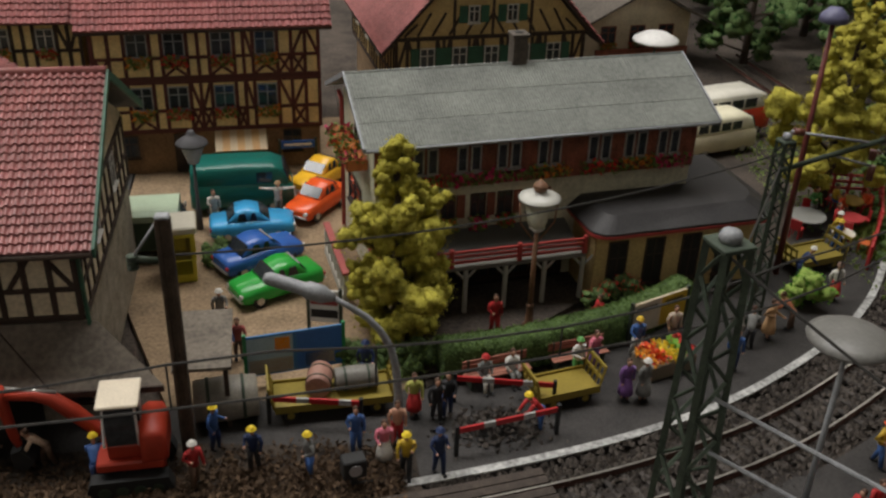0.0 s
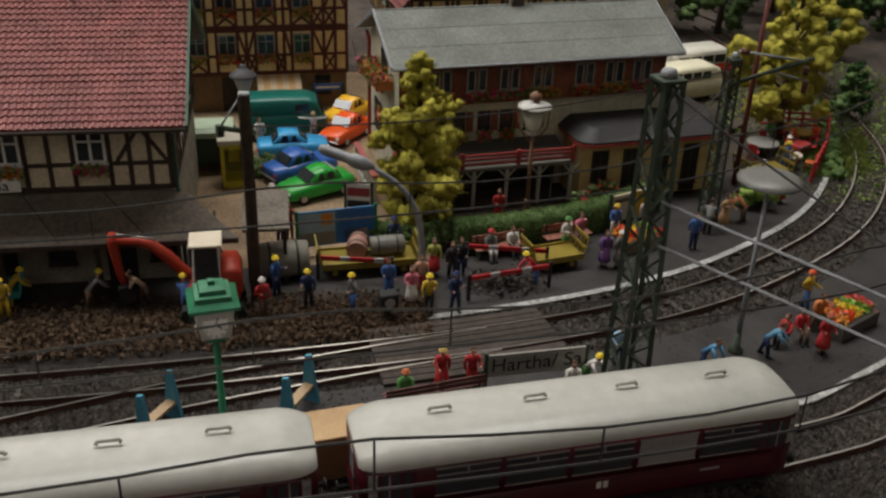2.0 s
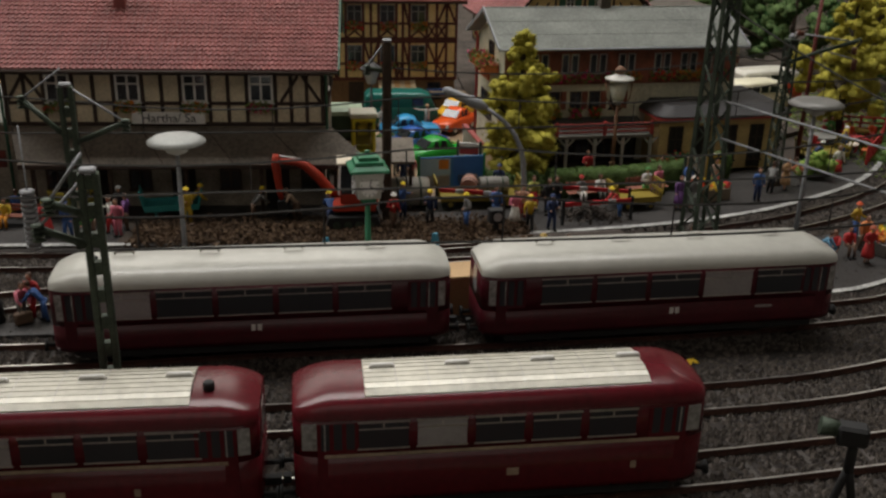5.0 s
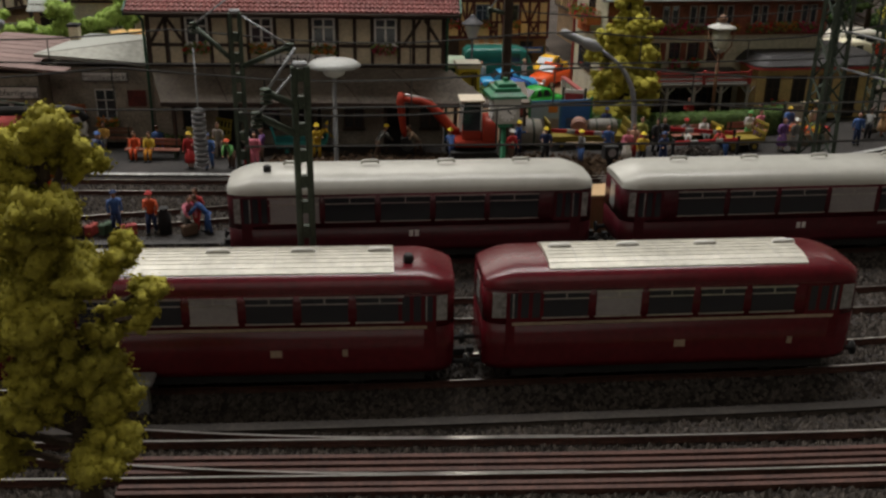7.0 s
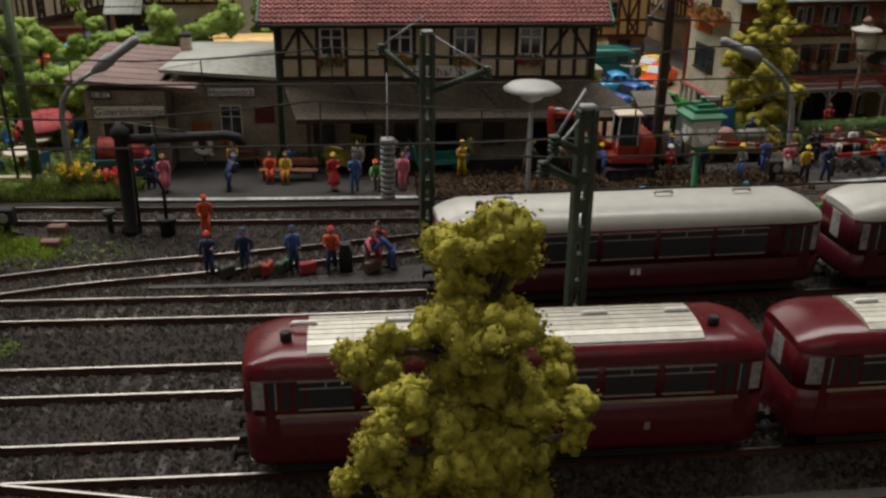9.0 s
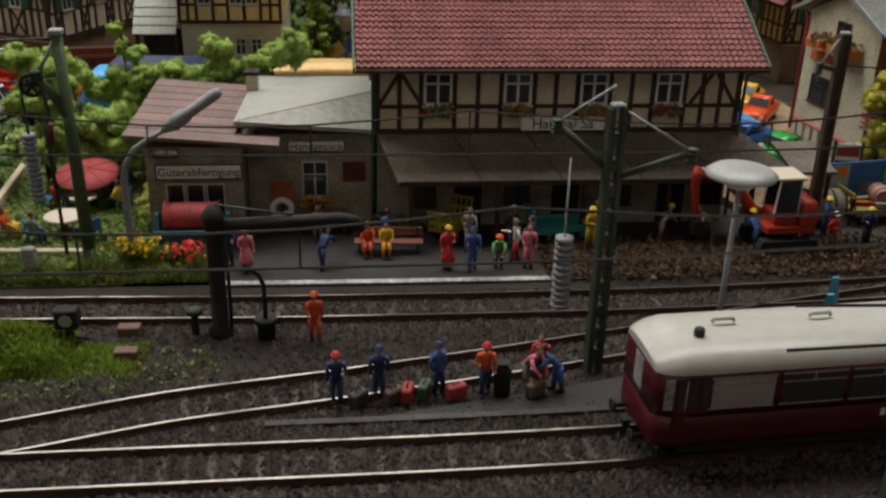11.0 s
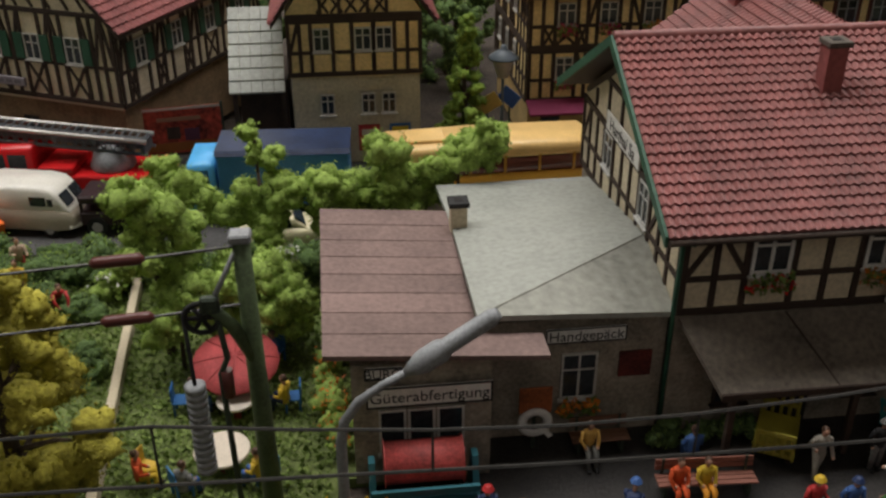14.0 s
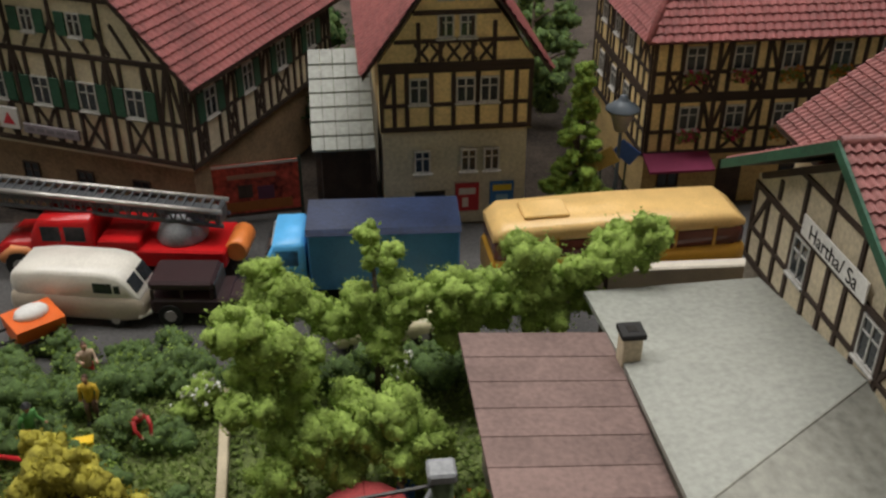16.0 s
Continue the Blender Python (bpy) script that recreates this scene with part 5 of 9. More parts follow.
# ---- plants ----
def chips(centres, sizes, rng, mesh_mats, name, mi=None):
    """A mesh of many little uneven chips."""
    n = len(centres)
    d = rng.normal(size=(n, 4, 3))
    d /= np.linalg.norm(d, axis=2, keepdims=True)
    v = (centres[:, None, :] + d * (sizes[:, None, None] * rng.uniform(0.6, 1.25, (n, 4, 1)))).reshape(-1, 3) * S
    base = np.arange(n)[:, None] * 4
    f = np.concatenate([base + q for q in ([0, 1, 2], [0, 2, 3], [0, 3, 1], [1, 3, 2])], axis=1).reshape(-1, 3)
    me = bpy.data.meshes.new(name)
    me.from_pydata(v.tolist(), [], f.tolist())
    for m in mesh_mats:
        me.materials.append(m)
    if mi is not None:
        me.polygons.foreach_set("material_index", np.repeat(mi, 4).astype(np.int32))
    me.update()
    return me


def clumps(blobs, rng, k=7, f=0.5):
    """Smaller lumps all over each blob, like torn foam."""
    out = []
    for x, y, z, r in blobs:
        out.append((x, y, z, r * 0.62))
        for i in range(k):
            d = rng.normal(size=3)
            d /= np.linalg.norm(d)
            d[2] = d[2] * 0.8 + 0.12
            q = r * f * rng.uniform(0.55, 1.15)
            u = rng.uniform(0.55, 0.8)
            out.append((x + d[0] * r * u, y + d[1] * r * u, z + d[2] * r * u, q))
    return out


def skin(d, ph, rough):
    """How far the torn skin of a lump stands out in the directions d."""
    x, y, z = d[:, 0], d[:, 1], d[:, 2]
    k = np.sin(3.1 * x + ph[0]) * np.sin(3.4 * y + ph[1]) + 0.7 * np.sin(6.3 * z + ph[2]) * np.sin(5.7 * x + ph[3]) + 0.5 * np.sin(10.5 * y + ph[4]) * np.sin(9.7 * z + ph[5])
    return 1 + rough * k


def foam(blobs, rng, per, size, rough=0.3, n=12):
    """The lumps as one Build, and places of crumbs on their skins."""
    b = Build()
    C, Z = [], []
    rows = n // 2 + 1
    for x, y, z, r in blobs:
        ph = rng.uniform(0, 6.28, 6)
        sq = rng.uniform(0.75, 1.25, (1, 3)) * np.array([[1, 1, 0.85]])
        rings = []
        for i in range(rows + 1):
            th = math.pi * min(max(i / rows, 0.02), 0.98)
            a = np.arange(n) * 2 * math.pi / n + (i % 2) * math.pi / n
            d = np.stack([math.sin(th) * np.cos(a), math.sin(th) * np.sin(a), np.full(n, -math.cos(th))], 1)
            k = r * (skin(d, ph, rough) + rng.uniform(-0.17, 0.17, n))[:, None] * 0.92
            rings.append((np.array([[x, y, z]]) + d * k * sq).tolist())
        b.ring_loft(rings)
        m = max(10, int(per * r * r))
        d = rng.normal(size=(m, 3))
        d /= np.linalg.norm(d, axis=1, keepdims=True)
        rad = r * skin(d, ph, rough) * rng.uniform(0.9, 1.3, m)
        C.append(np.array([[x, y, z]]) + d * rad[:, None] * sq)
        Z.append(rng.uniform(0.5, 1.3, m) ** 1.3 * size)
    return b, np.concatenate(C), np.concatenate(Z)


def tree(name, label, x, y, h, spread, leaf, core, seed, trunk_h=0.25, per=950, size=0.05, shape="tall", n=22, tufts=None, k=7, nn=12, dense=False, twist=0.0):
    """Trunk, limbs and a crown of torn tufts; tufts (x, z, r) may be given, spread in depth by chance."""
    rng = np.random.default_rng(seed)
    t = thing(name, label, "tree", x, y, 0, 0 if tufts else rng.uniform(0, 360))
    b = Build()
    lean = rng.uniform(-0.03, 0.03, 2) * h
    b.tube([(0, 0, 0), (lean[0] * 0.4, lean[1] * 0.4, h * 0.4), (lean[0], lean[1], h * 0.88)], [0.03 * h, 0.02 * h, 0.006 * h], 8)
    trunk = part("trunk", b, M_bark, t)
    blobs = []
    if tufts:
        for i, (px, pz, r) in enumerate(tufts):
            blobs.append((px, twist * px + rng.uniform(-1, 1) * (spread - 0.3 * abs(px)), pz, r))
            if i % 2 or dense:
                blobs.append((px + rng.uniform(-0.2, 0.2), blobs[-1][1] + rng.choice([-1, 1]) * 0.8 * r, pz + rng.uniform(-0.3, 0.1), r * 0.9))
    for i in range(0 if tufts else n):
        u = trunk_h + (1 - trunk_h) * (i + 0.5) / n
        if shape == "tall":
            w = spread * (math.sin(math.pi * min(1, 0.16 + 0.84 * (u - trunk_h) / (1 - trunk_h))) ** 0.7) * (1.15 - 0.55 * u)
        elif shape == "cone":
            w = spread * (1.02 - (u - trunk_h) / (1 - trunk_h))
        else:
            w = spread * math.sin(math.pi * (0.2 + 0.75 * (u - trunk_h) / (1 - trunk_h)))
        a = i * 2.4 + rng.uniform(-0.5, 0.5)
        d = w * rng.uniform(0.3, 1.1)
        r = max(0.06 * h, w * rng.uniform(0.34, 0.6)) * 0.8
        blobs.append((math.cos(a) * d, math.sin(a) * d, u * h - r * 0.5, r))
    for i, (px, py, pz, r) in enumerate(blobs):
        if i % 2 == 0:
            u = pz / h
            part("limb", Build().tube([(lean[0] * u, lean[1] * u, max(0.1, pz - 0.1 * h)), (px * 0.6, py * 0.6, pz - 0.3 * r), (px, py, pz)], [0.011 * h, 0.007 * h, 0.004 * h], 5), M_bark, trunk)
    b, C, Z = foam(clumps(blobs, rng, k), rng, per, size, n=nn)
    crown = part("crown", b, core, t, "crown of torn foam foliage", fix=False)
    ob = new("foliage", chips(C, Z, rng, [leaf], "foliage"))
    ob.parent = crown
    tagged(ob, "small crumbs of foliage", kind="stuff")
    return t


def bush(name, label, pts, r, leaf, core, seed, per=480, size=0.065, category="bush", extra=None):
    """A low growth along points (x, y, z)."""
    rng = np.random.default_rng(seed)
    x0, y0 = pts[0][0], pts[0][1]
    t = thing(name, label, category, x0, y0, 0)
    blobs = [(x - x0 + rng.uniform(-0.15, 0.15), y - y0 + rng.uniform(-0.15, 0.15), z, r * rng.uniform(0.8, 1.15)) for x, y, z in pts]
    c, C, Z = foam(clumps(blobs, rng, 6, 0.5), rng, per, size, n=10)
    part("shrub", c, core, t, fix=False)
    mats, mi = [leaf], None
    if extra:
        mats += extra
        mi = np.where((rng.random(len(C)) < 0.7) & (C[:, 2] > np.median(C[:, 2])), rng.integers(1, len(mats), len(C)), 0)
    ob = new("foliage", chips(C, Z, rng, mats, "foliage", mi))
    ob.parent = t
    tagged(ob, kind="stuff")
    return t


def along(a, c, n, z):
    return [(a[0] + (c[0] - a[0]) * i / (n - 1), a[1] + (c[1] - a[1]) * i / (n - 1), z) for i in range(n)]


def turf(name, label, poly_fn, n, seed, leaf, size=0.12, z=0.03, box=(-60, -20, 21, 38)):
    rng = np.random.default_rng(seed)
    P = np.stack([rng.uniform(box[0], box[1], n * 3), rng.uniform(box[2], box[3], n * 3), np.full(n * 3, z)], 1)
    keep = np.array([poly_fn(p[0], p[1]) for p in P])
    P = P[keep][:n]
    P[:, 2] += rng.uniform(0, 0.12, len(P))
    ob = new(name, chips(P, rng.uniform(0.5, 1.3, len(P)) * size, rng, [leaf], name))
    tagged(ob, label, "grass", kind="stuff")


M_blade = island_mat("wild_grass_blade", (0.07, 0.085, 0.02), (0.27, 0.33, 0.08))


def wild_growth(name, label, box, n, h, seed, category, petals=(), blooms=0, m=None, mound=0.0):
    """Thin upright blades over a patch or a low mound, thinning out at its rim, and blossoms on the tallest."""
    rng = np.random.default_rng(seed)
    u, v = rng.uniform(-1, 1, (2, n)) * np.minimum(1, rng.uniform(0.75, 1.15, (2, n)))
    x, y = (box[0] + box[1]) / 2 + u * (box[1] - box[0]) / 2, (box[2] + box[3]) / 2 + v * (box[3] - box[2]) / 2
    if name == "wild_grass" and x.max() > 30:
        x = x + (y - 36) * 0.45
    tall = h * rng.uniform(0.25, 1.0, n) * (0.7 + 0.3 * np.sin(x * 2.3) * np.sin(y * 3.1 + x)) * (1.1 - 0.5 * np.abs(v))
    lean = rng.normal(0, 0.3, (2, n)) * tall
    a, w = rng.uniform(0, 6.28, n), rng.uniform(0.02, 0.05, n)
    root = np.stack([x, y, mound * np.maximum(0, 1 - u**2) ** 0.7 * np.maximum(0, 1 - v**2) ** 0.7 * (0.8 + 0.2 * np.sin(x * 2.9) * np.cos(y * 3.7)) * rng.uniform(0.35, 1, n) ** 0.5 - (0.1 if mound else 0)], 1)
    side = np.stack([np.cos(a) * w, np.sin(a) * w, np.zeros(n)], 1)
    mid = root + np.stack([lean[0] * 0.35, lean[1] * 0.35, tall * 0.6], 1)
    top = root + np.stack([lean[0], lean[1], tall], 1)
    V = np.stack([root - side, root + side, mid + side * 0.9, mid - side * 0.9, top], 1).reshape(-1, 3)
    base = np.arange(n)[:, None] * 5
    F = (base + np.array([0, 1, 2, 3])).tolist() + (base + np.array([3, 2, 4])).tolist()
    b = Build()
    b.v, b.f, b.m, b.smooth = V.tolist(), F, [0] * len(F), [False] * len(F)
    root_ob = solo(name, b, m or M_blade, label, category, kind="stuff" if not blooms else "", fix=False)
    if blooms:
        pick = np.argsort(-tall + rng.uniform(0, 0.35, n))[:blooms]
        C = np.repeat(top[pick], 4, 0) + rng.normal(0, 0.05, (blooms * 4, 3)) - np.repeat(np.abs(rng.normal(0, 0.18, (blooms, 1))) * np.array([[0, 0, 1]]), 4, 0)
        ob = new("blossoms", chips(C, rng.uniform(0.06, 0.12, len(C)), rng, list(petals), "blossoms", rng.integers(0, len(petals), len(C))))
        ob.parent = root_ob
        tagged(ob, "bright blossoms", kind="stuff")


M_leaf_h = island_mat("hedge_green_foliage", (0.07, 0.12, 0.03), (0.24, 0.36, 0.12))
def clipped_hedge(label, line, w, h, seed):
    """A trimmed hedge with a rounded top along a smooth line, its skin set with small leaves."""
    rng = np.random.default_rng(seed)
    pts = glide(line, 0.14)
    t = thing("hedge", label, "hedge", pts[0][0], pts[0][1], 0)
    prof = [(-0.5, 0.0), (-0.53, 0.35), (-0.52, 0.7), (-0.44, 0.92), (-0.2, 1.0), (0.2, 1.0), (0.44, 0.92), (0.52, 0.7), (0.53, 0.35), (0.5, 0.0)]
    rings, C = [], []
    for x, y, dx, dy in pts:
        wob = rng.uniform(0.93, 1.05)
        ring = []
        for o, z in prof:
            r = w * o * wob * rng.uniform(0.94, 1.05)
            ring.append((x - pts[0][0] - dy * r, y - pts[0][1] + dx * r, h * z * rng.uniform(0.95, 1.04)))
        rings.append(ring)
        for _ in range(230):
            k = rng.integers(0, len(ring) - 1)
            u = rng.random()
            a, c = np.array(ring[k]), np.array(ring[k + 1])
            C.append(a + (c - a) * u + np.array([dx, dy, 0]) * rng.uniform(-0.08, 0.08) + rng.normal(0, 0.025, 3))
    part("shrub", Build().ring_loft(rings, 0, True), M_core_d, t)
    ob = new("foliage", chips(np.array(C), rng.uniform(0.025, 0.06, len(C)), rng, [M_leaf_h], "foliage"))
    ob.parent = t
    tagged(ob, "small clipped leaves", kind="stuff")


YT = "yellow-green model tree with foam crown"
tree("tree", YT + " beside the inn", 9.2, 29.8, 7.9, 2.25, M_leaf_y, M_core_y, 11, 0.1, shape="tall", n=46)
tree("tree", YT + " beside the empty track", -8.8, -5.7, 9.4, 0.75, M_leaf_y, M_core_y, 12, per=1900, size=0.042, k=10, dense=True, twist=0.4, tufts=[
    (-0.3, 5.4, 0.6), (-0.5, 4.1, 0.6), (-0.4, 6.6, 0.6), (-0.3, 7.6, 0.55), (-0.8, 5.9, 0.5),
    (0.0, 9.2, 0.45), (-0.45, 8.85, 0.5), (0.2, 8.6, 0.5), (-0.65, 8.2, 0.5), (-0.1, 8.0, 0.55), (-1.7, 7.75, 0.42), (-2.1, 7.75, 0.25), (-1.15, 7.75, 0.38), (-0.4, 7.2, 0.65), (0.4, 6.6, 0.55), (0.9, 6.85, 0.35),
    (-1.2, 6.4, 0.5), (-1.9, 6.1, 0.45), (-2.25, 5.8, 0.25), (-0.3, 6.0, 0.7), (1.2, 5.9, 0.33), (0.75, 5.5, 0.4), (1.4, 5.65, 0.25), (-1.35, 5.3, 0.5), (-0.6, 4.8, 0.65), (0.3, 4.8, 0.5), (0.7, 4.1, 0.5), (-1.8, 4.2, 0.6), (-2.5, 3.9, 0.3), (-1.4, 3.4, 0.7), (0.5, 3.4, 0.6)])
tree("tree", YT + " at the garden", -31.9, 24.3, 8.7, 2.5, M_leaf_y, M_core_y, 13, 0.2, n=32)
tree("tree", YT + " behind the garden hedge", -34.6, 23.0, 6.8, 1.7, M_leaf_y, M_core_y, 14, 0.2, n=28)
tree("tree", YT + " by the curve", 30.8, 38.6, 9.2, 2.6, M_leaf_y, M_core_y, 15, 0.2, n=36)
tree("tree", YT + " beyond the curve", 37.2, 47.5, 9.0, 2.4, M_leaf_y, M_core_y, 16, 0.2, n=30)
tree("tree", YT + " beside the street", -38.6, 33.5, 6.6, 1.4, M_leaf_y, M_core_y, 36, 0.3, n=24)
LG = "light green model tree with a clumpy crown"
for i, (x, y, h, tufts) in enumerate([
        (-26.3, 35.2, 6.0, [(-0.3, 6.2, 0.42), (-0.1, 5.4, 0.3), (0.35, 4.75, 0.5), (0.8, 3.9, 0.8), (-0.4, 3.8, 0.7), (0.2, 2.7, 0.8)]),
        (-28.9, 35.2, 5.0, [(-0.6, 4.8, 0.6), (0.3, 4.2, 0.75), (1.3, 3.3, 0.8), (-0.5, 3.6, 0.8)]),
        (-23.5, 35.2, 4.2, [(-0.8, 3.9, 0.75), (0.2, 3.6, 0.75), (0.5, 2.8, 0.7), (-0.6, 2.9, 0.7)]),
        (-21.8, 35.2, 5.6, [(-0.3, 5.3, 0.75), (-0.1, 4.4, 0.75), (0.3, 3.2, 0.9), (-0.4, 3.5, 0.7)]),
        (-19.6, 35.2, 5.4, [(-1.0, 4.4, 0.7), (0.2, 4.9, 0.75), (1.1, 5.6, 0.6), (1.0, 4.8, 0.65), (-0.6, 3.5, 0.7)]),
        (-29.3, 31.5, 5.6, [(-0.6, 5.6, 0.75), (0.1, 5.1, 0.8), (0.8, 4.3, 0.7), (-0.3, 3.9, 0.7), (0.4, 3.1, 0.8)]),
        (-27.5, 31.3, 3.2, [(-0.6, 2.6, 0.75), (0.3, 2.8, 0.75), (-0.1, 1.6, 0.8), (0.8, 2.0, 0.8)]),
        (-25.9, 31.6, 3.5, [(-0.3, 3.1, 0.75), (0.1, 2.4, 0.85), (0.7, 1.8, 0.75), (0.4, 1.0, 0.7)]),
        (-28.8, 30.6, 2.8, [(0.5, 2.0, 0.7), (-0.3, 1.9, 0.65), (0, 2.5, 0.6)])]):
    tree("tree", LG + (" over the garden" if y < 34 else " along the street"), x, y, h, 0.7, M_leaf_g, M_core_g, 20 + i, tufts=tufts, per=1100, size=0.05, k=10)
tree("climbing_tree", "bright green narrow tree between the houses", -17.9, 45.7, 6.8, 1.7, M_leaf_c, M_core_s, 31, 0.02, shape="cone", n=48)
for i, (x, y, h) in enumerate([(36.5, 60, 9), (41, 55, 8), (33, 70, 10), (44, 66, 10), (40, 75, 11), (28, 74, 10), (48, 50, 8), (50, 60, 9), (-29.3, 57, 8), (-49, 52, 9), (22, 76, 10), (52, 72, 11), (36.8, 41.5, 3.5)]):
    tree("tree", "dark green bushy model tree beyond the tracks and houses", x, y, h, 0.36 * h, M_leaf_d, M_core_d, 50 + i, 0.12, shape="round", n=18, per=110, size=0.13, nn=8)
for x, y, h in ((-17.3, 58, 6.5), (-18.9, 61, 7.5), (-16.0, 63, 8)):
    tree("tree", "mid green bushy model tree behind the street gap", x, y, h, 2.2, M_leaf_m, M_core_d, int(900 + y), 0.05, shape="round", n=18, per=160, size=0.11, nn=8)
clipped_hedge("clipped green hedge in front of the inn", [(10.4, 27.3), (13.2, 27.6), (16.6, 28.5), (18.8, 29.5), (20.6, 30.6)], 1.0, 1.35, 41)
bush("hedge", "dark green hedge behind the benches", along((7.4, 27.6), (10.2, 27.6), 6, 0.5), 0.65, M_leaf_m, M_core_d, 42, category="hedge")
bush("bush", "bright green round bush beside the platform", [(25.2, 30.2, 0.6), (25.9, 30.5, 0.6), (25.5, 29.9, 0.9)], 0.75, island_mat("bright_green_foliage", (0.05, 0.16, 0.015), (0.2, 0.5, 0.06)), M_core_g, 43)
bush("bush", "low green growth beside the outer track", along((31.4, 33.2), (36.0, 43), 16, 0.1), 0.6, M_leaf_c, M_core_d, 44)
M_blade_l = island_mat("spring_grass_blade", (0.08, 0.13, 0.015), (0.36, 0.47, 0.075))
wild_growth("grass_mound", "bushy light green grass mound between the tracks", (-31.4, -24.7, 15.0, 17.7), 20000, 0.5, 45, "grass", m=M_blade_l, mound=1.45)
wild_growth("flowerbed", "tall green plants with bright yellow flowers", (-24.4, -22.5, 22.1, 22.9), 2600, 1.2, 46, "flowers", [paint((0.8, 0.6, 0.02), 0.6), paint((0.75, 0.5, 0.02), 0.6)], 75)
wild_growth("flowerbed", "tall green plants with bright red flowers", (-22.4, -21.0, 22.0, 22.8), 2200, 1.3, 47, "flowers", [paint((0.75, 0.05, 0.05), 0.6), paint((0.85, 0.1, 0.09), 0.6)], 60)
bush("hedge", "low wild growth along the garden and track", along((-33, 21.7), (-21.3, 22.0), 30, 0.05), 0.38, M_leaf_h, M_core_s, 48, category="hedge")
wild_growth("wild_grass", "wild olive green grass along the garden and track", (-33, -21.0, 21.1, 22.5), 11000, 0.8, 157, "grass")
wild_growth("wild_grass", "thin bright green grass tufts between the tracks", (-26.5, -22.4, 14.9, 17.0), 3200, 0.4, 158, "grass", m=M_blade_l, mound=0.12)
wild_growth("wild_grass", "long green grass outside the curve", (31.0, 35.0, 33.0, 39.5), 4000, 0.6, 159, "grass")
bush("hedge", "overgrown green slope behind the garden", along((-39, 35.6), (-32.2, 36.6), 14, 0.4), 0.85, M_leaf_m, M_core_d, 49, category="hedge")
bush("hedge", "green undergrowth under the street trees", along((-31.5, 36.3), (-21, 36.0), 18, 0.4), 0.8, M_leaf_m, M_core_d, 149, category="hedge")
bush("bush", "shrub with white blossoms", [(-31.5, 35.3, 0.7), (-31.9, 35.0, 0.6), (-31.7, 35.4, 1.0)], 0.55, M_leaf_g, M_core_g, 150, size=0.11, per=300, extra=[M_white, M_white])
bush("bush", "shrub with white blossoms behind the garden", [(-25.9, 36.0, 0.8), (-25.3, 35.9, 0.7)], 0.55, M_leaf_g, M_core_g, 156, size=0.11, per=300, extra=[M_white])
for i, (x, y, z, k) in enumerate([(-35.9, 38.4, 0.1, 5), (-34.0, 37.6, 0.1, 6), (-36.6, 36.4, 0.2, 6), (-34.6, 36.2, 0.2, 6), (-33.0, 34.6, 0.2, 6), (-36.8, 34.2, 0.1, 5), (-34.8, 33.2, 0.1, 5), (-38.6, 37.6, 0.1, 5), (-32.4, 30.6, 0.1, 4), (-33.4, 37.9, 0.2, 5), (-32.2, 36.9, 0.3, 6)]):
    g = random.Random(300 + i)
    bush("bush", "rough green undergrowth on the garden slope", [(x + g.uniform(-1.1, 1.1), y + g.uniform(-0.7, 0.7), z + g.uniform(0, 0.25)) for q in range(k)], 0.62, M_leaf_m if i % 3 else M_leaf_g, M_core_d, 160 + i)
bush("hedge", "green hedge strip along the dark track", along((4.6, -6.0), (14, -5.4), 16, 0.15), 0.5, M_leaf_g, M_core_g, 151, category="hedge")
bush("bush", "green plants under the station canopy", along((-15.4, 25.4), (-12.6, 25.4), 7, 0.35), 0.4, M_leaf_m, M_core_d, 152)
bush("bush", "green plants beside the goods office", [(-24.2, 26 + i * 0.9, 0.5) for i in range(6)], 0.5, M_leaf_g, M_core_g, 153, extra=[paint((0.75, 0.2, 0.02))])
bush("flowerbed", "red flowering plants on the inn terrace", [(17.2, 30.7, 0.7), (17.8, 30.8, 0.9), (18.4, 31.0, 0.9), (18.9, 31.1, 0.7), (16.6, 30.5, 0.6), (17.6, 31.0, 0.5), (18.3, 31.3, 0.5)], 0.42, M_leaf_m, M_core_d, 154, extra=[paint((0.6, 0.03, 0.03)), paint((0.7, 0.05, 0.04))], category="flowers")
bush("bush", "dark green bush on the square", [(2.6, 36.4, 0.4), (3.1, 36.1, 0.5), (2.2, 35.7, 0.4)], 0.55, M_leaf_m, M_core_d, 155)
turf("grass", "short green grass of the garden lawn", lambda x, y: x < -24.3 or y > 26.5, 26000, 71, M_grass, 0.11, 0.03, (-42, -20.5, 21.2, 37))
turf("grass_tufts", "sparse grass between the tracks", lambda x, y: (x + 26) ** 2 / 40 + (y - 15.5) ** 2 / 2.6 < 1, 2600, 72, M_grass, 0.09, -0.12, (-34, -18, 13.5, 17.3))
turf("grass_tufts", "sparse yellow green grass beside the track", lambda x, y: (x + 23.4) ** 2 / 3.2 + (y - 8.1) ** 2 / 0.9 < 1, 1500, 74, M_grass, 0.1, -0.1, (-26, -21, 7, 9.4))
turf("grass_verge", "green verge outside the curve", lambda x, y: y > 1.1 * x - 5.5 and y < 1.6 * x + 10 and x > 29, 5000, 73, M_grass, 0.12, -0.05, (29, 44, 30, 52))


# ---- vehicles ----
def wheel_set(root, xs, w, r, m_rim=None):
    for x in xs:
        for s in (-1, 1):
            t = part("wheel", Build().tube([(x, s * (w / 2 - 0.16), r), (x, s * (w / 2 - 0.02), r)], r, 14), M_black, root)
            part("hubcap", Build().tube([(x, s * (w / 2 - 0.03), r), (x, s * (w / 2 + 0.005), r)], r * 0.5, 10), m_rim or M_alu, t)


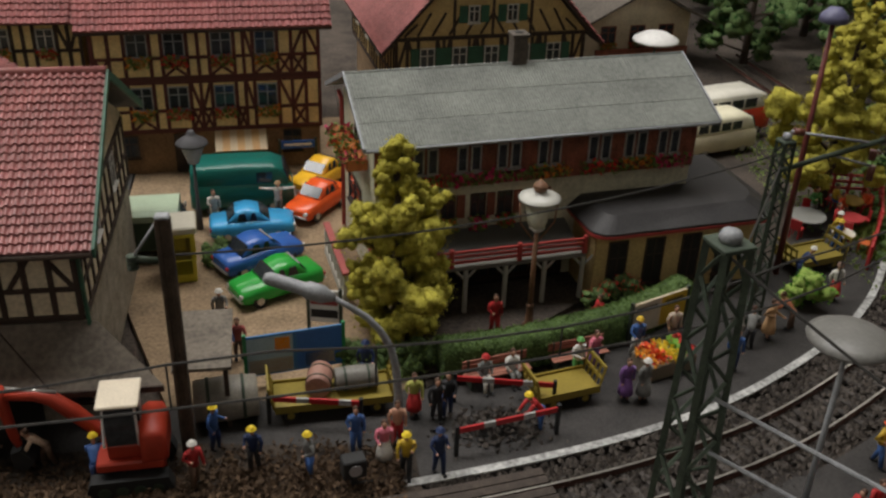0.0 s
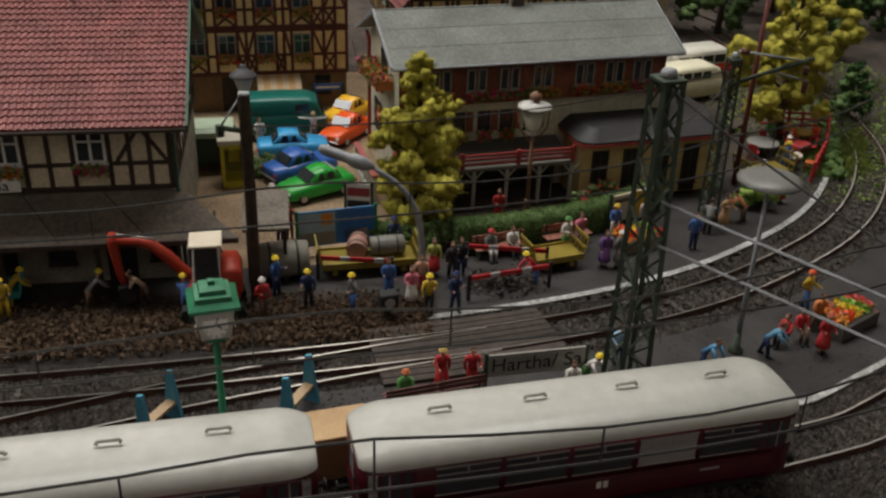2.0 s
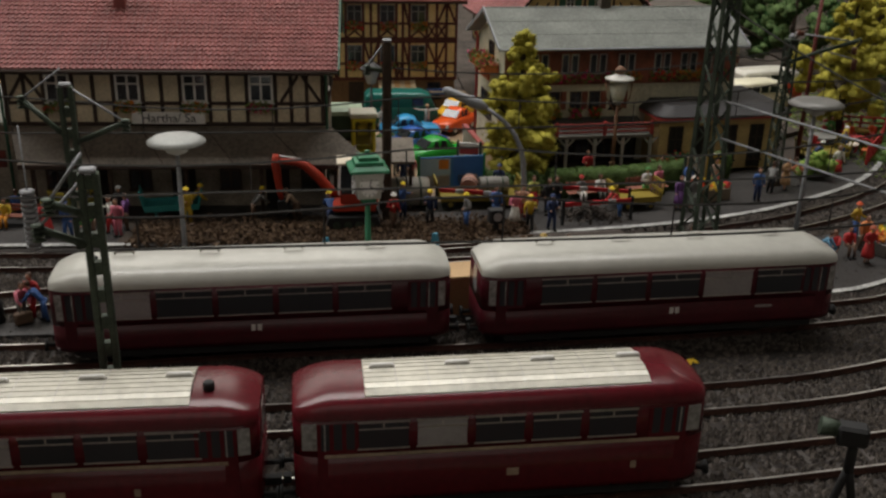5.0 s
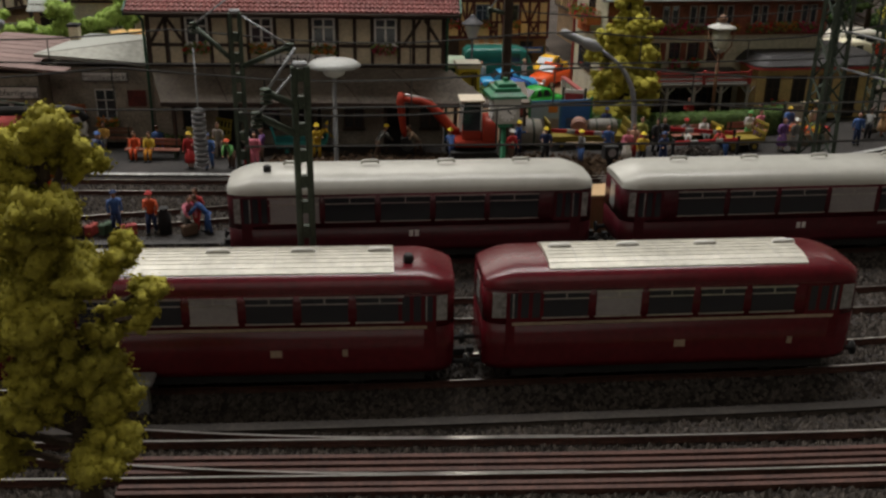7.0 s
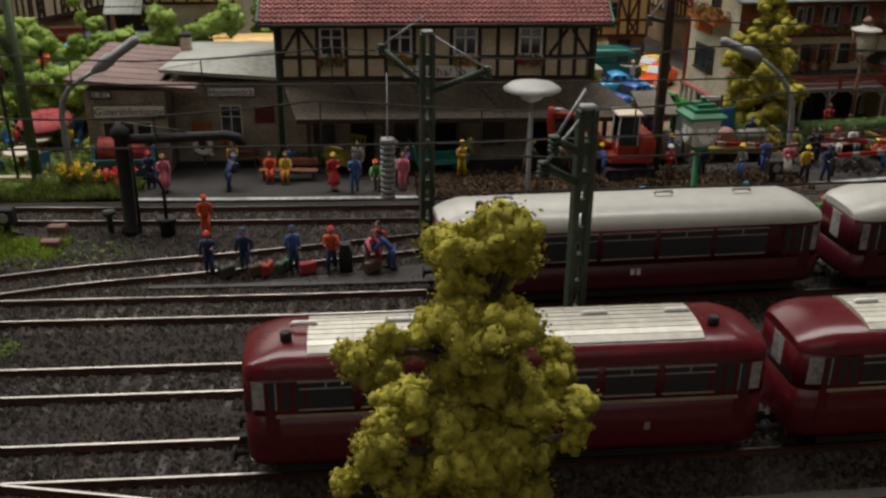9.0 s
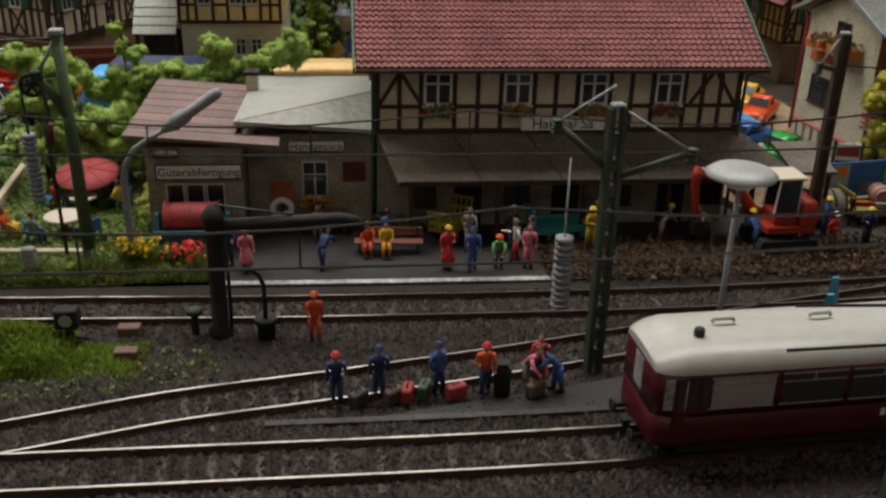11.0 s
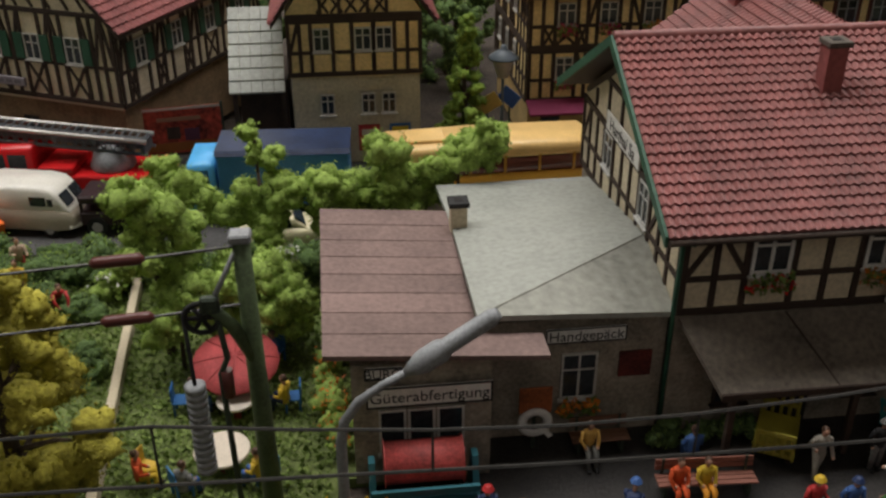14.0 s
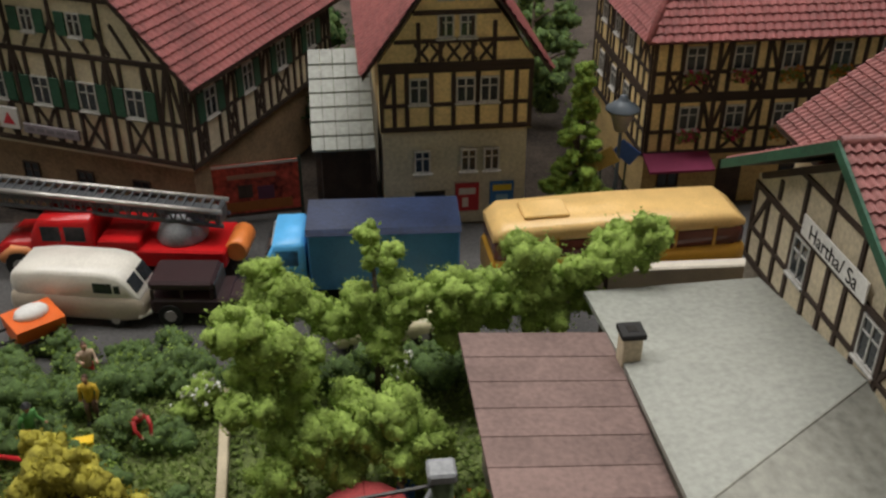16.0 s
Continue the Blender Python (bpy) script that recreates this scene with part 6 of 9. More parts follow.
def shell(profile, w, tuck=0.1, k=5):
    """A body from its side outline (x, z_low, z_high), rounded across."""
    b = Build()
    rings = []
    for x, z0, z1, f in profile:
        h = w / 2 * f
        m = min(0.14, (z1 - z0) * 0.3)
        rings.append([(x, -h * 0.96, z0), (x, -h, z0 + m), (x, -h, z1 - m * 1.2), (x, -h + m * 0.8, z1), (x, h - m * 0.8, z1), (x, h, z1 - m * 1.2), (x, h, z0 + m), (x, h * 0.96, z0)])
    return b.ring_loft(rings, 0, True)


def car(label, x, y, rz, col, L=3.9, W=1.6, group="parked cars"):
    c = thing("car", label, "car", x, y, 0.0, rz, group)
    m = paint(col, 0.25)
    a = L / 2
    part("body", shell([(-a, 0.35, 0.78, 0.8), (-a + 0.12, 0.3, 0.88, 0.95), (-a + 0.9, 0.28, 0.92, 1), (0, 0.28, 0.94, 1), (a - 1.0, 0.28, 0.9, 1), (a - 0.15, 0.3, 0.8, 0.95), (a, 0.35, 0.7, 0.82)], W), m, c)
    part("cabin", shell([(-a + 0.75, 0.88, 0.93, 0.86), (-a + 1.1, 0.88, 1.36, 0.8), (-a + 1.5, 0.88, 1.46, 0.78), (a - 1.85, 0.88, 1.44, 0.78), (a - 1.5, 0.88, 1.32, 0.8), (a - 1.05, 0.88, 0.93, 0.86)], W), m, c)
    for s in (-1, 1):
        for x0, x1 in ((-a + 1.15, -0.28 + 0.05), (-0.12, a - 1.6)):
            part("side_window", Build().prism([(x0, 0.97), (x1, 0.97), (x1 - 0.06, 1.33), (x0 + 0.1, 1.33)], "y", s * W * 0.408 - 0.02, s * W * 0.408 + 0.02), M_pane, c)
    part("windscreen", Build().prism([(a - 1.48, 1.33), (a - 1.12, 0.97), (a - 1.06, 0.98), (a - 1.42, 1.35)], "y", -W * 0.36, W * 0.36), M_pane, c)
    part("rear_window", Build().prism([(-a + 1.07, 1.34), (-a + 0.8, 0.97), (-a + 0.73, 0.98), (-a + 1.0, 1.36)], "y", -W * 0.36, W * 0.36), M_pane, c)
    for s in (-1, 1):
        part("headlight", Build().tube([(a - 0.1, s * 0.55, 0.62), (a + 0.02, s * 0.55, 0.62)], 0.1, 8), M_white, c)
        part("tail_light", Build().box(-a - 0.02, -a + 0.06, s * 0.6 - 0.08, s * 0.6 + 0.08, 0.58, 0.7), paint((0.4, 0.02, 0.02)), c)
    for e in (-1, 1):
        part("bumper", Build().box(e * a - 0.05, e * a + 0.05, -W * 0.44, W * 0.44, 0.38, 0.47, bevel=0.02), M_alu, c)
    wheel_set(c, (-a + 0.72, a - 0.75), W, 0.3)
    return c


def van(name, label, category, x, y, rz, col, roof, L=5.0, W=1.9, H=2.2, nose=0.7, windows=True, rear_h=None):
    v = thing(name, label, category, x, y, 0.0, rz, "parked vehicles")
    a = L / 2
    m, mr = paint(col, 0.3), paint(roof, 0.3)
    part("body", shell([(-a, 0.4, H * 0.6, 0.9), (-a + 0.15, 0.35, H * 0.66, 1), (0, 0.33, H * 0.66, 1), (a - nose, 0.33, H * 0.66, 1), (a - 0.15, 0.35, H * 0.6, 0.97), (a, 0.42, H * 0.5, 0.85)], W), m, v)
    part("upper_body", shell([(-a + 0.05, H * 0.5, H * 0.9, 0.9), (-a + 0.3, H * 0.5, H, 0.93), (0, H * 0.5, H * 1.01, 0.94), (a - nose - 0.3, H * 0.5, H, 0.93), (a - nose * 0.7, H * 0.5, H * 0.92, 0.9), (a - 0.2, H * 0.5, H * 0.6, 0.88)], W), mr, v)
    if windows:
        k = 4
        for s in (-1, 1):
            for i in range(k):
                x0 = -a + 0.4 + i * (L - nose - 0.8) / k
                part("side_window", Build().box(x0, x0 + (L - nose - 0.8) / k - 0.14, s * W * 0.47 - 0.02, s * W * 0.47 + 0.02, H * 0.68, H * 0.88), M_pane, v)
    else:
        for s in (-1, 1):
            part("side_window", Build().box(a - nose - 0.95, a - nose - 0.25, s * W * 0.47 - 0.02, s * W * 0.47 + 0.02, H * 0.66, H * 0.88), M_pane, v)
    part("windscreen", Build().prism([(a - nose * 0.7 + 0.03, H * 0.9), (a - 0.17, H * 0.62), (a - 0.1, H * 0.62), (a - nose * 0.7 + 0.1, H * 0.91)], "y", -W * 0.4, W * 0.4), M_pane, v)
    for s in (-1, 1):
        part("headlight", Build().tube([(a - 0.12, s * 0.62, 0.72), (a + 0.02, s * 0.62, 0.72)], 0.12, 8), M_white, v)
    part("bumper", Build().box(a - 0.03, a + 0.09, -W * 0.45, W * 0.45, 0.4, 0.52, bevel=0.02), M_alu, v)
    wheel_set(v, (-a + 0.95, a - 0.95), W, 0.34)
    return v


def minibus(x, y, rz):
    v = thing("minibus", "cream minibus with a rounded nose and white roof", "minibus", x, y, 0, rz, "parked vehicles")
    low, up = paint((0.5, 0.43, 0.34), 0.3), paint((0.7, 0.67, 0.6), 0.28)
    part("body", shell([(-2.3, 0.5, 1.05, 0.86), (-2.15, 0.36, 1.22, 0.97), (-1.0, 0.32, 1.25, 1), (1.6, 0.32, 1.25, 1), (2.1, 0.36, 1.2, 0.93), (2.33, 0.45, 1.0, 0.78), (2.4, 0.55, 0.85, 0.6)], 1.9), low, v, "beige lower body")
    part("upper_body", shell([(-2.2, 1.0, 1.75, 0.8), (-2.0, 1.0, 2.0, 0.9), (-1.0, 1.0, 2.12, 0.94), (1.0, 1.0, 2.12, 0.94), (1.55, 1.0, 2.02, 0.92), (1.85, 1.0, 1.75, 0.88), (2.12, 1.0, 1.3, 0.84), (2.25, 1.0, 1.12, 0.75)], 1.9), up, v, "white roof and window posts")
    for s in (-1, 1):
        part("side_window", Build().box(0.75, 1.4, s * 0.885 - 0.02, s * 0.885 + 0.02, 1.36, 1.74), M_pane, v)
        part("quarter_light", Build().box(1.46, 1.66, s * 0.87 - 0.02, s * 0.87 + 0.02, 1.36, 1.66), M_pane, v)
        part("windscreen", Build().prism([(1.86, 1.78), (2.13, 1.33), (2.17, 1.33), (1.9, 1.8)], "y", s * 0.38 - 0.3, s * 0.38 + 0.3), M_pane, v)
        part("headlight", Build().tube([(2.1, s * 0.6, 0.85), (2.33, s * 0.6, 0.85)], 0.13, 10), M_white, v)
    part("bumper", Build().tube([(2.15, -0.85, 0.45), (2.42, -0.5, 0.45), (2.42, 0.5, 0.45), (2.15, 0.85, 0.45)], 0.08, 8), up, v)
    wheel_set(v, (-1.4, 1.35), 1.85, 0.33)


def box_truck(x, y, rz):
    t = thing("box_truck", "blue lorry with a dark blue box and light blue cab", "lorry", x, y, 0, rz, "parked vehicles")
    blue, dark = paint((0.1, 0.42, 0.78), 0.35), mat("dark_tarpaulin", (0.016, 0.028, 0.07), 0.5, 0, 0.9, 0.3, 0.25)
    part("box", Build().box(-3.4, 1.75, -1.2, 1.2, 0.75, 2.95, bevel=0.06), paint((0.05, 0.2, 0.42), 0.4), t, "blue load box")
    part("box_roof", Build().prism([(-1.27, 2.95), (1.27, 2.95), (1.1, 3.12), (-1.1, 3.12)], "x", -3.45, 1.8), dark, t, "dark blue tarpaulin roof")
    part("cab", shell([(1.85, 0.6, 2.5, 0.95), (2.0, 0.55, 2.62, 1), (2.9, 0.55, 2.6, 1), (3.25, 0.55, 1.9, 0.98), (3.4, 0.6, 1.4, 0.9)], 2.3), blue, t, "light blue cab")
    part("windscreen", Build().prism([(2.95, 2.45), (3.24, 1.85), (3.3, 1.86), (3.02, 2.46)], "y", -0.9, 0.9), M_pane, t)
    for s in (-1, 1):
        part("side_window", Build().box(2.1, 2.85, s * 1.13 - 0.02, s * 1.13 + 0.02, 1.75, 2.35), M_pane, t)
    part("chassis", Build().box(-3.3, 3.2, -0.6, 0.6, 0.45, 0.72), M_black, t)
    wheel_set(t, (-2.3, 2.5), 2.3, 0.48)


def canvas_lorry(x, y, rz):
    t = thing("lorry", "olive green covered lorry with a pale green roof", "lorry", x, y, 0, rz, "parked vehicles")
    body, pale = paint((0.03, 0.06, 0.035), 0.5), paint((0.34, 0.42, 0.3), 0.45)
    part("load_box", Build().box(-3.0, 0.55, -0.95, 0.95, 0.6, 1.95, bevel=0.05), body, t, "dark green load box")
    part("box_roof", Build().prism([(-1.02, 1.95), (1.02, 1.95), (1.0, 2.2), (0.75, 2.36), (-0.75, 2.36), (-1.0, 2.2)], "x", -3.05, 1.0), pale, t, "pale green roof")
    part("cab", shell([(0.6, 0.5, 1.95, 1.0), (0.95, 0.5, 1.95, 1.0), (1.2, 0.5, 1.35, 1.0), (1.38, 0.5, 1.2, 0.92), (1.42, 0.55, 0.9, 0.85)], 1.88), body, t, "dark green cab")
    part("windscreen", Build().prism([(1.0, 1.9), (1.2, 1.4), (1.26, 1.42), (1.06, 1.92)], "y", -0.8, 0.8), M_pane, t)
    for s in (-1, 1):
        part("side_window", Build().box(0.65, 1.0, s * 0.945 - 0.02, s * 0.945 + 0.02, 1.4, 1.85), M_pane, t)
        part("mirror", Build().tube([(1.1, s * 0.9, 1.75), (1.15, s * 1.2, 1.75), (1.15, s * 1.2, 1.5)], 0.04, 6), M_alu, t, "white wing mirror")
    part("chassis", Build().box(-2.9, 1.3, -0.5, 0.5, 0.36, 0.6), M_black, t)
    wheel_set(t, (-2.1, 0.75), 1.85, 0.36)


def bus(x, y, rz):
    b = thing("bus", "ochre yellow coach with a pale orange roof, highlight painted in", "bus", x, y, 0, rz, "parked vehicles")
    # pale orange roof colour, lightened further to paint in the highlight on top
    m, mr = paint((0.5, 0.26, 0.03), 0.35), paint((0.74, 0.49, 0.19), 0.3)
    a = 4.6
    part("body", shell([(-a, 0.5, 1.6, 0.88), (-a + 0.3, 0.42, 1.75, 1), (0, 0.4, 1.78, 1), (a - 0.4, 0.42, 1.75, 1), (a, 0.5, 1.6, 0.86)], 2.4), m, b)
    part("window_band", shell([(-a + 0.1, 1.7, 2.4, 0.86), (-a + 0.35, 1.7, 2.5, 0.96), (a - 0.5, 1.7, 2.5, 0.96), (a - 0.12, 1.7, 2.35, 0.84)], 2.4), paint((0.1, 0.03, 0.02), 0.15), b, "dark brown window band")
    part("roof", shell([(-a + 0.05, 2.35, 2.65, 0.8), (-a + 0.5, 2.4, 2.95, 0.96), (0, 2.4, 3.02, 0.98), (a - 0.6, 2.4, 2.95, 0.96), (a - 0.08, 2.35, 2.6, 0.8)], 2.4), mr, b, "pale orange roof lightened for its highlight")
    part("roof_hatch", Build().box(-3.4, -1.8, -0.6, 0.6, 2.98, 3.12, bevel=0.04), mr, b)
    for s in (-1, 1):
        for i in range(6):
            xx = -a + 0.85 + i * 1.42
            part("window_post", Build().box(xx - 0.05, xx + 0.05, s * 1.15 - 0.03, s * 1.15 + 0.03, 1.72, 2.5), m, b)
    wheel_set(b, (-2.8, 2.6), 2.4, 0.46)


def fire_engine(x, y, rz):
    f = thing("fire_engine", "red fire engine with a grey turntable ladder", "fire engine", x, y, 0, rz, "parked vehicles")
    red = paint((0.5, 0.012, 0.014), 0.25)
    part("cab", shell([(-1.0, 0.6, 2.45, 0.95), (-0.85, 0.55, 2.55, 1), (0.9, 0.55, 2.5, 1), (1.25, 0.55, 1.9, 1), (1.35, 0.55, 1.5, 0.97)], 2.3), red, f)
    part("hood", shell([(1.2, 0.6, 1.5, 0.9), (2.4, 0.6, 1.42, 0.84), (2.75, 0.65, 1.2, 0.78)], 2.2), red, f)
    part("platform", Build().box(-5.7, -1.0, -1.15, 1.15, 0.65, 1.35, bevel=0.08), red, f, "red flat body")
    part("locker", Build().box(-2.6, -1.1, -1.12, 1.12, 1.35, 1.7, bevel=0.06), red, f)
    part("turntable", Build().lathe([(0.9, 1.35), (0.95, 1.45), (0.75, 2.0), (0.4, 2.4)], 14, 0, (-3.9, 0, 0)), M_grey, f, "dark grey turntable")
    M_lad = mat("ladder_metal", (0.14, 0.15, 0.16), 0.4, 0.5, 1.5, 0.25, 0.1)
    lad = part("ladder", Build().box(-5.5, -5.4, -0.55, 0.55, 2.0, 2.6, bevel=0.03), M_lad, f, "long dark grey extension ladder")
    for s in (-0.5, 0.5):
        for dz, r in ((0.0, 0.08), (0.55, 0.1)):
            part("ladder_rail", Build().tube([(-5.6, s, 2.05 + dz), (4.2, s, 2.95 + dz)], r, 6), M_alu if dz else M_lad, lad)
        b = Build()
        for i in range(24):
            xx = -5.4 + i * 0.4
            z = 2.05 + (xx + 5.6) * 0.092
            b.tube([(xx, s, z), (xx + 0.2, s, z + 0.55), (xx + 0.4, s, z + 0.03)], 0.05, 4)
        tagged(part("ladder_lacing", b, M_lad, lad), kind="stuff")
    part("inner_ladder", Build().prism([(-5.3, 2.2), (4.4, 3.1), (4.4, 3.4), (-5.3, 2.5)], "y", -0.3, 0.3), M_lad, lad)
    part("hose_reel", Build().tube([(-6.0, -0.75, 1.15), (-6.0, -0.7, 1.15), (-6.0, 0.7, 1.15), (-6.0, 0.75, 1.15)], [0.36, 0.42, 0.42, 0.36], 14), paint((0.75, 0.22, 0.05), 0.35), f, "orange hose reel")
    b = Build()
    for i in range(30):
        xx = -5.4 + i * 0.32
        z = 2.6 + (xx + 5.6) * 0.092
        b.box(xx - 0.03, xx + 0.03, -0.5, 0.5, z, z + 0.06)
    part("rung", b, M_lad, lad)
    tagged(lad.children[-1], kind="stuff")
    for s in (-1, 1):
        for x0, x1 in ((-0.75, 0.0), (0.15, 0.85)):
            part("side_window", Build().box(x0, x1, s * 1.14 - 0.02, s * 1.14 + 0.02, 1.65, 2.25), M_pane, f)
        part("fender", Build().tube([(1.1, s * 0.85, 0.75), (1.6, s * 0.9, 1.12), (2.1, s * 0.9, 1.12), (2.6, s * 0.85, 0.7)], 0.22, 8), paint((0.75, 0.3, 0.12), 0.35), f)
    part("windscreen", Build().prism([(0.95, 2.35), (1.24, 1.85), (1.31, 1.86), (1.02, 2.37)], "y", -0.9, 0.9), M_pane, f)
    wheel_set(f, (-3.6, 1.9), 2.3, 0.55)


def offroad(x, y, rz):
    j = thing("off_road_car", "dark brown open off-road car", "car", x, y, 0, rz, "parked vehicles")
    m = paint((0.035, 0.018, 0.02), 0.4)
    part("body", Build().box(-1.7, 1.0, -0.8, 0.8, 0.45, 1.05, bevel=0.08), m, j)
    part("hood", Build().box(0.9, 1.95, -0.62, 0.62, 0.5, 1.05, bevel=0.1), m, j)
    part("soft_top", Build().box(-1.7, 0.5, -0.78, 0.78, 1.35, 1.72, bevel=0.1), m, j, "dark folding top")
    for s in (-1, 1):
        for xx in (-1.6, -0.6, 0.4):
            part("roof_post", Build().box(xx - 0.05, xx + 0.05, s * 0.72 - 0.04, s * 0.72 + 0.04, 1.0, 1.4), m, j)
    part("windscreen", Build().box(0.5, 0.56, -0.7, 0.7, 1.05, 1.6), M_pane, j)
    part("grille", Build().box(1.93, 1.99, -0.5, 0.5, 0.55, 0.98), M_black, j)
    wheel_set(j, (-1.05, 1.35), 1.75, 0.42)


def excavator():
    e = thing("excavator", "orange red tracked excavator with a white-roofed cab", "excavator", 0.6, 23.2, 0.33, 182)
    e.scale = (0.92, 0.92, 0.92)
    m = paint((0.36, 0.035, 0.015), 0.45)
    for s in (-1, 1):
        t = part("crawler_track", Build().prism([(-1.3, 0.0), (-1.1, -0.3), (1.1, -0.3), (1.35, 0.0), (1.2, 0.4), (-1.15, 0.42)], "y", s * 0.85 - 0.24, s * 0.85 + 0.24), M_black, e)
        for k in range(4):
            part("road_wheel", Build().tube([(-0.8 + k * 0.54, s * 0.85 - 0.27, 0.0), (-0.8 + k * 0.54, s * 0.85 + 0.27, 0.0)], 0.2, 10), M_steel, t)
    part("turntable", Build().lathe([(0.6, 0.4), (0.6, 0.62)], 14), M_black, e)
    part("chassis", Build().box(-1.1, 1.0, -0.85, 0.85, 0.6, 0.95, bevel=0.06), m, e, "orange red upper frame")
    part("engine_cover", shell([(-1.2, 0.9, 1.7, 0.85), (-1.05, 0.85, 2.0, 0.98), (-0.6, 0.85, 2.05, 1.0), (-0.4, 0.85, 1.9, 1.0)], 1.75), m, e, "rounded orange red engine cover")
    cab = part("cab", Build().box(-0.38, 0.62, -0.6, 0.62, 0.95, 1.45, bevel=0.04), m, e, "orange red cab base")
    for xx, lean in ((-0.34, 0.0), (0.58, 0.12)):
        for yy in (-0.55, 0.57):
            part("cab_post", Build().tube([(xx + lean, yy, 1.4), (xx, yy, 2.95)], 0.05, 4), M_white, cab, "white cab post")
    for yy in (-0.57, 0.59):
        part("cab_pane", Build().box(-0.3, 0.6, yy - 0.01, yy + 0.01, 1.45, 2.9), M_pane, cab)
    part("driver_seat", Build().box(-0.25, 0.1, -0.25, 0.25, 1.42, 2.0, bevel=0.06), M_black, cab)
    part("cab_roof", Build().box(-0.5, 0.78, -0.72, 0.74, 2.93, 3.06, bevel=0.04), paint((0.66, 0.58, 0.45)), cab, "cream cab roof")
    boom = Build()
    boom.tube([(0.6, -0.7, 1.0), (1.05, -0.7, 1.15), (1.7, -0.7, 1.95), (2.3, -0.7, 2.55), (2.75, -0.7, 2.72), (3.75, -0.7, 2.82)], [0.2, 0.26, 0.28, 0.24, 0.2, 0.16], 8)
    part("boom", boom, m, e, "orange red boom")
    part("stick", Build().tube([(3.72, -0.7, 3.12), (3.75, -0.7, 2.7), (3.6, -0.7, 1.2), (3.5, -0.7, 0.75)], [0.15, 0.22, 0.16, 0.12], 8), m, e, "orange red stick")
    part("hydraulic_ram", Build().tube([(2.1, -0.7, 2.75), (3.55, -0.7, 3.05)], 0.06, 6), M_alu, e)
    part("bucket", Build().prism([(3.05, 0.3), (3.35, 0.05), (3.7, 0.2), (3.72, 0.75), (3.4, 0.85)], "y", -1.05, -0.35), M_black, e)


def cart(name, label, x, y, rz, col, L=3.6, W=1.5, load=None):
    c = thing(name, label, "cart", x, y, 0.04, rz)
    m = paint(col, 0.5)
    part("bed", Build().box(-L / 2, L / 2, -W / 2, W / 2, 0.45, 0.58, bevel=0.02), m, c)
    part("side_board", Build().box(-L / 2, L / 2, -W / 2 - 0.04, -W / 2 + 0.02, 0.4, 0.68), m, c)
    part("side_board", Build().box(-L / 2, L / 2, W / 2 - 0.02, W / 2 + 0.04, 0.4, 0.68), m, c)
    for e in (-1, 1):
        for k in range(5):
            y = (-0.5 + k / 4) * (W - 0.1)
            part("rack_stake", Build().tube([(e * L / 2, y, 0.5), (e * (L / 2 + 0.18), y, 1.35)], 0.05, 4), m, c)
        for u in (0.45, 0.95):
            x, z = e * (L / 2 + 0.18 * u), 0.5 + 0.85 * u
            part("rack_board", Build().box(x - 0.035, x + 0.035, -W / 2, W / 2, z - 0.07, z + 0.07, bevel=0.01), m, c)
    wheel_set(c, (-L / 2 + 0.5, L / 2 - 0.5), W, 0.24, m)
    return c


car("light blue saloon car parked on the square", 3.85, 38.3, 4, (0.05, 0.33, 0.62), L=3.6, W=1.5)
car("blue saloon car parked on the square", 4.15, 35.6, 30, (0.035, 0.12, 0.42), L=3.6, W=1.5)
car("bright green saloon car parked on the square", 4.85, 33.3, 207, (0.03, 0.36, 0.05), L=3.6, W=1.5)
car("yellow car parked beside the inn", 7.0, 43.0, 232, (0.75, 0.42, 0.03), L=3.4, W=1.45)
car("orange red car parked beside the inn", 6.75, 40.35, 232, (0.75, 0.1, 0.02), L=3.4, W=1.45)
car("cream beetle-shaped car under the trees", -25.9, 38.6, 8, (0.68, 0.62, 0.4), L=3.7)
van("delivery_van", "dark green delivery van in front of the corner house", "van", 3.4, 41.2, 2, (0.01, 0.11, 0.085), (0.01, 0.12, 0.095), L=4.6, W=1.9, H=2.3, windows=False)
canvas_lorry(0.0, 37.0, 2)
minibus(-36.1, 41.3, -13)
van("red_white_van", "red van with a white roof beyond the inn", "van", 29.8, 48.2, 15, (0.55, 0.05, 0.02), (0.6, 0.58, 0.5), L=5.2, W=2.1, H=2.5)
van("cream_minibus", "cream minibus beside the inn", "minibus", 28.2, 45.6, 15, (0.65, 0.58, 0.4), (0.72, 0.68, 0.5), L=4.4, W=1.9, H=2.2)
box_truck(-26.6, 41.6, 177)
bus(-17.6, 41.4, 2)
fire_engine(-36.9, 44.5, 171)
offroad(-32.0, 40.7, -7)
excavator()
cart("luggage_trailer", "long yellow trailer loaded with barrels", 6.6, 25.9, 3, (0.23, 0.175, 0.025), 3.8, 1.4)
cart("luggage_trailer", "yellow baggage cart beside the benches", 14.3, 25.4, 12, (0.25, 0.185, 0.025), 2.2, 1.2)
cart("luggage_trailer", "yellow baggage cart with slatted ends near the curve", 27.3, 33.1, 14, (0.19, 0.145, 0.022), 2.6, 1.4)
cart("hand_cart", "yellow green hand cart under the canopy", -12.2, 24.8, 60, (0.35, 0.3, 0.04), 1.8, 1.0)
cart("hand_cart", "turquoise hand cart under the canopy", -7.8, 24.6, 10, (0.04, 0.28, 0.28), 2.4, 1.2)


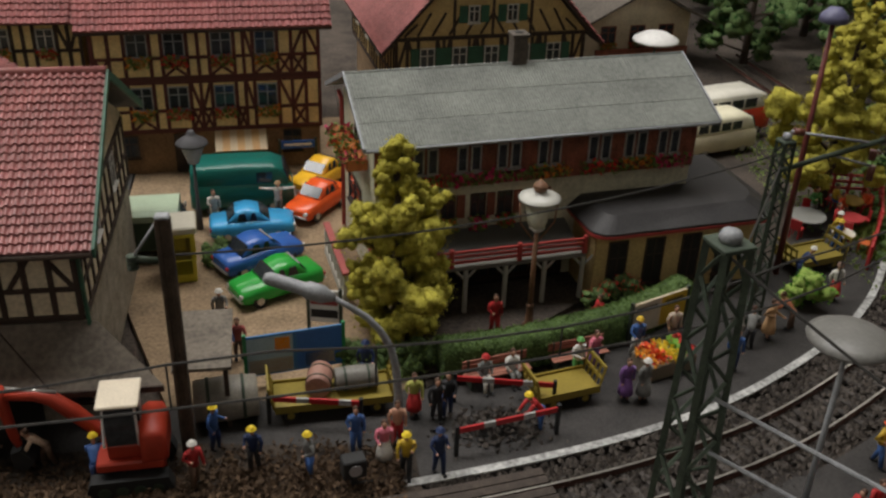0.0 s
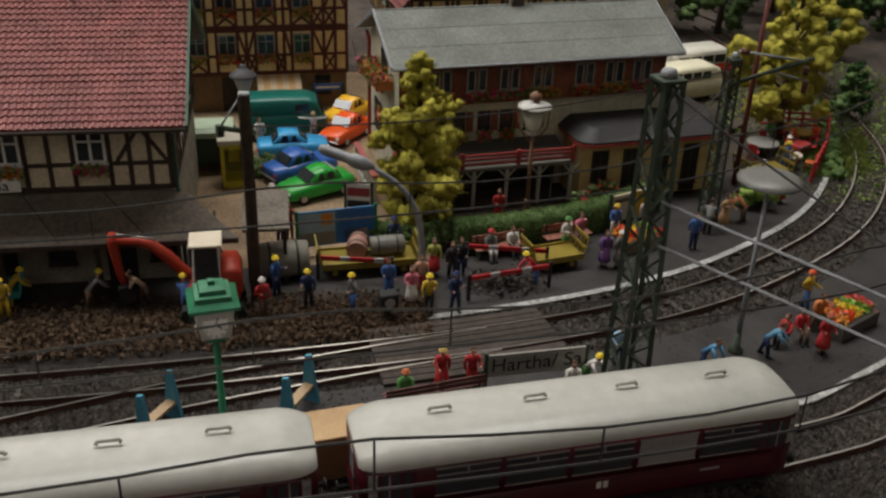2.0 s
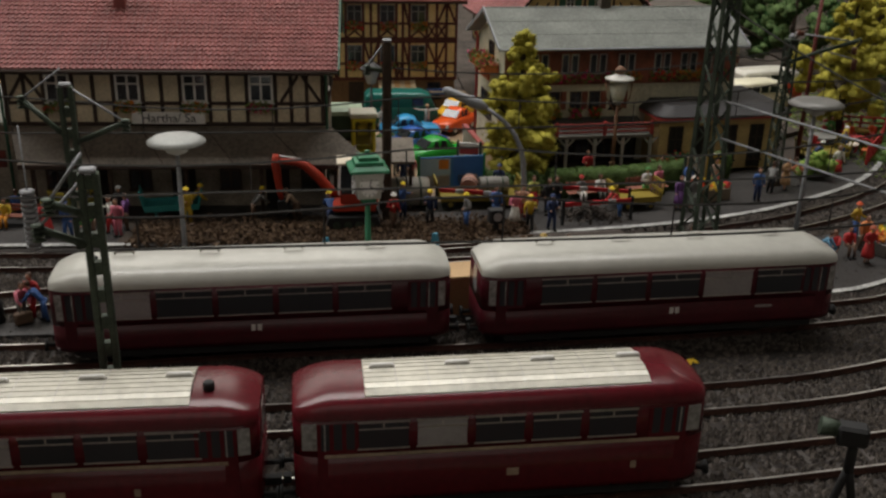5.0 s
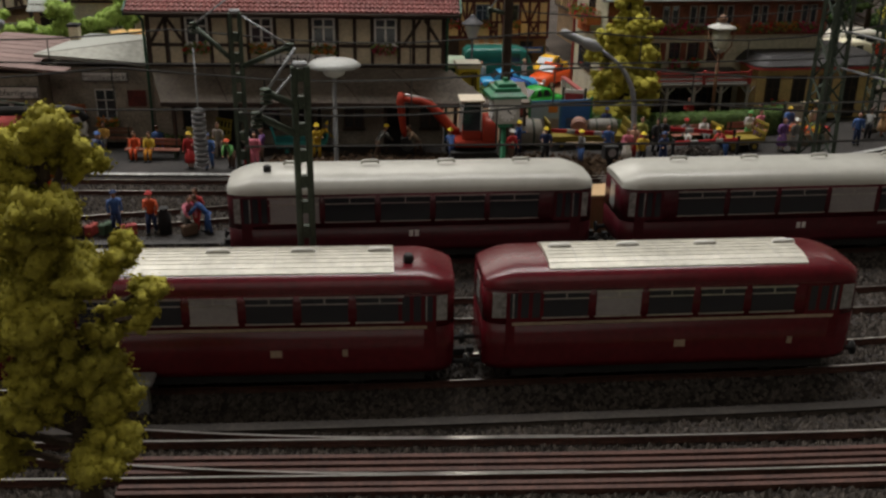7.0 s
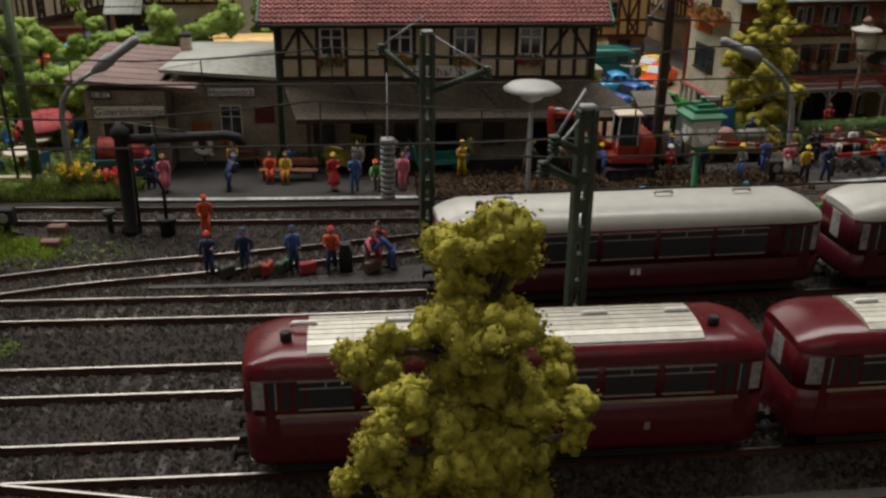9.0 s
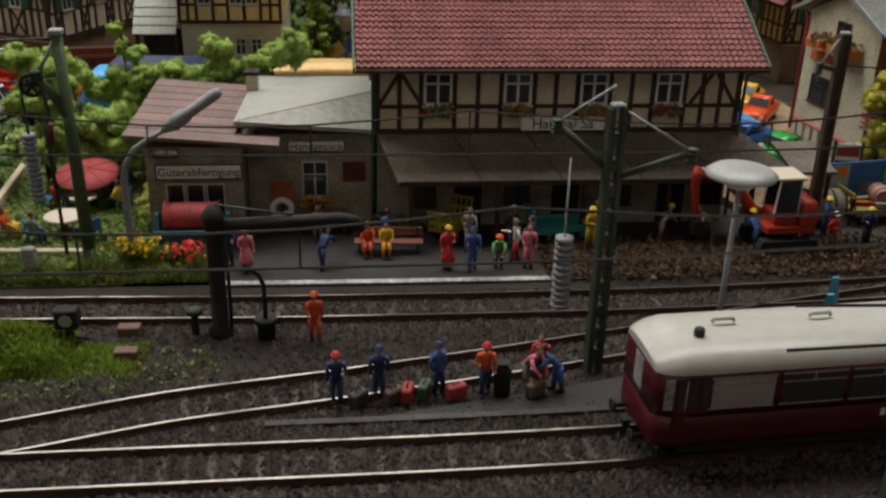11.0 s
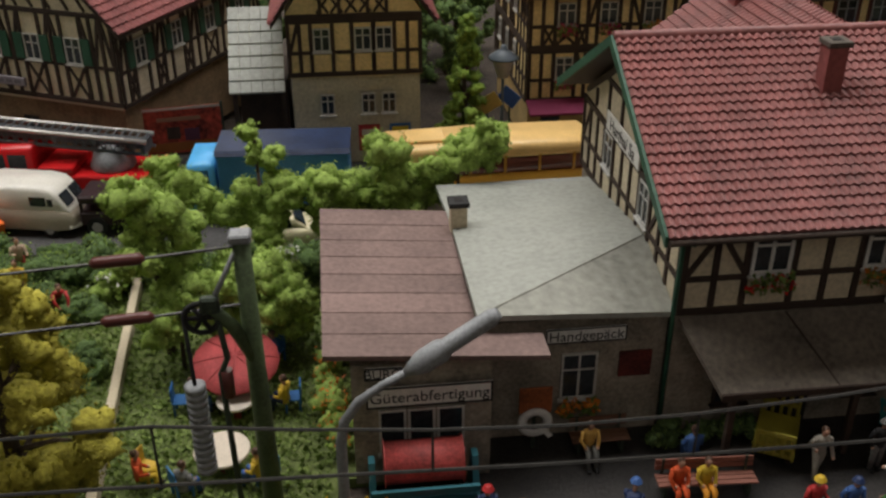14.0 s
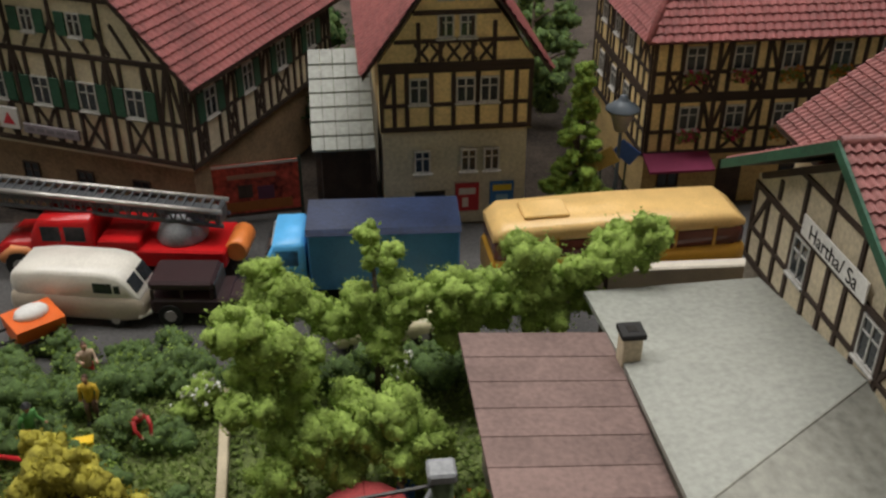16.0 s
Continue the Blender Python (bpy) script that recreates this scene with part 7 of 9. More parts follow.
# ---- masts, lamps, wires and railway gear ----
def lattice_mast(label, x, y, h, w0, w1, rz=0, arm=None, name="catenary_mast"):
    """Four angle posts with zigzag lacing, drawn in towards the top."""
    m = thing(name, label, "mast", x, y, 0.03, rz)
    part("foot", Build().box(-w0 * 0.7, w0 * 0.7, -w0 * 0.7, w0 * 0.7, -0.1, 0.25, bevel=0.03), M_canopy, m)
    for sx in (-1, 1):
        for sy in (-1, 1):
            a, c = w0 / 2, w1 / 2
            part("corner_post", Build().tube([(sx * a, sy * a, 0.1), (sx * c, sy * c, h)], 0.035 + 0.065 * w0, 4), M_steel, m)
    n = max(6, int(h / (w0 * 0.75)))
    for side in range(4):
        b = Build()
        R = Matrix.Rotation(side * math.pi / 2, 4, "Z")
        zig = []
        for i in range(n + 1):
            t0 = i / n
            wa = (w0 + (w1 - w0) * t0) / 2
            zig.append(R @ Vector(((1 if i % 2 else -1) * wa * 0.9, wa, 0.1 + t0 * h * 0.99)))
        b.tube(zig, 0.025 + 0.035 * w0, 4)
        part("lacing", b, M_steel, m)
    cap = part("cap", Build().box(-w1 * 0.62, w1 * 0.62, -w1 * 0.62, w1 * 0.62, h - 0.05, h + 0.06, bevel=0.02), M_steel, m)
    part("knob", Build().lathe([(w1 * 0.36, h + 0.06), (w1 * 0.4, h + 0.16), (w1 * 0.32, h + 0.28), (w1 * 0.12, h + 0.32)], 10), M_grey, cap)
    return m


def profile_mast(label, x, y, h, rz=0, arms=(), name="catenary_mast", solid=False, w=0.85):
    """A slim mast of two channels with cross pieces, and arms that carry insulators."""
    m = thing(name, label, "mast", x, y, 0.03, rz)
    for s in (-1, 1):
        part("channel", Build().box(s * 0.2 * w - 0.1 * w, s * 0.2 * w + 0.1 * w, -0.17, 0.17, -0.1, h, bevel=0.03), M_bark if "wooden" in label else M_steel, m)
    if solid:
        part("web", Build().box(-0.12 * w, 0.12 * w, -0.08, 0.08, -0.1, h), M_bark if "wooden" in label else M_steel, m)
    for i in range(0 if solid else int(h / 0.75)):
        z = 0.4 + i * 0.75
        part("batten", Build().box(-0.11, 0.11, -0.12, 0.12, z, z + 0.34), M_steel, m)
    part("cap", Build().box(-0.2, 0.2, -0.16, 0.16, h, h + 0.12, bevel=0.04), M_grey, m, "pale mast cap")
    for z, length, rise, a in arms:
        d = Vector((math.cos(math.radians(a)), math.sin(math.radians(a)), 0))
        arm = part("bracket", Build().tube([Vector((0, 0, z)) + d * 0.1, Vector((0, 0, z + rise)) + d * length], 0.1, 8), M_steel, m)
        tip = Vector((0, 0, z + rise)) + d * length
        part("strut", Build().tube([Vector((0, 0, z + rise + 1.1)) + d * 0.1, tip], 0.04, 6), M_grey, arm)
        ins = Build()
        for k in range(4):
            ins.lathe([(0.05, -k * 0.12), (0.16, -k * 0.12 - 0.03), (0.16, -k * 0.12 - 0.07), (0.05, -k * 0.12 - 0.1)], 10, 0, tuple(tip + Vector((0, 0, 0.12))))
        part("insulator", ins, M_dark if z < 6 else M_steel, arm, "ribbed insulator")
    return m


def weight_stack(x, y, z0, z1, label):
    b = Build()
    n = 11
    for i in range(n):
        z = z0 + (z1 - z0) * i / n
        b.lathe([(0.12, z), (0.26, z + 0.02), (0.26, z + (z1 - z0) / n * 0.7), (0.12, z + (z1 - z0) / n * 0.8)], 12)
    b.tube([(0, 0, z0 - 0.1), (0, 0, z1 + 2.2)], 0.03, 6)
    solo("tension_weight", b, M_grey, label, "weight", x, y, 0)
    return


def garden_mast(x, y):
    """A tubular anchor mast: slanting stay tube, tension wheel, weights on a cable and brown insulators in the lines."""
    olive = mat("olive_mast_paint", (0.07, 0.1, 0.045), 0.5, 0.1, 1.5, 0.3, 0.2)
    brown = paint((0.1, 0.03, 0.025), 0.3)
    m = thing("catenary_mast", "olive green tubular anchor mast beside the garden", "mast", x, y, 0.03)
    part("foot", Build().lathe([(0.34, -0.05), (0.34, 0.12), (0.24, 0.2), (0.24, 0.5)], 14), olive, m)
    part("tube", Build().tube([(0, 0, 0.1), (-0.05, 0, 4.0), (-0.1, 0, 8.3)], [0.24, 0.22, 0.19], 14), olive, m)
    part("cap", Build().box(-0.33, 0.13, -0.22, 0.22, 8.28, 8.48, bevel=0.04), M_grey, m, "pale mast cap")
    arm = part("stay_arm", Build().tube([(-0.05, -0.05, 5.3), (-0.45, -0.2, 6.35), (-0.85, -0.3, 6.9)], [0.15, 0.15, 0.13], 10), olive, m, "slanting tubular arm")
    part("strut", Build().tube([(-0.15, 0, 8.2), (-0.8, -0.28, 7.0)], 0.06, 8), M_grey, arm)
    part("bracket", Build().box(-1.05, -0.65, -0.42, -0.18, 6.75, 7.15, bevel=0.05), M_steel, arm)
    part("pull_rod", Build().tube([(-0.75, -0.3, 6.8), (-0.62, -0.32, 5.6), (-0.8, -0.34, 5.2), (-0.7, -0.34, 0.4)], 0.07, 8), M_steel, m)
    part("insulator", Build().tube([(-0.68, -0.33, 4.6), (-0.68, -0.33, 5.3)], 0.14, 10), brown, m, "brown porcelain insulator")
    rings = [[((0.36 + 0.07 * math.cos(a)) * math.cos(t) - 1.05, -0.32 + 0.06 * math.sin(a), 6.65 + (0.36 + 0.07 * math.cos(a)) * math.sin(t)) for a in (k * math.pi / 3 for k in range(6))] for t in (2 * math.pi * i / 20 for i in range(21))]
    wheel = part("tension_wheel", Build().ring_loft(rings, 0, True, False), M_black, m, "black tension wheel")
    for k in range(3):
        a = k * math.pi / 3
        part("spoke", Build().tube([(-1.05 - 0.36 * math.cos(a), -0.32, 6.65 - 0.36 * math.sin(a)), (-1.05 + 0.36 * math.cos(a), -0.32, 6.65 + 0.36 * math.sin(a))], 0.05, 6), M_black, wheel)
    part("wheel_arm", Build().tube([(-0.85, -0.3, 6.85), (-1.05, -0.32, 6.65)], 0.08, 8), M_black, wheel)
    for z in (6.75, 8.15):
        part("line_insulator", Build().tube([(-2.0, -0.3, z), (-2.1, -0.3, z), (-3.0, -0.32, z - 0.04), (-3.1, -0.32, z - 0.04)], [0.05, 0.13, 0.13, 0.05], 10), brown, m, "brown line insulator")
        part("line", Build().tube([(-0.2, -0.1, z + 0.05), (-2.0, -0.3, z), (-12.0, -0.6, z - 0.5), (-30.0, -1.0, z - 0.3)], 0.035, 5), M_wire, m)
    disc = Build().lathe([(0.12, 0), (0.24, 0.015), (0.24, 0.14), (0.12, 0.16)], 12).mesh("weight_disc", M_grey)
    for i in range(13):
        piece("weight_disc", disc, m, Matrix.Translation((-1.4, -0.3, 2.5 + i * 0.19)))
    part("weight_cable", Build().tube([(-1.42, -0.32, 6.65), (-1.4, -0.3, 5.0), (-1.4, -0.3, 2.4)], 0.05, 6), M_black, m)


def mushroom_lamp(label, x, y, h, r=1.0, col=(0.36, 0.37, 0.35)):
    l = thing("platform_lamp", label, "lamp", x, y, 0.03, 0, "platform lamps")
    part("foot", Build().lathe([(0.28, 0), (0.28, 0.1), (0.14, 0.2), (0.12, 0.8)], 12), M_steel, l)
    part("pole", Build().tube([(0, 0, 0.1), (0, 0, h - 0.6)], [0.1, 0.075], 10), M_grey, l)
    part("shade", Build().lathe([(0.1, h - 0.2), (r * 0.98, h - 0.28), (r, h - 0.22), (r * 0.8, h - 0.08), (r * 0.35, h), (0.05, h + 0.02)], 24), mat("lamp_shade", col, 0.4, 0, 1, 0.12, 0.05), l, "wide round pale shade")
    part("diffuser", Build().lathe([(0.1, h - 0.7), (0.35, h - 0.6), (0.5, h - 0.3), (0.5, h - 0.22)], 16), M_roofw, l, "milky glass bowl")


def street_lamp(label, x, y, bend, tip):
    """A pole that bends over into a long slim head; bend: (x, z) of the arm, tip: (x, z) of the head's end."""
    l = thing("street_lamp", label, "street lamp", x, y, 0.03)
    pts = [(0, 0, 0), (0, 0, bend[0][1] * 0.5)] + [(px - x, 0, z) for px, z in bend]
    part("pole", Build().tube(pts, [0.15, 0.14] + [0.13 - 0.01 * i for i in range(len(bend))], 10), M_grey, l)
    e, t = Vector(pts[-1]), Vector((tip[0] - x, 0, tip[1]))
    part("head", Build().tube([e - (t - e) * 0.05, e + (t - e) * 0.06, e + (t - e) * 0.14, e + (t - e) * 0.36, e + (t - e) * 0.42, e + (t - e) * 0.92, t], [0.1, 0.2, 0.27, 0.27, 0.2, 0.2, 0.12], 12), M_grey, l, "long grey lamp head")


def gas_lantern(label, x, y, h, big=1.0, pole=None, glass_m=None):
    l = thing("lantern", label, "lantern", x, y, 0.03)
    part("pole", Build().tube([(0, 0, 0), (0, 0, 0.9), (0, 0, 1.0), (0, 0, h - 1.3 * big)], [0.16, 0.13, 0.09, 0.07], 10), pole or M_steel, l)
    part("glass", Build().lathe([(0.22 * big, h - 1.3 * big), (0.47 * big, h - 0.55 * big), (0.47 * big, h - 0.5 * big)], 8), glass_m or M_blind, l, "tapered lantern glass")
    part("roof", Build().lathe([(0.62 * big, h - 0.52 * big), (0.6 * big, h - 0.44 * big), (0.25 * big, h - 0.2 * big), (0.14 * big, h - 0.1 * big), (0.14 * big, h), (0.03, h + 0.05)], 16), glass_m or pole or M_grey, l)


def yard_lantern(x, y, h):
    l = thing("yard_lantern", "white glass yard lantern with a flared cap on a rusty post", "lantern", x, y, 0.03)
    rust = mat("rusty_post", (0.2, 0.105, 0.06), 0.6, 0, 1.5, 0.35, 0.2)
    part("foot", Build().lathe([(0.26, 0), (0.26, 0.1), (0.16, 0.22), (0.13, 0.9), (0.16, 0.95), (0.1, 1.05)], 12), rust, l)
    part("post", Build().tube([(0, 0, 0.9), (0, 0, h - 1.95)], [0.1, 0.085], 10), rust, l)
    part("collar", Build().lathe([(0.09, h - 1.98), (0.17, h - 1.92), (0.3, h - 1.8), (0.26, h - 1.74), (0.1, h - 1.72)], 12), M_roofw, l, "pale collar under the glass")
    part("glass", Build().lathe([(0.3, h - 1.74), (0.36, h - 1.6), (0.54, h - 0.72)], 6), mat("milky_lantern_glass", (0.5, 0.5, 0.4), 0.25, 0, 1, 0.15, 0.0), l, "tapered milky lantern glass")
    part("cap", Build().lathe([(0.76, h - 0.66), (0.74, h - 0.58), (0.5, h - 0.5), (0.28, h - 0.42), (0.2, h - 0.34)], 16), M_roofw, l, "flared white cap")
    part("finial", Build().lathe([(0.2, h - 0.36), (0.27, h - 0.22), (0.25, h - 0.1), (0.12, h), (0.02, h + 0.08)], 12), rust, l, "rusty onion-shaped finial")
    for s in (-1, 1):
        part("bracket", Build().tube([(s * 0.12, 0, h - 2.3), (s * 0.62, 0, h - 1.6), (s * 0.7, 0, h - 0.7)], 0.035, 6), rust, l, "curved side bracket")


def water_crane(x, y):
    c = thing("water_crane", "black cast-iron water crane beside the track", "water crane", x, y, -0.05)
    part("column", Build().lathe([(0.4, 0), (0.4, 0.25), (0.27, 0.4), (0.25, 3.85), (0.34, 3.95), (0.36, 4.15), (0.2, 4.35), (0.08, 4.5)], 16), M_black, c)
    part("spout", Build().tube([(0, 0, 3.8), (3.9, 0.3, 3.85), (4.3, 0.33, 3.75), (4.5, 0.35, 3.4)], [0.2, 0.19, 0.19, 0.17], 12), M_black, c)
    part("stay", Build().tube([(0, 0, 4.5), (2.4, 0.18, 4.05)], 0.035, 6), M_steel, c)
    part("pipe", Build().tube([(0.36, -0.1, 0.2), (0.36, -0.1, 3.6)], 0.06, 6), M_black, c)
    d = thing("drain_stand", "black drain basin with a bent pipe", "drain stand", -18.85, 17.1, -0.05)
    part("basin", Build().lathe([(0.28, 0), (0.3, 0.6), (0.38, 0.65), (0.36, 0.75)], 14), M_black, d)
    part("pipe", Build().tube([(0, 0, 0.7), (0, 0, 1.9), (-0.15, 0, 2.25), (-0.6, 0, 2.6)], 0.07, 8), M_black, d)
    solo("bollard", Build().lathe([(0.12, 0), (0.12, 0.75), (0.26, 0.8), (0.26, 0.95), (0.08, 1.0)], 12), M_steel, "small dark iron post beside the track", "post", -21.1, 17.4, -0.05)


def ground_signal(x, y, rz):
    s = thing("shunting_signal", "small black shunting signal with a white disc", "signal", x, y, 0, rz)
    part("lamp_box", Build().box(-0.35, 0.35, -0.25, 0.25, 0.55, 1.2, bevel=0.04), M_black, s)
    part("post", Build().box(-0.1, 0.1, -0.1, 0.1, -0.1, 0.6), M_black, s)
    part("disc", Build().tube([(0, -0.27, 0.88), (0, -0.29, 0.88)], 0.2, 14), M_blind, s, "pale round disc")
    part("lever", Build().tube([(-0.9, 0, 0.1), (0.0, 0, 0.2), (0.6, 0, 0.1)], 0.05, 6), M_black, s)


def station_clock(x, y):
    c = thing("platform_clock", "green platform clock with white faces on a green post", "clock", x, y, 0.04, 8)
    c.scale = (0.84, 0.84, 1.04)
    g = mat("clock_green", (0.02, 0.16, 0.075), 0.4, 0, 1.5, 0.2, 0.1)
    part("post", Build().tube([(0, 0, 0), (0, 0, 0.3), (0, 0, 0.35), (0, 0, 3.7)], [0.26, 0.24, 0.14, 0.12], 10), g, c)
    part("bracket", Build().box(-0.35, 0.35, -0.35, 0.35, 3.55, 3.75, bevel=0.05), g, c)
    n = Build()
    n.ring_loft([[(-0.5, -0.5, 3.75), (0.5, -0.5, 3.75), (0.5, 0.5, 3.75), (-0.5, 0.5, 3.75)], [(-0.66, -0.66, 4.75), (0.66, -0.66, 4.75), (0.66, 0.66, 4.75), (-0.66, 0.66, 4.75)]], 0, False)
    case = part("case", n, M_roofw, c, "white clock case")
    part("roof", Build().ring_loft([[(-r, -r, z), (r, -r, z), (r, r, z), (-r, r, z)] for r, z in ((0.85, 4.75), (0.85, 4.85), (0.62, 4.98), (0.6, 5.1), (0.45, 5.12), (0.42, 5.25), (0.12, 5.3), (0.1, 5.42))], 0, False), g, c, "stepped green roof")
    for a in range(4):
        R = Matrix.Rotation(a * math.pi / 2, 4, "Z") @ Matrix.Translation((0, -0.6, 4.28)) @ Matrix.Rotation(-0.15, 4, "X")
        ring = Build()
        ring.tube([R @ Vector((0, -0.0, 0)), R @ Vector((0, -0.03, 0))], 0.42, 24)
        face = part("clock_face", ring, M_white, case, "round white dial")
        hnd = Build()
        for ang, ln, w in ((0.45, 0.32, 0.03), (2.2, 0.24, 0.045)):
            hnd.tube([R @ Vector((0, -0.04, 0)), R @ Vector((math.sin(ang) * ln, -0.04, math.cos(ang) * ln))], w * 0.6, 4)
        for k in range(12):
            q = k * math.pi / 6
            hnd.tube([R @ Vector((math.sin(q) * 0.33, -0.035, math.cos(q) * 0.33)), R @ Vector((math.sin(q) * 0.39, -0.035, math.cos(q) * 0.39))], 0.018, 4)
        part("dial_marking", hnd, M_black, face, "black clock hands and hour marks")
        tagged(face.children[-1], kind="stuff")


def catenary(key, z, x0, x1, label, y_shift=0.0, zm=1.45):
    line = [p for p in TRACK[key] if x0 < p[0] < x1]
    w = thing("overhead_line", label, "wire")
    pts = [(p[0], p[1] + y_shift, z) for p in line[::4]]
    part("contact_wire", Build().tube(pts, 0.038, 5), M_wire, w)
    span = 16.0
    mp = [(x, y, z + zm - 0.55 * math.sin(math.pi * ((x + 60) % span) / span)) for x, y, _ in pts]
    part("messenger_wire", Build().tube(mp, 0.036, 5), M_wire, w)
    for i in range(1, len(pts) - 1, 2):
        part("dropper", Build().tube([pts[i], mp[i]], 0.026, 4), M_wire, w)


def cable(label, a, c, sag=0.2, r=0.035, m=None):
    a, c = Vector(a), Vector(c)
    pts = [a + (c - a) * t - Vector((0, 0, sag * 4 * t * (1 - t))) for t in (i / 12 for i in range(13))]
    solo("cable", Build().tube(pts, r, 5), m or M_wire, label, "cable")


lattice_mast("tall dark green lattice mast on the island platform", 14.1, 15.8, 11.2, 1.05, 0.62, 12)
lattice_mast("dark green lattice mast beside the curved platform", 22.65, 29.0, 7.6, 0.6, 0.42, 10)
profile_mast("dark green catenary mast on the island tip", -8.9, 14.5, 8.2, 10, [(6.2, 2.1, 0.9, -25), (6.4, 1.6, 1.3, 160)])
profile_mast("dark green catenary mast between the trains", -5.5, 4.3, 8.3, 10, [(6.4, 1.3, 0.7, 200), (7.2, 1.0, 0.5, 200)])
garden_mast(-25.7, 23.2)
profile_mast("dark wooden line mast beside the excavator", 2.15, 23.9, 8.2, 0, [(6.9, 0.9, 0.2, 190)], solid=True, w=0.7)
weight_stack(-10.3, 13.6, 2.7, 4.9, "grey ribbed tension weight on a wire")
mushroom_lamp("platform lamp with a wide round white shade", -5.3, 14.2, 6.6)
mushroom_lamp("platform lamp with a wide round grey shade on the island", 19.3, 18.4, 7.0, 1.1, (0.15, 0.147, 0.135))
street_lamp("grey bent street lamp at the building site", 8.6, 24.2, [(8.5, 2.6), (8.35, 3.3), (8.0, 4.0), (7.6, 4.5), (7.1, 4.9), (6.6, 5.25)], (4.7, 6.05))
street_lamp("grey bent street lamp beside the goods office", -24.0, 22.5, [(-24.0, 3.3), (-23.9, 3.9), (-23.55, 4.45), (-23.0, 4.85), (-22.4, 5.2)], (-20.45, 6.55))
yard_lantern(14.2, 29.75, 6.05)
gas_lantern("dark street lantern on the square", 1.55, 39.0, 4.6, 1.1, paint((0.07, 0.068, 0.072), 0.6))
gas_lantern("grey blue street lantern between the houses", -16.2, 46.0, 5.2, 1.1, paint((0.09, 0.11, 0.13), 0.4))
lp = thing("tall_lamp", "tall red-brown lamp pole by the curve", "street lamp", 25.6, 32.6, 0.03)
part("pole", Build().tube([(0, 0, 0), (0, 0, 11.0)], [0.14, 0.09], 10), mat("red_brown_pole", (0.13, 0.03, 0.025), 0.5), lp)
part("head", Build().lathe([(0.1, 10.7), (0.55, 10.75), (0.5, 11.0), (0.25, 11.25), (0.05, 11.3)], 16), paint((0.12, 0.12, 0.2)), lp)
water_crane(-20.3, 17.4)
ground_signal(-24.9, 17.1, 0)
ground_signal(7.0, 21.9, 10)
# a slim signal lamp on a forked foot beside the curve
sg = thing("track_signal", "small black signal lamp on a forked iron foot", "signal", 13.25, 1.1, 0, -20)
for s in (-1, 1):
    part("foot", Build().tube([(s * 0.32, 0, -0.1), (s * 0.3, 0, 0.1), (s * 0.1, 0, 1.1), (0, 0, 1.5)], 0.11, 8), M_black, sg)
part("post", Build().tube([(0, 0, 1.4), (0, 0, 2.3)], 0.13, 8), M_black, sg)
part("lamp_box", Build().box(-0.45, 0.3, -0.25, 0.25, 2.2, 2.75, bevel=0.08), M_black, sg)
part("hood", Build().tube([(-0.4, 0, 2.55), (-0.85, 0, 2.6)], [0.2, 0.24], 10), M_steel, sg, "pale hooded lens")
for x, y, r in ((12.05, 9.6, 20), (-23.3, 9.1, -10)):
    solo("yellow_scrap", Build().box(-0.28, 0.28, -0.16, 0.16, 0, 0.1, bevel=0.03), paint((0.75, 0.5, 0.03)), "bright yellow block lying on the ballast", "block", x, y, -0.1, r)
ps = thing("track_post", "short grey post with a flat cap beside the track", "post", -9.5, 0.5, -0.1)
part("post", Build().box(-0.16, 0.16, -0.16, 0.16, 0, 0.95, bevel=0.03), M_grey, ps)
part("cap", Build().box(-0.34, 0.34, -0.28, 0.28, 0.95, 1.12, bevel=0.04), M_grey, ps)
station_clock(1.25, 15.6)
catenary("railbus", 5.6, -60, 34, "overhead wire with droppers over the railcar track")
catenary("platform", 5.5, -60, 30, "overhead wire with droppers over the station track")
catenary("middle", 5.6, -8, 30, "overhead wire over the empty middle track")
cable("sagging wire from the tall mast", (14.1, 15.6, 11.0), (25.5, 3.0, 6.4), 0.9)
cable("pale steel rod from the tall mast", (14.3, 15.5, 7.6), (24.0, 4.6, 6.2), 0.0, 0.05, M_grey)
cable("pale steel rod from the tall mast", (14.3, 15.5, 6.2), (21.5, 8.2, 5.0), 0.0, 0.05, M_grey)
cable("wire to the lattice mast by the curve", (14.1, 15.9, 9.6), (22.65, 29.0, 6.8), 0.4)
am = thing("mast_bracket", "grey green bracket arms with brown insulators on the curve mast", "bracket", 22.65, 29.0, 0)
part("stay", Build().tube([(0.1, 0, 8.0), (2.9, -0.4, 7.65)], 0.05, 6), M_grey, am, "pale stay rod")
part("arm", Build().tube([(0.0, 0, 6.5), (1.2, -0.2, 7.0), (3.4, -0.45, 7.75)], 0.1, 8), M_steel, am)
part("steady_rod", Build().tube([(1.7, -0.25, 7.15), (3.2, -0.4, 6.75)], 0.045, 6), M_grey, am)
for p, q in (((3.15, -0.4, 7.35), (3.15, -0.4, 7.0)), ((3.25, -0.4, 6.75), (3.25, -0.4, 6.2)), ((0.2, 0, 8.0), (0.55, -0.05, 7.95))):
    part("insulator", Build().tube([p, q], 0.13, 10), paint((0.12, 0.04, 0.025), 0.3), am, "brown insulator")
cable("feeder wire past the square", (2.15, 23.9, 7.1), (22.65, 29.0, 7.2), 0.7)


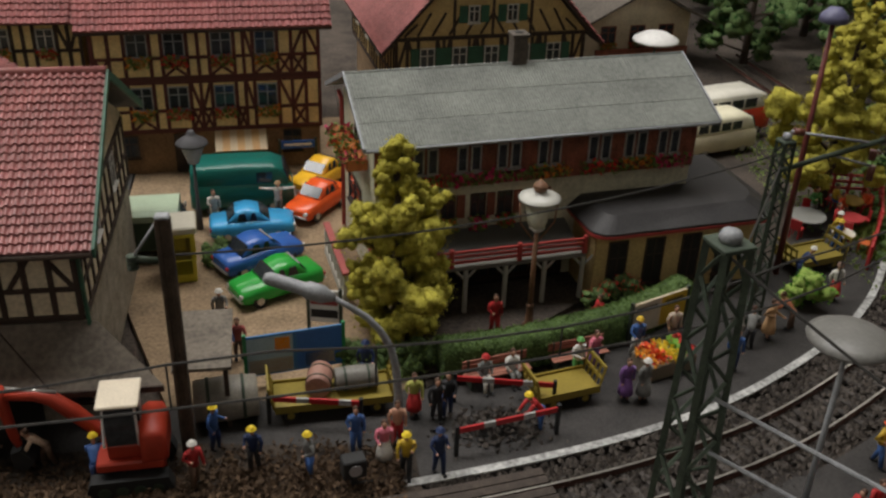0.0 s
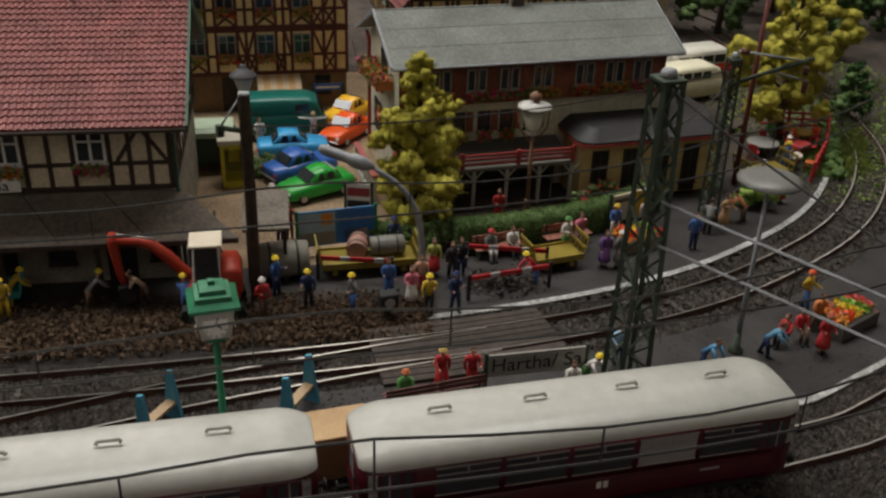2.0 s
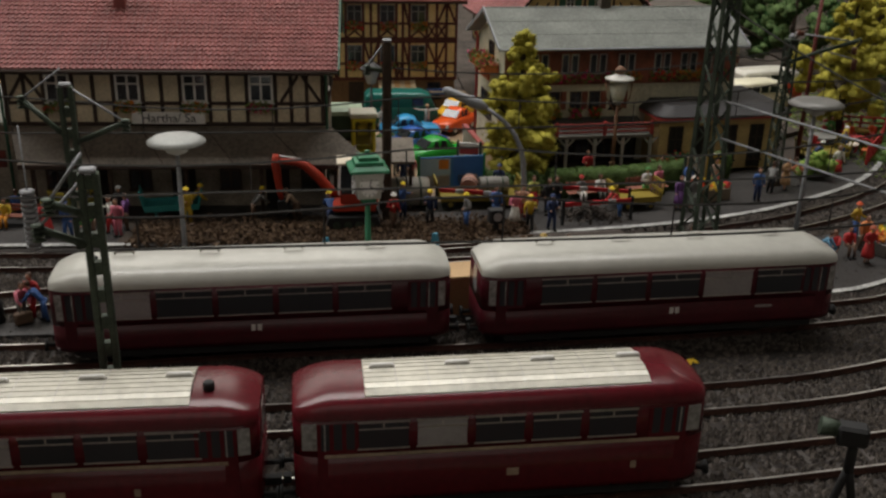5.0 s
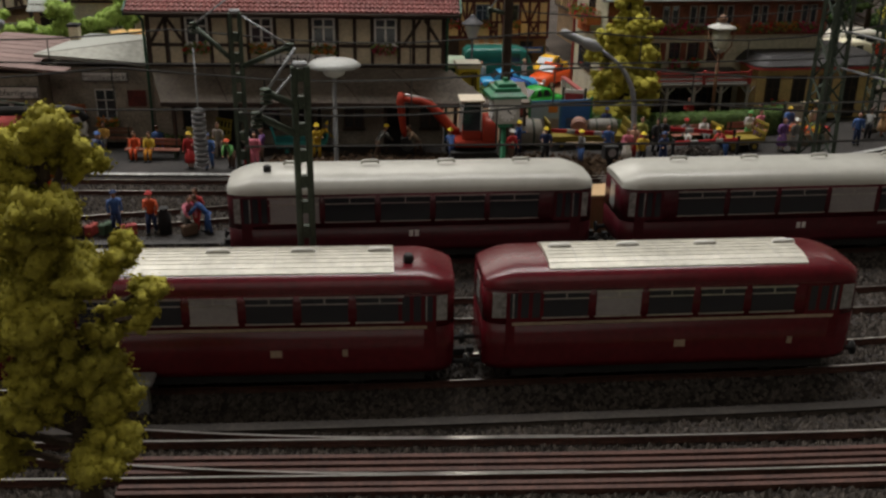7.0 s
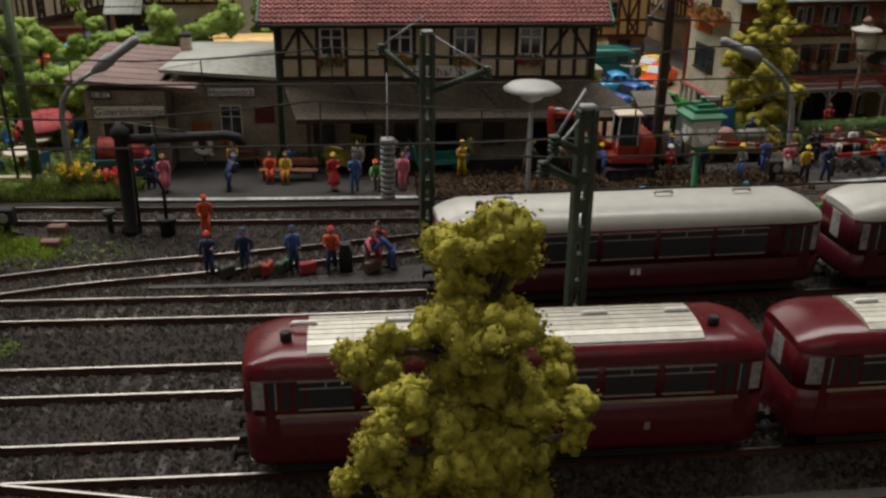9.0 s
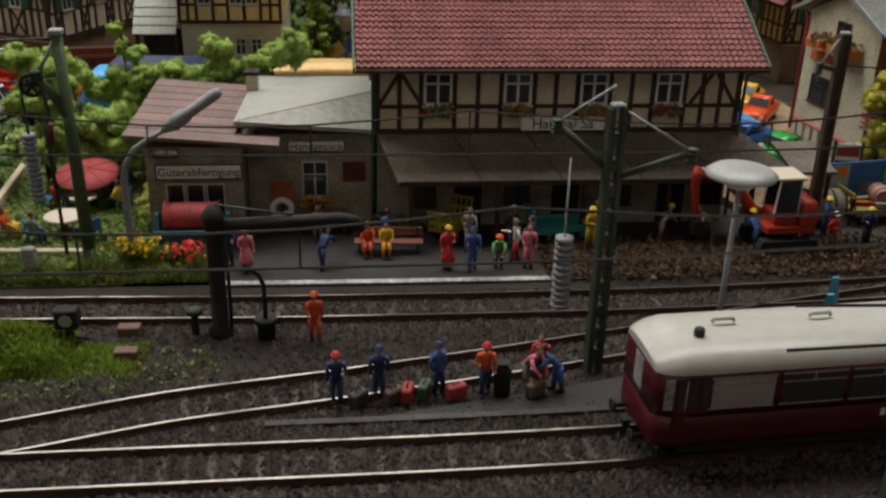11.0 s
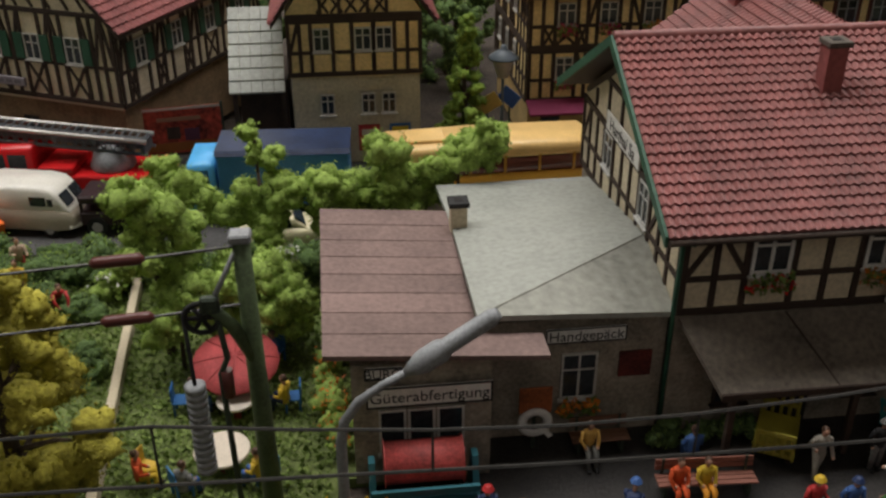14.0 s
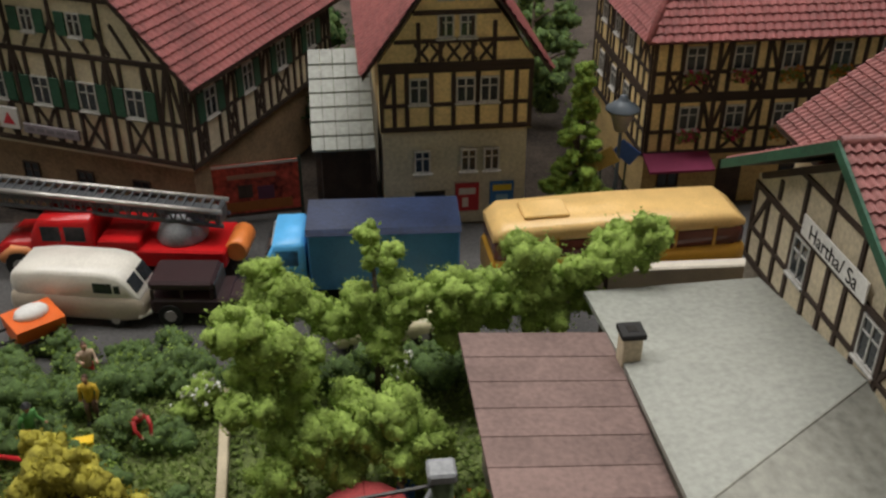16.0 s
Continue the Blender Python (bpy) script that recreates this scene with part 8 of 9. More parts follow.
# ---- furniture and clutter ----
def bench(label, x, y, rz, col=(0.3, 0.12, 0.08), L=1.8):
    b = thing("bench", label, "bench", x, y, 0.04, rz, "benches")
    m = paint(col, 0.6)
    for i in range(3):
        part("seat_slat", Build().box(-L / 2, L / 2, -0.25 + i * 0.17, -0.11 + i * 0.17, 0.42, 0.47), m, b)
    for i in range(2):
        part("back_slat", Build().box(-L / 2, L / 2, 0.26, 0.31, 0.58 + i * 0.18, 0.72 + i * 0.18), m, b)
    for s in (-1, 1):
        part("leg", Build().box(s * (L / 2 - 0.2) - 0.04, s * (L / 2 - 0.2) + 0.04, -0.22, 0.28, 0, 0.42), M_steel, b)
        part("back_post", Build().box(s * (L / 2 - 0.2) - 0.03, s * (L / 2 - 0.2) + 0.03, 0.22, 0.27, 0.4, 0.95), M_steel, b)


def barrel(label, x, y, z, axis, r, L, col):
    d = Vector((math.cos(math.radians(axis)), math.sin(math.radians(axis)), 0)) * L / 2 if axis is not None else Vector((0, 0, L / 2))
    c = Vector((0, 0, r if axis is not None else L / 2))
    b = thing("barrel", label, "barrel", x, y, z)
    part("drum", Build().tube([c - d, c - d * 0.98, c - d * 0.4, c, c + d * 0.4, c + d * 0.98, c + d], [r * 0.9, r * 0.95, r, r * 1.03, r, r * 0.95, r * 0.9], 18), paint(col, 0.5, 0.2), b)
    for k in (-0.55, 0.55):
        part("hoop", Build().tube([c + d * (k - 0.05), c + d * (k + 0.05)], r * 1.04, 18), M_steel, b)


def barrier(x0, y0, x1, y1):
    L = math.hypot(x1 - x0, y1 - y0)
    b = thing("barrier", "red and white striped site barrier", "barrier", x0, y0, 0.05, math.degrees(math.atan2(y1 - y0, x1 - x0)), "site barriers")
    x, red = 0.0, True
    while x < L - 0.01:
        e = min(L, x + (0.95 if red else 0.4))
        part("stripe", Build().box(x, e, -0.04, 0.04, 0.86, 1.06, bevel=0.012), paint((0.4, 0.015, 0.018), 0.5) if red else M_whitecurb, b)
        x, red = e, not red
    for x in (0.05, L - 0.05):
        part("post", Build().box(x - 0.06, x + 0.06, -0.06, 0.06, 0, 1.15), M_black, b)


def table(label, x, y, r, h, top, leg):
    t = thing("garden_table", label, "table", x, y, 0.04)
    part("tabletop", Build().lathe([(r * 0.98, h - 0.08), (r, h - 0.05), (r, h), (r * 0.96, h + 0.02)], 24), top, t)
    part("leg", Build().tube([(0, 0, 0), (0, 0, h - 0.05)], 0.12, 8), leg, t)


def seat(x, y, rz, col):
    s = thing("garden_chair", "small painted garden chair", "chair", x, y, 0.04, rz, "garden chairs")
    m = paint(col, 0.5)
    part("seat", Build().box(-0.25, 0.25, -0.25, 0.25, 0.42, 0.48, bevel=0.02), m, s)
    part("backrest", Build().box(-0.25, 0.25, 0.21, 0.26, 0.48, 0.95, bevel=0.02), m, s)
    for a in (-0.2, 0.2):
        for c in (-0.2, 0.2):
            part("leg", Build().box(a - 0.03, a + 0.03, c - 0.03, c + 0.03, 0, 0.42), m, s)


def board_sign(name, label, x0, y0, x1, y1, z0, z1, m, bars=None, text=None, post=None, th=0.4):
    L = math.hypot(x1 - x0, y1 - y0)
    b = thing(name, label, "sign", x0, y0, 0.03, math.degrees(math.atan2(y1 - y0, x1 - x0)))
    pn = part("panel", Build().box(0, L, -0.04, 0.04, z0, z1, bevel=0.01), m, b)
    for x in (0.0, L):
        part("post", Build().box(x - 0.06, x + 0.06, -0.06, 0.06, 0, z1 + 0.1), post or M_steel, b)
    for bx0, bx1, bz0, bz1, bm in bars or ():
        part("printed_area", Build().box(bx0 * L, bx1 * L, -0.052, -0.041, z0 + (z1 - z0) * bz0, z0 + (z1 - z0) * bz1), bm, pn)
    if text:
        lettering(text, th, pn, M_black, pose(L / 2, -0.056, (z0 + z1) / 2, 90))


bench("brown bench against the hedge", 12.3, 26.5, 12, L=2.4)
bench("brown bench beside the yellow cart", 15.4, 27.2, 12, L=2.2)
bench("reddish brown bench on the station platform", -14.7, 23.4, -3, (0.25, 0.1, 0.07), 2.6)
bench("brown bench in front of the luggage office", -17.0, 25.4, 0, (0.2, 0.1, 0.06), 1.6)
for i, (x, y) in enumerate([(7.1, 16.6), (8.8, 16.9)]):
    bench("dark bench on the island platform", x, y, 190, (0.12, 0.05, 0.04), 1.7)
for x, y in ((-0.7, 16.2), (3.6, 16.6)):
    b = thing("bench", "low plank bench with light blue slanting ends", "bench", x, y, 0.04, 58)
    for s in (-0.7, 0.7):
        part("side_panel", Build().prism([(-0.28, 0.0), (0.35, 0.0), (0.16, 1.75), (-0.03, 1.8)], "x", s - 0.07, s + 0.07), paint((0.07, 0.27, 0.38)), b)
    part("plank", Build().box(-0.65, 0.65, -0.14, 0.2, 0.6, 0.72), paint((0.4, 0.28, 0.16)), b)
cr = thing("crate", "light wooden crate on the island platform", "crate", 4.6, 13.9, 0.04, 8)
part("box", Build().box(-0.9, 0.9, -0.6, 0.6, 0.0, 1.5, bevel=0.03), paint((0.3, 0.17, 0.08), 0.7), cr)
part("lid", Build().box(-1.0, 1.0, -0.7, 0.7, 1.5, 1.62, bevel=0.02), paint((0.5, 0.33, 0.17), 0.7), cr)
barrel("large grey concrete drum on the site", 3.2, 25.7, 0.04, 5, 0.72, 2.0, (0.24, 0.22, 0.18))
barrel("rusty pink barrel on the trailer", 6.2, 26.0, 0.62, 80, 0.42, 1.0, (0.32, 0.17, 0.13))
barrel("grey barrel on the trailer", 7.4, 26.0, 0.62, 5, 0.4, 1.4, (0.16, 0.15, 0.13))
barrier(4.5, 25.2, 7.5, 24.6)
barrier(10.2, 22.9, 13.7, 23.6)
barrier(10.6, 25.6, 13.9, 24.8)
rng = np.random.default_rng(8)
C = np.stack([11.8 + rng.normal(0, 0.75, 700), 24.1 + rng.normal(0, 0.45, 700), np.zeros(700)], 1)
C[:, 2] = 0.05 + 0.5 * np.exp(-((C[:, 0] - 11.8) ** 2) / 1.2 - ((C[:, 1] - 24.1) ** 2) / 0.5) * rng.uniform(0.2, 1, 700)
tagged(new("rubble_heap", chips(C, rng.uniform(0.06, 0.16, 700), rng, [M_stone], "rubble_heap")), "heap of dark broken asphalt", "rubble", kind="stuff")
C = np.stack([rng.uniform(-9, 8.5, 17000), 22.0 + rng.normal(0, 0.85, 17000), np.zeros(17000)], 1)
C = C[(C[:, 1] > 20.35) & (C[:, 1] < 24.2)]
C[:, 2] = 0.03 + (0.12 + 0.2 * np.abs(np.sin(C[:, 0] * 1.3) * np.cos(C[:, 1] * 1.7))) * rng.random(len(C))
M_clod = island_mat("soil_clod", (0.04, 0.026, 0.017), (0.135, 0.088, 0.054))
tagged(new("soil_clods", chips(C, rng.uniform(0.04, 0.15, len(C)), rng, [M_clod], "soil_clods")), "loose dark brown earth clods of the trench", "soil", kind="stuff")
board_sign("poster_wall", "green-framed poster wall with two bright travel posters", 3.8, 27.2, 7.1, 27.7, 0.4, 2.0, paint((0.04, 0.16, 0.35)), [(0.02, 0.48, 0.05, 0.95, paint((0.3, 0.42, 0.5))), (0.03, 0.47, 0.05, 0.4, paint((0.33, 0.3, 0.25))), (0.3, 0.45, 0.6, 0.9, paint((0.7, 0.25, 0.03))), (0.52, 0.98, 0.05, 0.95, paint((0.03, 0.13, 0.4))), (0.6, 0.9, 0.1, 0.4, paint((0.4, 0.36, 0.32)))], post=paint((0.02, 0.2, 0.07)))
board_sign("notice_board", "white notice board with dark bars", 6.0, 30.1, 7.15, 29.8, 0.65, 2.0, M_white, [(0.08, 0.92, 0.55, 0.85, paint((0.3, 0.04, 0.04))), (0.08, 0.92, 0.15, 0.4, M_black)])
board_sign("poster_wall", "white and yellow poster boards at the hedge end", 17.6, 28.2, 20.1, 29.2, 0.4, 1.7, M_cream, [(0.02, 0.48, 0.04, 0.96, paint((0.5, 0.46, 0.38))), (0.52, 0.98, 0.04, 0.96, paint((0.6, 0.4, 0.03))), (0.06, 0.44, 0.7, 0.85, M_black), (0.58, 0.92, 0.7, 0.85, M_black)])
board_sign("station_name_board", "grey station name board on two posts", 9.7, 16.95, 13.2, 17.15, 0.65, 1.5, paint((0.3, 0.29, 0.26)), [(0.0, 1.0, 0.0, 0.06, M_duskwhite), (0.0, 1.0, 0.94, 1.0, M_duskwhite)], text="Hartha/ Sa", th=0.75)
board_sign("advert_hoarding", "dark red advertising hoarding on the street", -32.6, 46.9, -28.8, 47.4, 0.3, 2.6, mat("worn_poster_print", (0.1, 0.02, 0.015), 0.7, 0, 0.9, 0.6, 0.1, 5, tint=(0.35, 0.05, 0.03)), [(0.0, 1.0, 0.0, 0.06, M_timber), (0.0, 1.0, 0.95, 1.0, paint((0.5, 0.46, 0.42))), (0.25, 0.75, 0.72, 0.8, paint((0.3, 0.16, 0.1))), (0.1, 0.9, 0.1, 0.28, paint((0.3, 0.1, 0.02))), (0.35, 0.5, 0.35, 0.6, M_timber), (0.55, 0.72, 0.3, 0.55, paint((0.1, 0.03, 0.06)))])
board_sign("street_sign", "blue street sign on a post", 5.15, 44.7, 6.9, 44.8, 1.25, 1.65, paint((0.02, 0.1, 0.4)), [(0.12, 0.88, 0.35, 0.65, M_white)])
ks = thing("telephone_kiosk", "yellow telephone kiosk with a white roof", "kiosk", 1.05, 35.0, 0.02, 5)
KY = paint((0.5, 0.42, 0.03), 0.5)
part("base", Build().box(-0.62, 0.62, -0.62, 0.62, 0, 0.35, bevel=0.03), KY, ks)
for a in (-0.56, 0.56):
    for c in (-0.56, 0.56):
        part("corner_post", Build().box(a - 0.08, a + 0.08, c - 0.08, c + 0.08, 0.35, 2.1), KY, ks)
part("header", Build().box(-0.66, 0.66, -0.66, 0.66, 2.0, 2.2, bevel=0.02), KY, ks)
part("roof", Build().box(-0.76, 0.76, -0.76, 0.76, 2.2, 2.5, bevel=0.06), paint((0.5, 0.47, 0.38), 0.5), ks, "cream flat roof")
part("telephone", Build().box(-0.28, 0.28, 0.2, 0.45, 1.0, 1.75, bevel=0.03), KY, ks, "yellow telephone box")
for a in (-1, 1):
    part("pane", Build().box(a * 0.56 - 0.01, a * 0.56 + 0.01, -0.46, 0.46, 0.4, 2.0), M_pane, ks)
part("back_panel", Build().box(-0.46, 0.46, 0.5, 0.56, 0.4, 2.0), paint((0.3, 0.25, 0.05), 0.6), ks)
ps = thing("parasol", "tilted round red parasol over a garden table", "parasol", -27.0, 28.9, 0.04)
part("pole", Build().tube([(0, 0, 0), (0, 0, 0.7), (0, -0.05, 1.5)], 0.05, 8), M_bark, ps)
part("foot", Build().lathe([(0.3, 0), (0.3, 0.08), (0.07, 0.14)], 12), M_black, ps)
pc = part("canopy", Build().lathe([(1.2, -0.16), (1.28, -0.17), (1.27, -0.1), (0.7, 0.05), (0.08, 0.16), (0.03, 0.2)], 16), mat("faded_red_cloth", (0.36, 0.055, 0.055), 0.75, 0, 1.5, 0.22, 0.2), ps, "faded red cloth canopy")
pc.matrix_local = place(0, 0, 1.42) @ pose(0, 0, 0, 13)
for a in range(8):
    q = a * math.pi / 4
    part("rib", Build().tube([(0.1 * math.cos(q), 0.1 * math.sin(q), 0.165), (0.7 * math.cos(q), 0.7 * math.sin(q), 0.06), (1.27 * math.cos(q), 1.27 * math.sin(q), -0.09)], 0.018, 5), paint((0.26, 0.035, 0.035), 0.7), pc)
table("round pale table under the parasol", -27.0, 27.9, 0.55, 0.7, paint((0.5, 0.45, 0.38)), paint((0.3, 0.04, 0.03)))
table("round white table with red pedestal in the garden", -27.2, 25.7, 0.75, 0.75, paint((0.6, 0.52, 0.42)), paint((0.3, 0.04, 0.03)))
for x, y, rz, c in ((-28.2, 24.9, 120, (0.05, 0.2, 0.42)), (-29.2, 25.6, 60, (0.6, 0.4, 0.05)), (-26.0, 25.0, 230, (0.05, 0.2, 0.42)), (-28.6, 28.4, 90, (0.03, 0.12, 0.3)), (-25.4, 28.2, 270, (0.03, 0.12, 0.3)), (-26.0, 30.6, 330, (0.03, 0.12, 0.3))):
    seat(x, y, rz, c)
for a, c, lab in (((-30.4, 24.2), (-31.0, 36.2), "pale wooden kerb beam along the garden"), ((-30.2, 23.9), (-25.8, 23.7), "low pale stone kerb in front of the garden")):
    L = math.hypot(c[0] - a[0], c[1] - a[1])
    solo("garden_kerb", Build().box(0, L, -0.14, 0.14, 0, 0.45 if L > 8 else 0.2, bevel=0.03), paint((0.5, 0.43, 0.3), 0.8), lab, "kerb", a[0], a[1], 0.02, math.degrees(math.atan2(c[1] - a[1], c[0] - a[0])))
solo("marker_stone", Build().box(-0.24, 0.24, -0.15, 0.15, 0, 1.15, bevel=0.06), M_whitecurb, "short white marker stone at the hedge", "marker", -27.4, 21.9, 0)
cd = thing("cable_drum_stand", "turquoise stand with a red cable drum", "cable drum", -22.0, 23.95, 0.03)
part("drum", Build().tube([(-1.0, 0, 1.35), (-0.97, 0, 1.35), (-0.96, 0, 1.35), (0.96, 0, 1.35), (0.97, 0, 1.35), (1.0, 0, 1.35)], [0.62, 0.62, 0.55, 0.55, 0.62, 0.62], 20), mat("worn_red_paint", (0.33, 0.05, 0.045), 0.6, 0, 1.5, 0.4, 0.3), cd)
for z in (0.35, 0.65, 0.95):
    part("rail_board", Build().box(-1.35, 1.35, -0.75, -0.65, z - 0.1, z + 0.1), paint((0.02, 0.12, 0.15)), cd)
for x in (-1.3, 1.3):
    part("frame", Build().prism([(-0.7, 0), (0.7, 0), (0.15, 1.5), (-0.15, 1.5)], "x", x - 0.08, x + 0.08), paint((0.03, 0.14, 0.17)), cd)
qs = thing("advert_sign", "orange sign with a round white letter shape", "sign", -18.8, 25.6, 0.03)
part("panel", Build().box(-0.45, 0.45, -0.04, 0.04, 1.25, 2.1, bevel=0.02), mat("faded_orange_board", (0.27, 0.075, 0.022), 0.7, 0, 1.5, 0.4, 0.1), qs)
rg = Build()
rings = [[((0.36 + 0.13 * math.cos(a)) * math.cos(t), -0.08 + 0.05 * math.sin(a), 0.98 + (0.36 + 0.13 * math.cos(a)) * math.sin(t)) for a in (k * math.pi / 3 for k in range(6))] for t in (2 * math.pi * i / 24 for i in range(25))]
part("ring", rg.ring_loft(rings, 0, True, False), M_white, qs, "round white ring")
part("tail", Build().prism([(0.05, 0.86), (0.17, 0.94), (0.5, 0.56), (0.38, 0.48)], "y", -0.16, -0.09), M_white, qs, "short slanting white stroke")
part("post", Build().box(-0.05, 0.05, 0.05, 0.12, 0, 1.9), M_steel, qs)
vg = thing("market_stall", "low stall heaped with colourful fruit", "stall", 18.4, 26.7, 0.03, 18)
part("trestle", Build().box(-1.0, 1.0, -0.6, 0.6, 0.0, 0.6, bevel=0.03), paint((0.2, 0.16, 0.11)), vg)
vg2 = thing("market_stall", "flower stall with yellow and orange blooms on the island", "stall", 24.2, 19.6, 0.04, 28)
part("trestle", Build().box(-1.2, 1.2, -0.75, 0.75, 0.0, 0.6, bevel=0.03), paint((0.08, 0.07, 0.06)), vg2)
for root, w, seed in ((vg, 1.0, 5), (vg2, 1.2, 6)):
    rng = np.random.default_rng(seed)
    C = np.stack([rng.uniform(-w, w, 420), rng.uniform(-0.6, 0.6, 420), 0.62 + rng.random(420) * 0.25], 1)
    zone = np.floor((C[:, 0] / w + 1) * 2.4 + rng.uniform(-0.3, 0.3, 420)).astype(int) % 5
    ob = new("produce", chips(C, rng.uniform(0.08, 0.15, 420), rng, [paint((0.75, 0.3, 0.03)), paint((0.7, 0.08, 0.02)), paint((0.75, 0.55, 0.03)), paint((0.2, 0.4, 0.05)), paint((0.6, 0.05, 0.04))], "produce", zone))
    ob.parent = root
    tagged(ob, "heap of fruit and flowers", kind="stuff")
fn = thing("red_fence", "red painted fence round the garden outside the curve", "fence")
FR = paint((0.4, 0.03, 0.028), 0.55)
corner = [Vector((29.7, 32.5, 0)), Vector((32.0, 35.5, 0)), Vector((34.3, 39.3, 0)), Vector((30.6, 40.2, 0))]
for a, c in zip(corner, corner[1:]):
    n = max(2, round((c - a).length / 0.75))
    for i in range(n):
        p = a.lerp(c, i / n)
        part("post", Build().box(p.x - 0.06, p.x + 0.06, p.y - 0.06, p.y + 0.06, 0, 1.15), FR, fn)
    for z in (0.35, 0.7, 1.05):
        part("rail", Build().tube([a + Vector((0, 0, z)), c + Vector((0, 0, z))], 0.07, 6), FR, fn)
for x, y, r, c, lab in ((31.7, 37.6, 0.6, (0.35, 0.22, 0.04), "small yellow brown table in the curve garden"), (30.8, 35.9, 0.55, (0.35, 0.03, 0.03), "small red table in the curve garden"), (29.6, 34.5, 0.5, (0.6, 0.55, 0.45), "small white table in the curve garden"), (28.8, 36.3, 0.85, (0.22, 0.22, 0.2), "round grey table under the tree")):
    table(lab, x, y, r, 0.72, paint(c, 0.6), M_bark)
for x, y, rz, c in ((31.1, 38.3, 30, (0.4, 0.03, 0.03)), (32.5, 37.6, 260, (0.4, 0.03, 0.03)), (31.6, 36.2, 250, (0.4, 0.03, 0.03)), (30.2, 35.2, 140, (0.4, 0.03, 0.03)), (30.4, 34.0, 230, (0.45, 0.1, 0.02)), (28.0, 35.6, 130, (0.4, 0.03, 0.03)), (29.4, 37.3, 340, (0.4, 0.03, 0.03))):
    seat(x, y, rz, c)
wl = thing("street_wall", "low pale street wall with a rounded coping", "wall", -22.5, 39.9, 0, -2)
part("wall", Build().box(0, 9.5, -0.15, 0.15, 0, 1.35), paint((0.42, 0.36, 0.28), 0.8), wl)
part("coping", Build().box(-0.1, 9.6, -0.25, 0.25, 1.35, 1.5, bevel=0.06), paint((0.6, 0.55, 0.46), 0.7), wl)
lg = [(-14.6, 13.2, (0.3, 0.04, 0.03)), (-14.1, 13.35, (0.05, 0.09, 0.05)), (-15.0, 13.1, (0.1, 0.06, 0.04)), (-13.2, 13.2, (0.35, 0.05, 0.05)), (-16.0, 13.0, (0.06, 0.06, 0.05)), (-10.9, 13.2, (0.14, 0.09, 0.06))]
for x, y, c in lg:
    s = thing("suitcase", "small painted suitcase on the platform", "suitcase", x, y, 0.05, random.uniform(0, 90), "luggage")
    part("case", Build().box(-0.3, 0.3, -0.15, 0.15, 0, 0.42, bevel=0.04), paint(c, 0.6), s)
    part("handle", Build().tube([(-0.1, 0, 0.42), (-0.08, 0, 0.5), (0.08, 0, 0.5), (0.1, 0, 0.42)], 0.025, 5), M_black, s)
solo("milk_churn", Build().lathe([(0.25, 0), (0.25, 0.75), (0.15, 0.9), (0.15, 1.0), (0.2, 1.05)], 14), M_black, "black metal churn on the island tip", "churn", -11.85, 13.35, 0.04)
aw = thing("awning", "faded pink awning on the corner house", "awning", -13.7, 46.5, 0)
part("cloth", Build().prism([(0.1, 2.5), (-1.0, 2.15), (-1.0, 2.05), (0.1, 2.4)], "x", -1.3, 1.4), paint((0.22, 0.03, 0.08), 0.8), aw)
for x, w, z, c, lab in ((-16.9, 1.3, 2.6, (0.55, 0.38, 0.12), "tilted yellow shop sign"), (-15.9, 0.9, 2.9, (0.05, 0.12, 0.4), "tilted blue shop sign")):
    sb = thing("shop_sign", lab + " on a thin post beside the corner house", "sign", x, 45.9, 0, -25)
    part("post", Build().tube([(0, 0.05, 0), (0, 0.05, z)], 0.05, 6), M_steel, sb)
    part("panel", Build().box(-w / 2, w / 2, -0.05, 0.03, -0.35, 0.35, bevel=0.02, M=Matrix.Translation((0, 0, z)) @ Matrix.Rotation(math.radians(-35 if x < -16.5 else 35), 4, "Y")), paint(c, 0.6), sb)
sw = thing("garden_swing", "bright red tubular garden swing frame", "swing", -35.7, 32.6, 0.02, -16)
for x in (-1.3, -0.2, 0.9):
    part("post", Build().tube([(x, 0, 0), (x, 0, 0.95)], 0.07, 6), paint((0.6, 0.02, 0.03)), sw)
part("bar", Build().tube([(-1.3, 0, 0.95), (0.9, 0, 0.95)], 0.07, 6), paint((0.6, 0.02, 0.03)), sw)
yb = thing("garden_bench", "small bright yellow garden bench", "bench", -35.1, 33.8, 0.02, 10)
part("seat", Build().box(-0.6, 0.6, -0.18, 0.18, 0.42, 0.5, bevel=0.02), paint((0.75, 0.5, 0.02)), yb)
for x in (-0.5, 0.5):
    part("leg", Build().box(x - 0.06, x + 0.06, -0.15, 0.15, 0, 0.42), paint((0.75, 0.5, 0.02)), yb)
wb = thing("tipping_cart", "orange tipping cart with white sacks", "cart", -37.4, 39.5, 0.02, 35)
part("trough", Build().prism([(-0.5, 0.5), (0.5, 0.5), (0.75, 1.1), (-0.75, 1.1)], "x", -0.8, 0.8), paint((0.7, 0.13, 0.02)), wb)
for s in (-1, 1):
    part("wheel", Build().tube([(0.3, s * 0.45, 0.3), (0.3, s * 0.55, 0.3)], 0.3, 12), M_black, wb)
    part("handle", Build().tube([(-0.7, s * 0.4, 0.7), (-1.5, s * 0.4, 0.75)], 0.05, 6), M_black, wb)
part("load", Build().ball((0, 0.1, 1.15), 0.45, 10, 0, (1.3, 1, 0.6)), M_white, wb, "heaped white load")
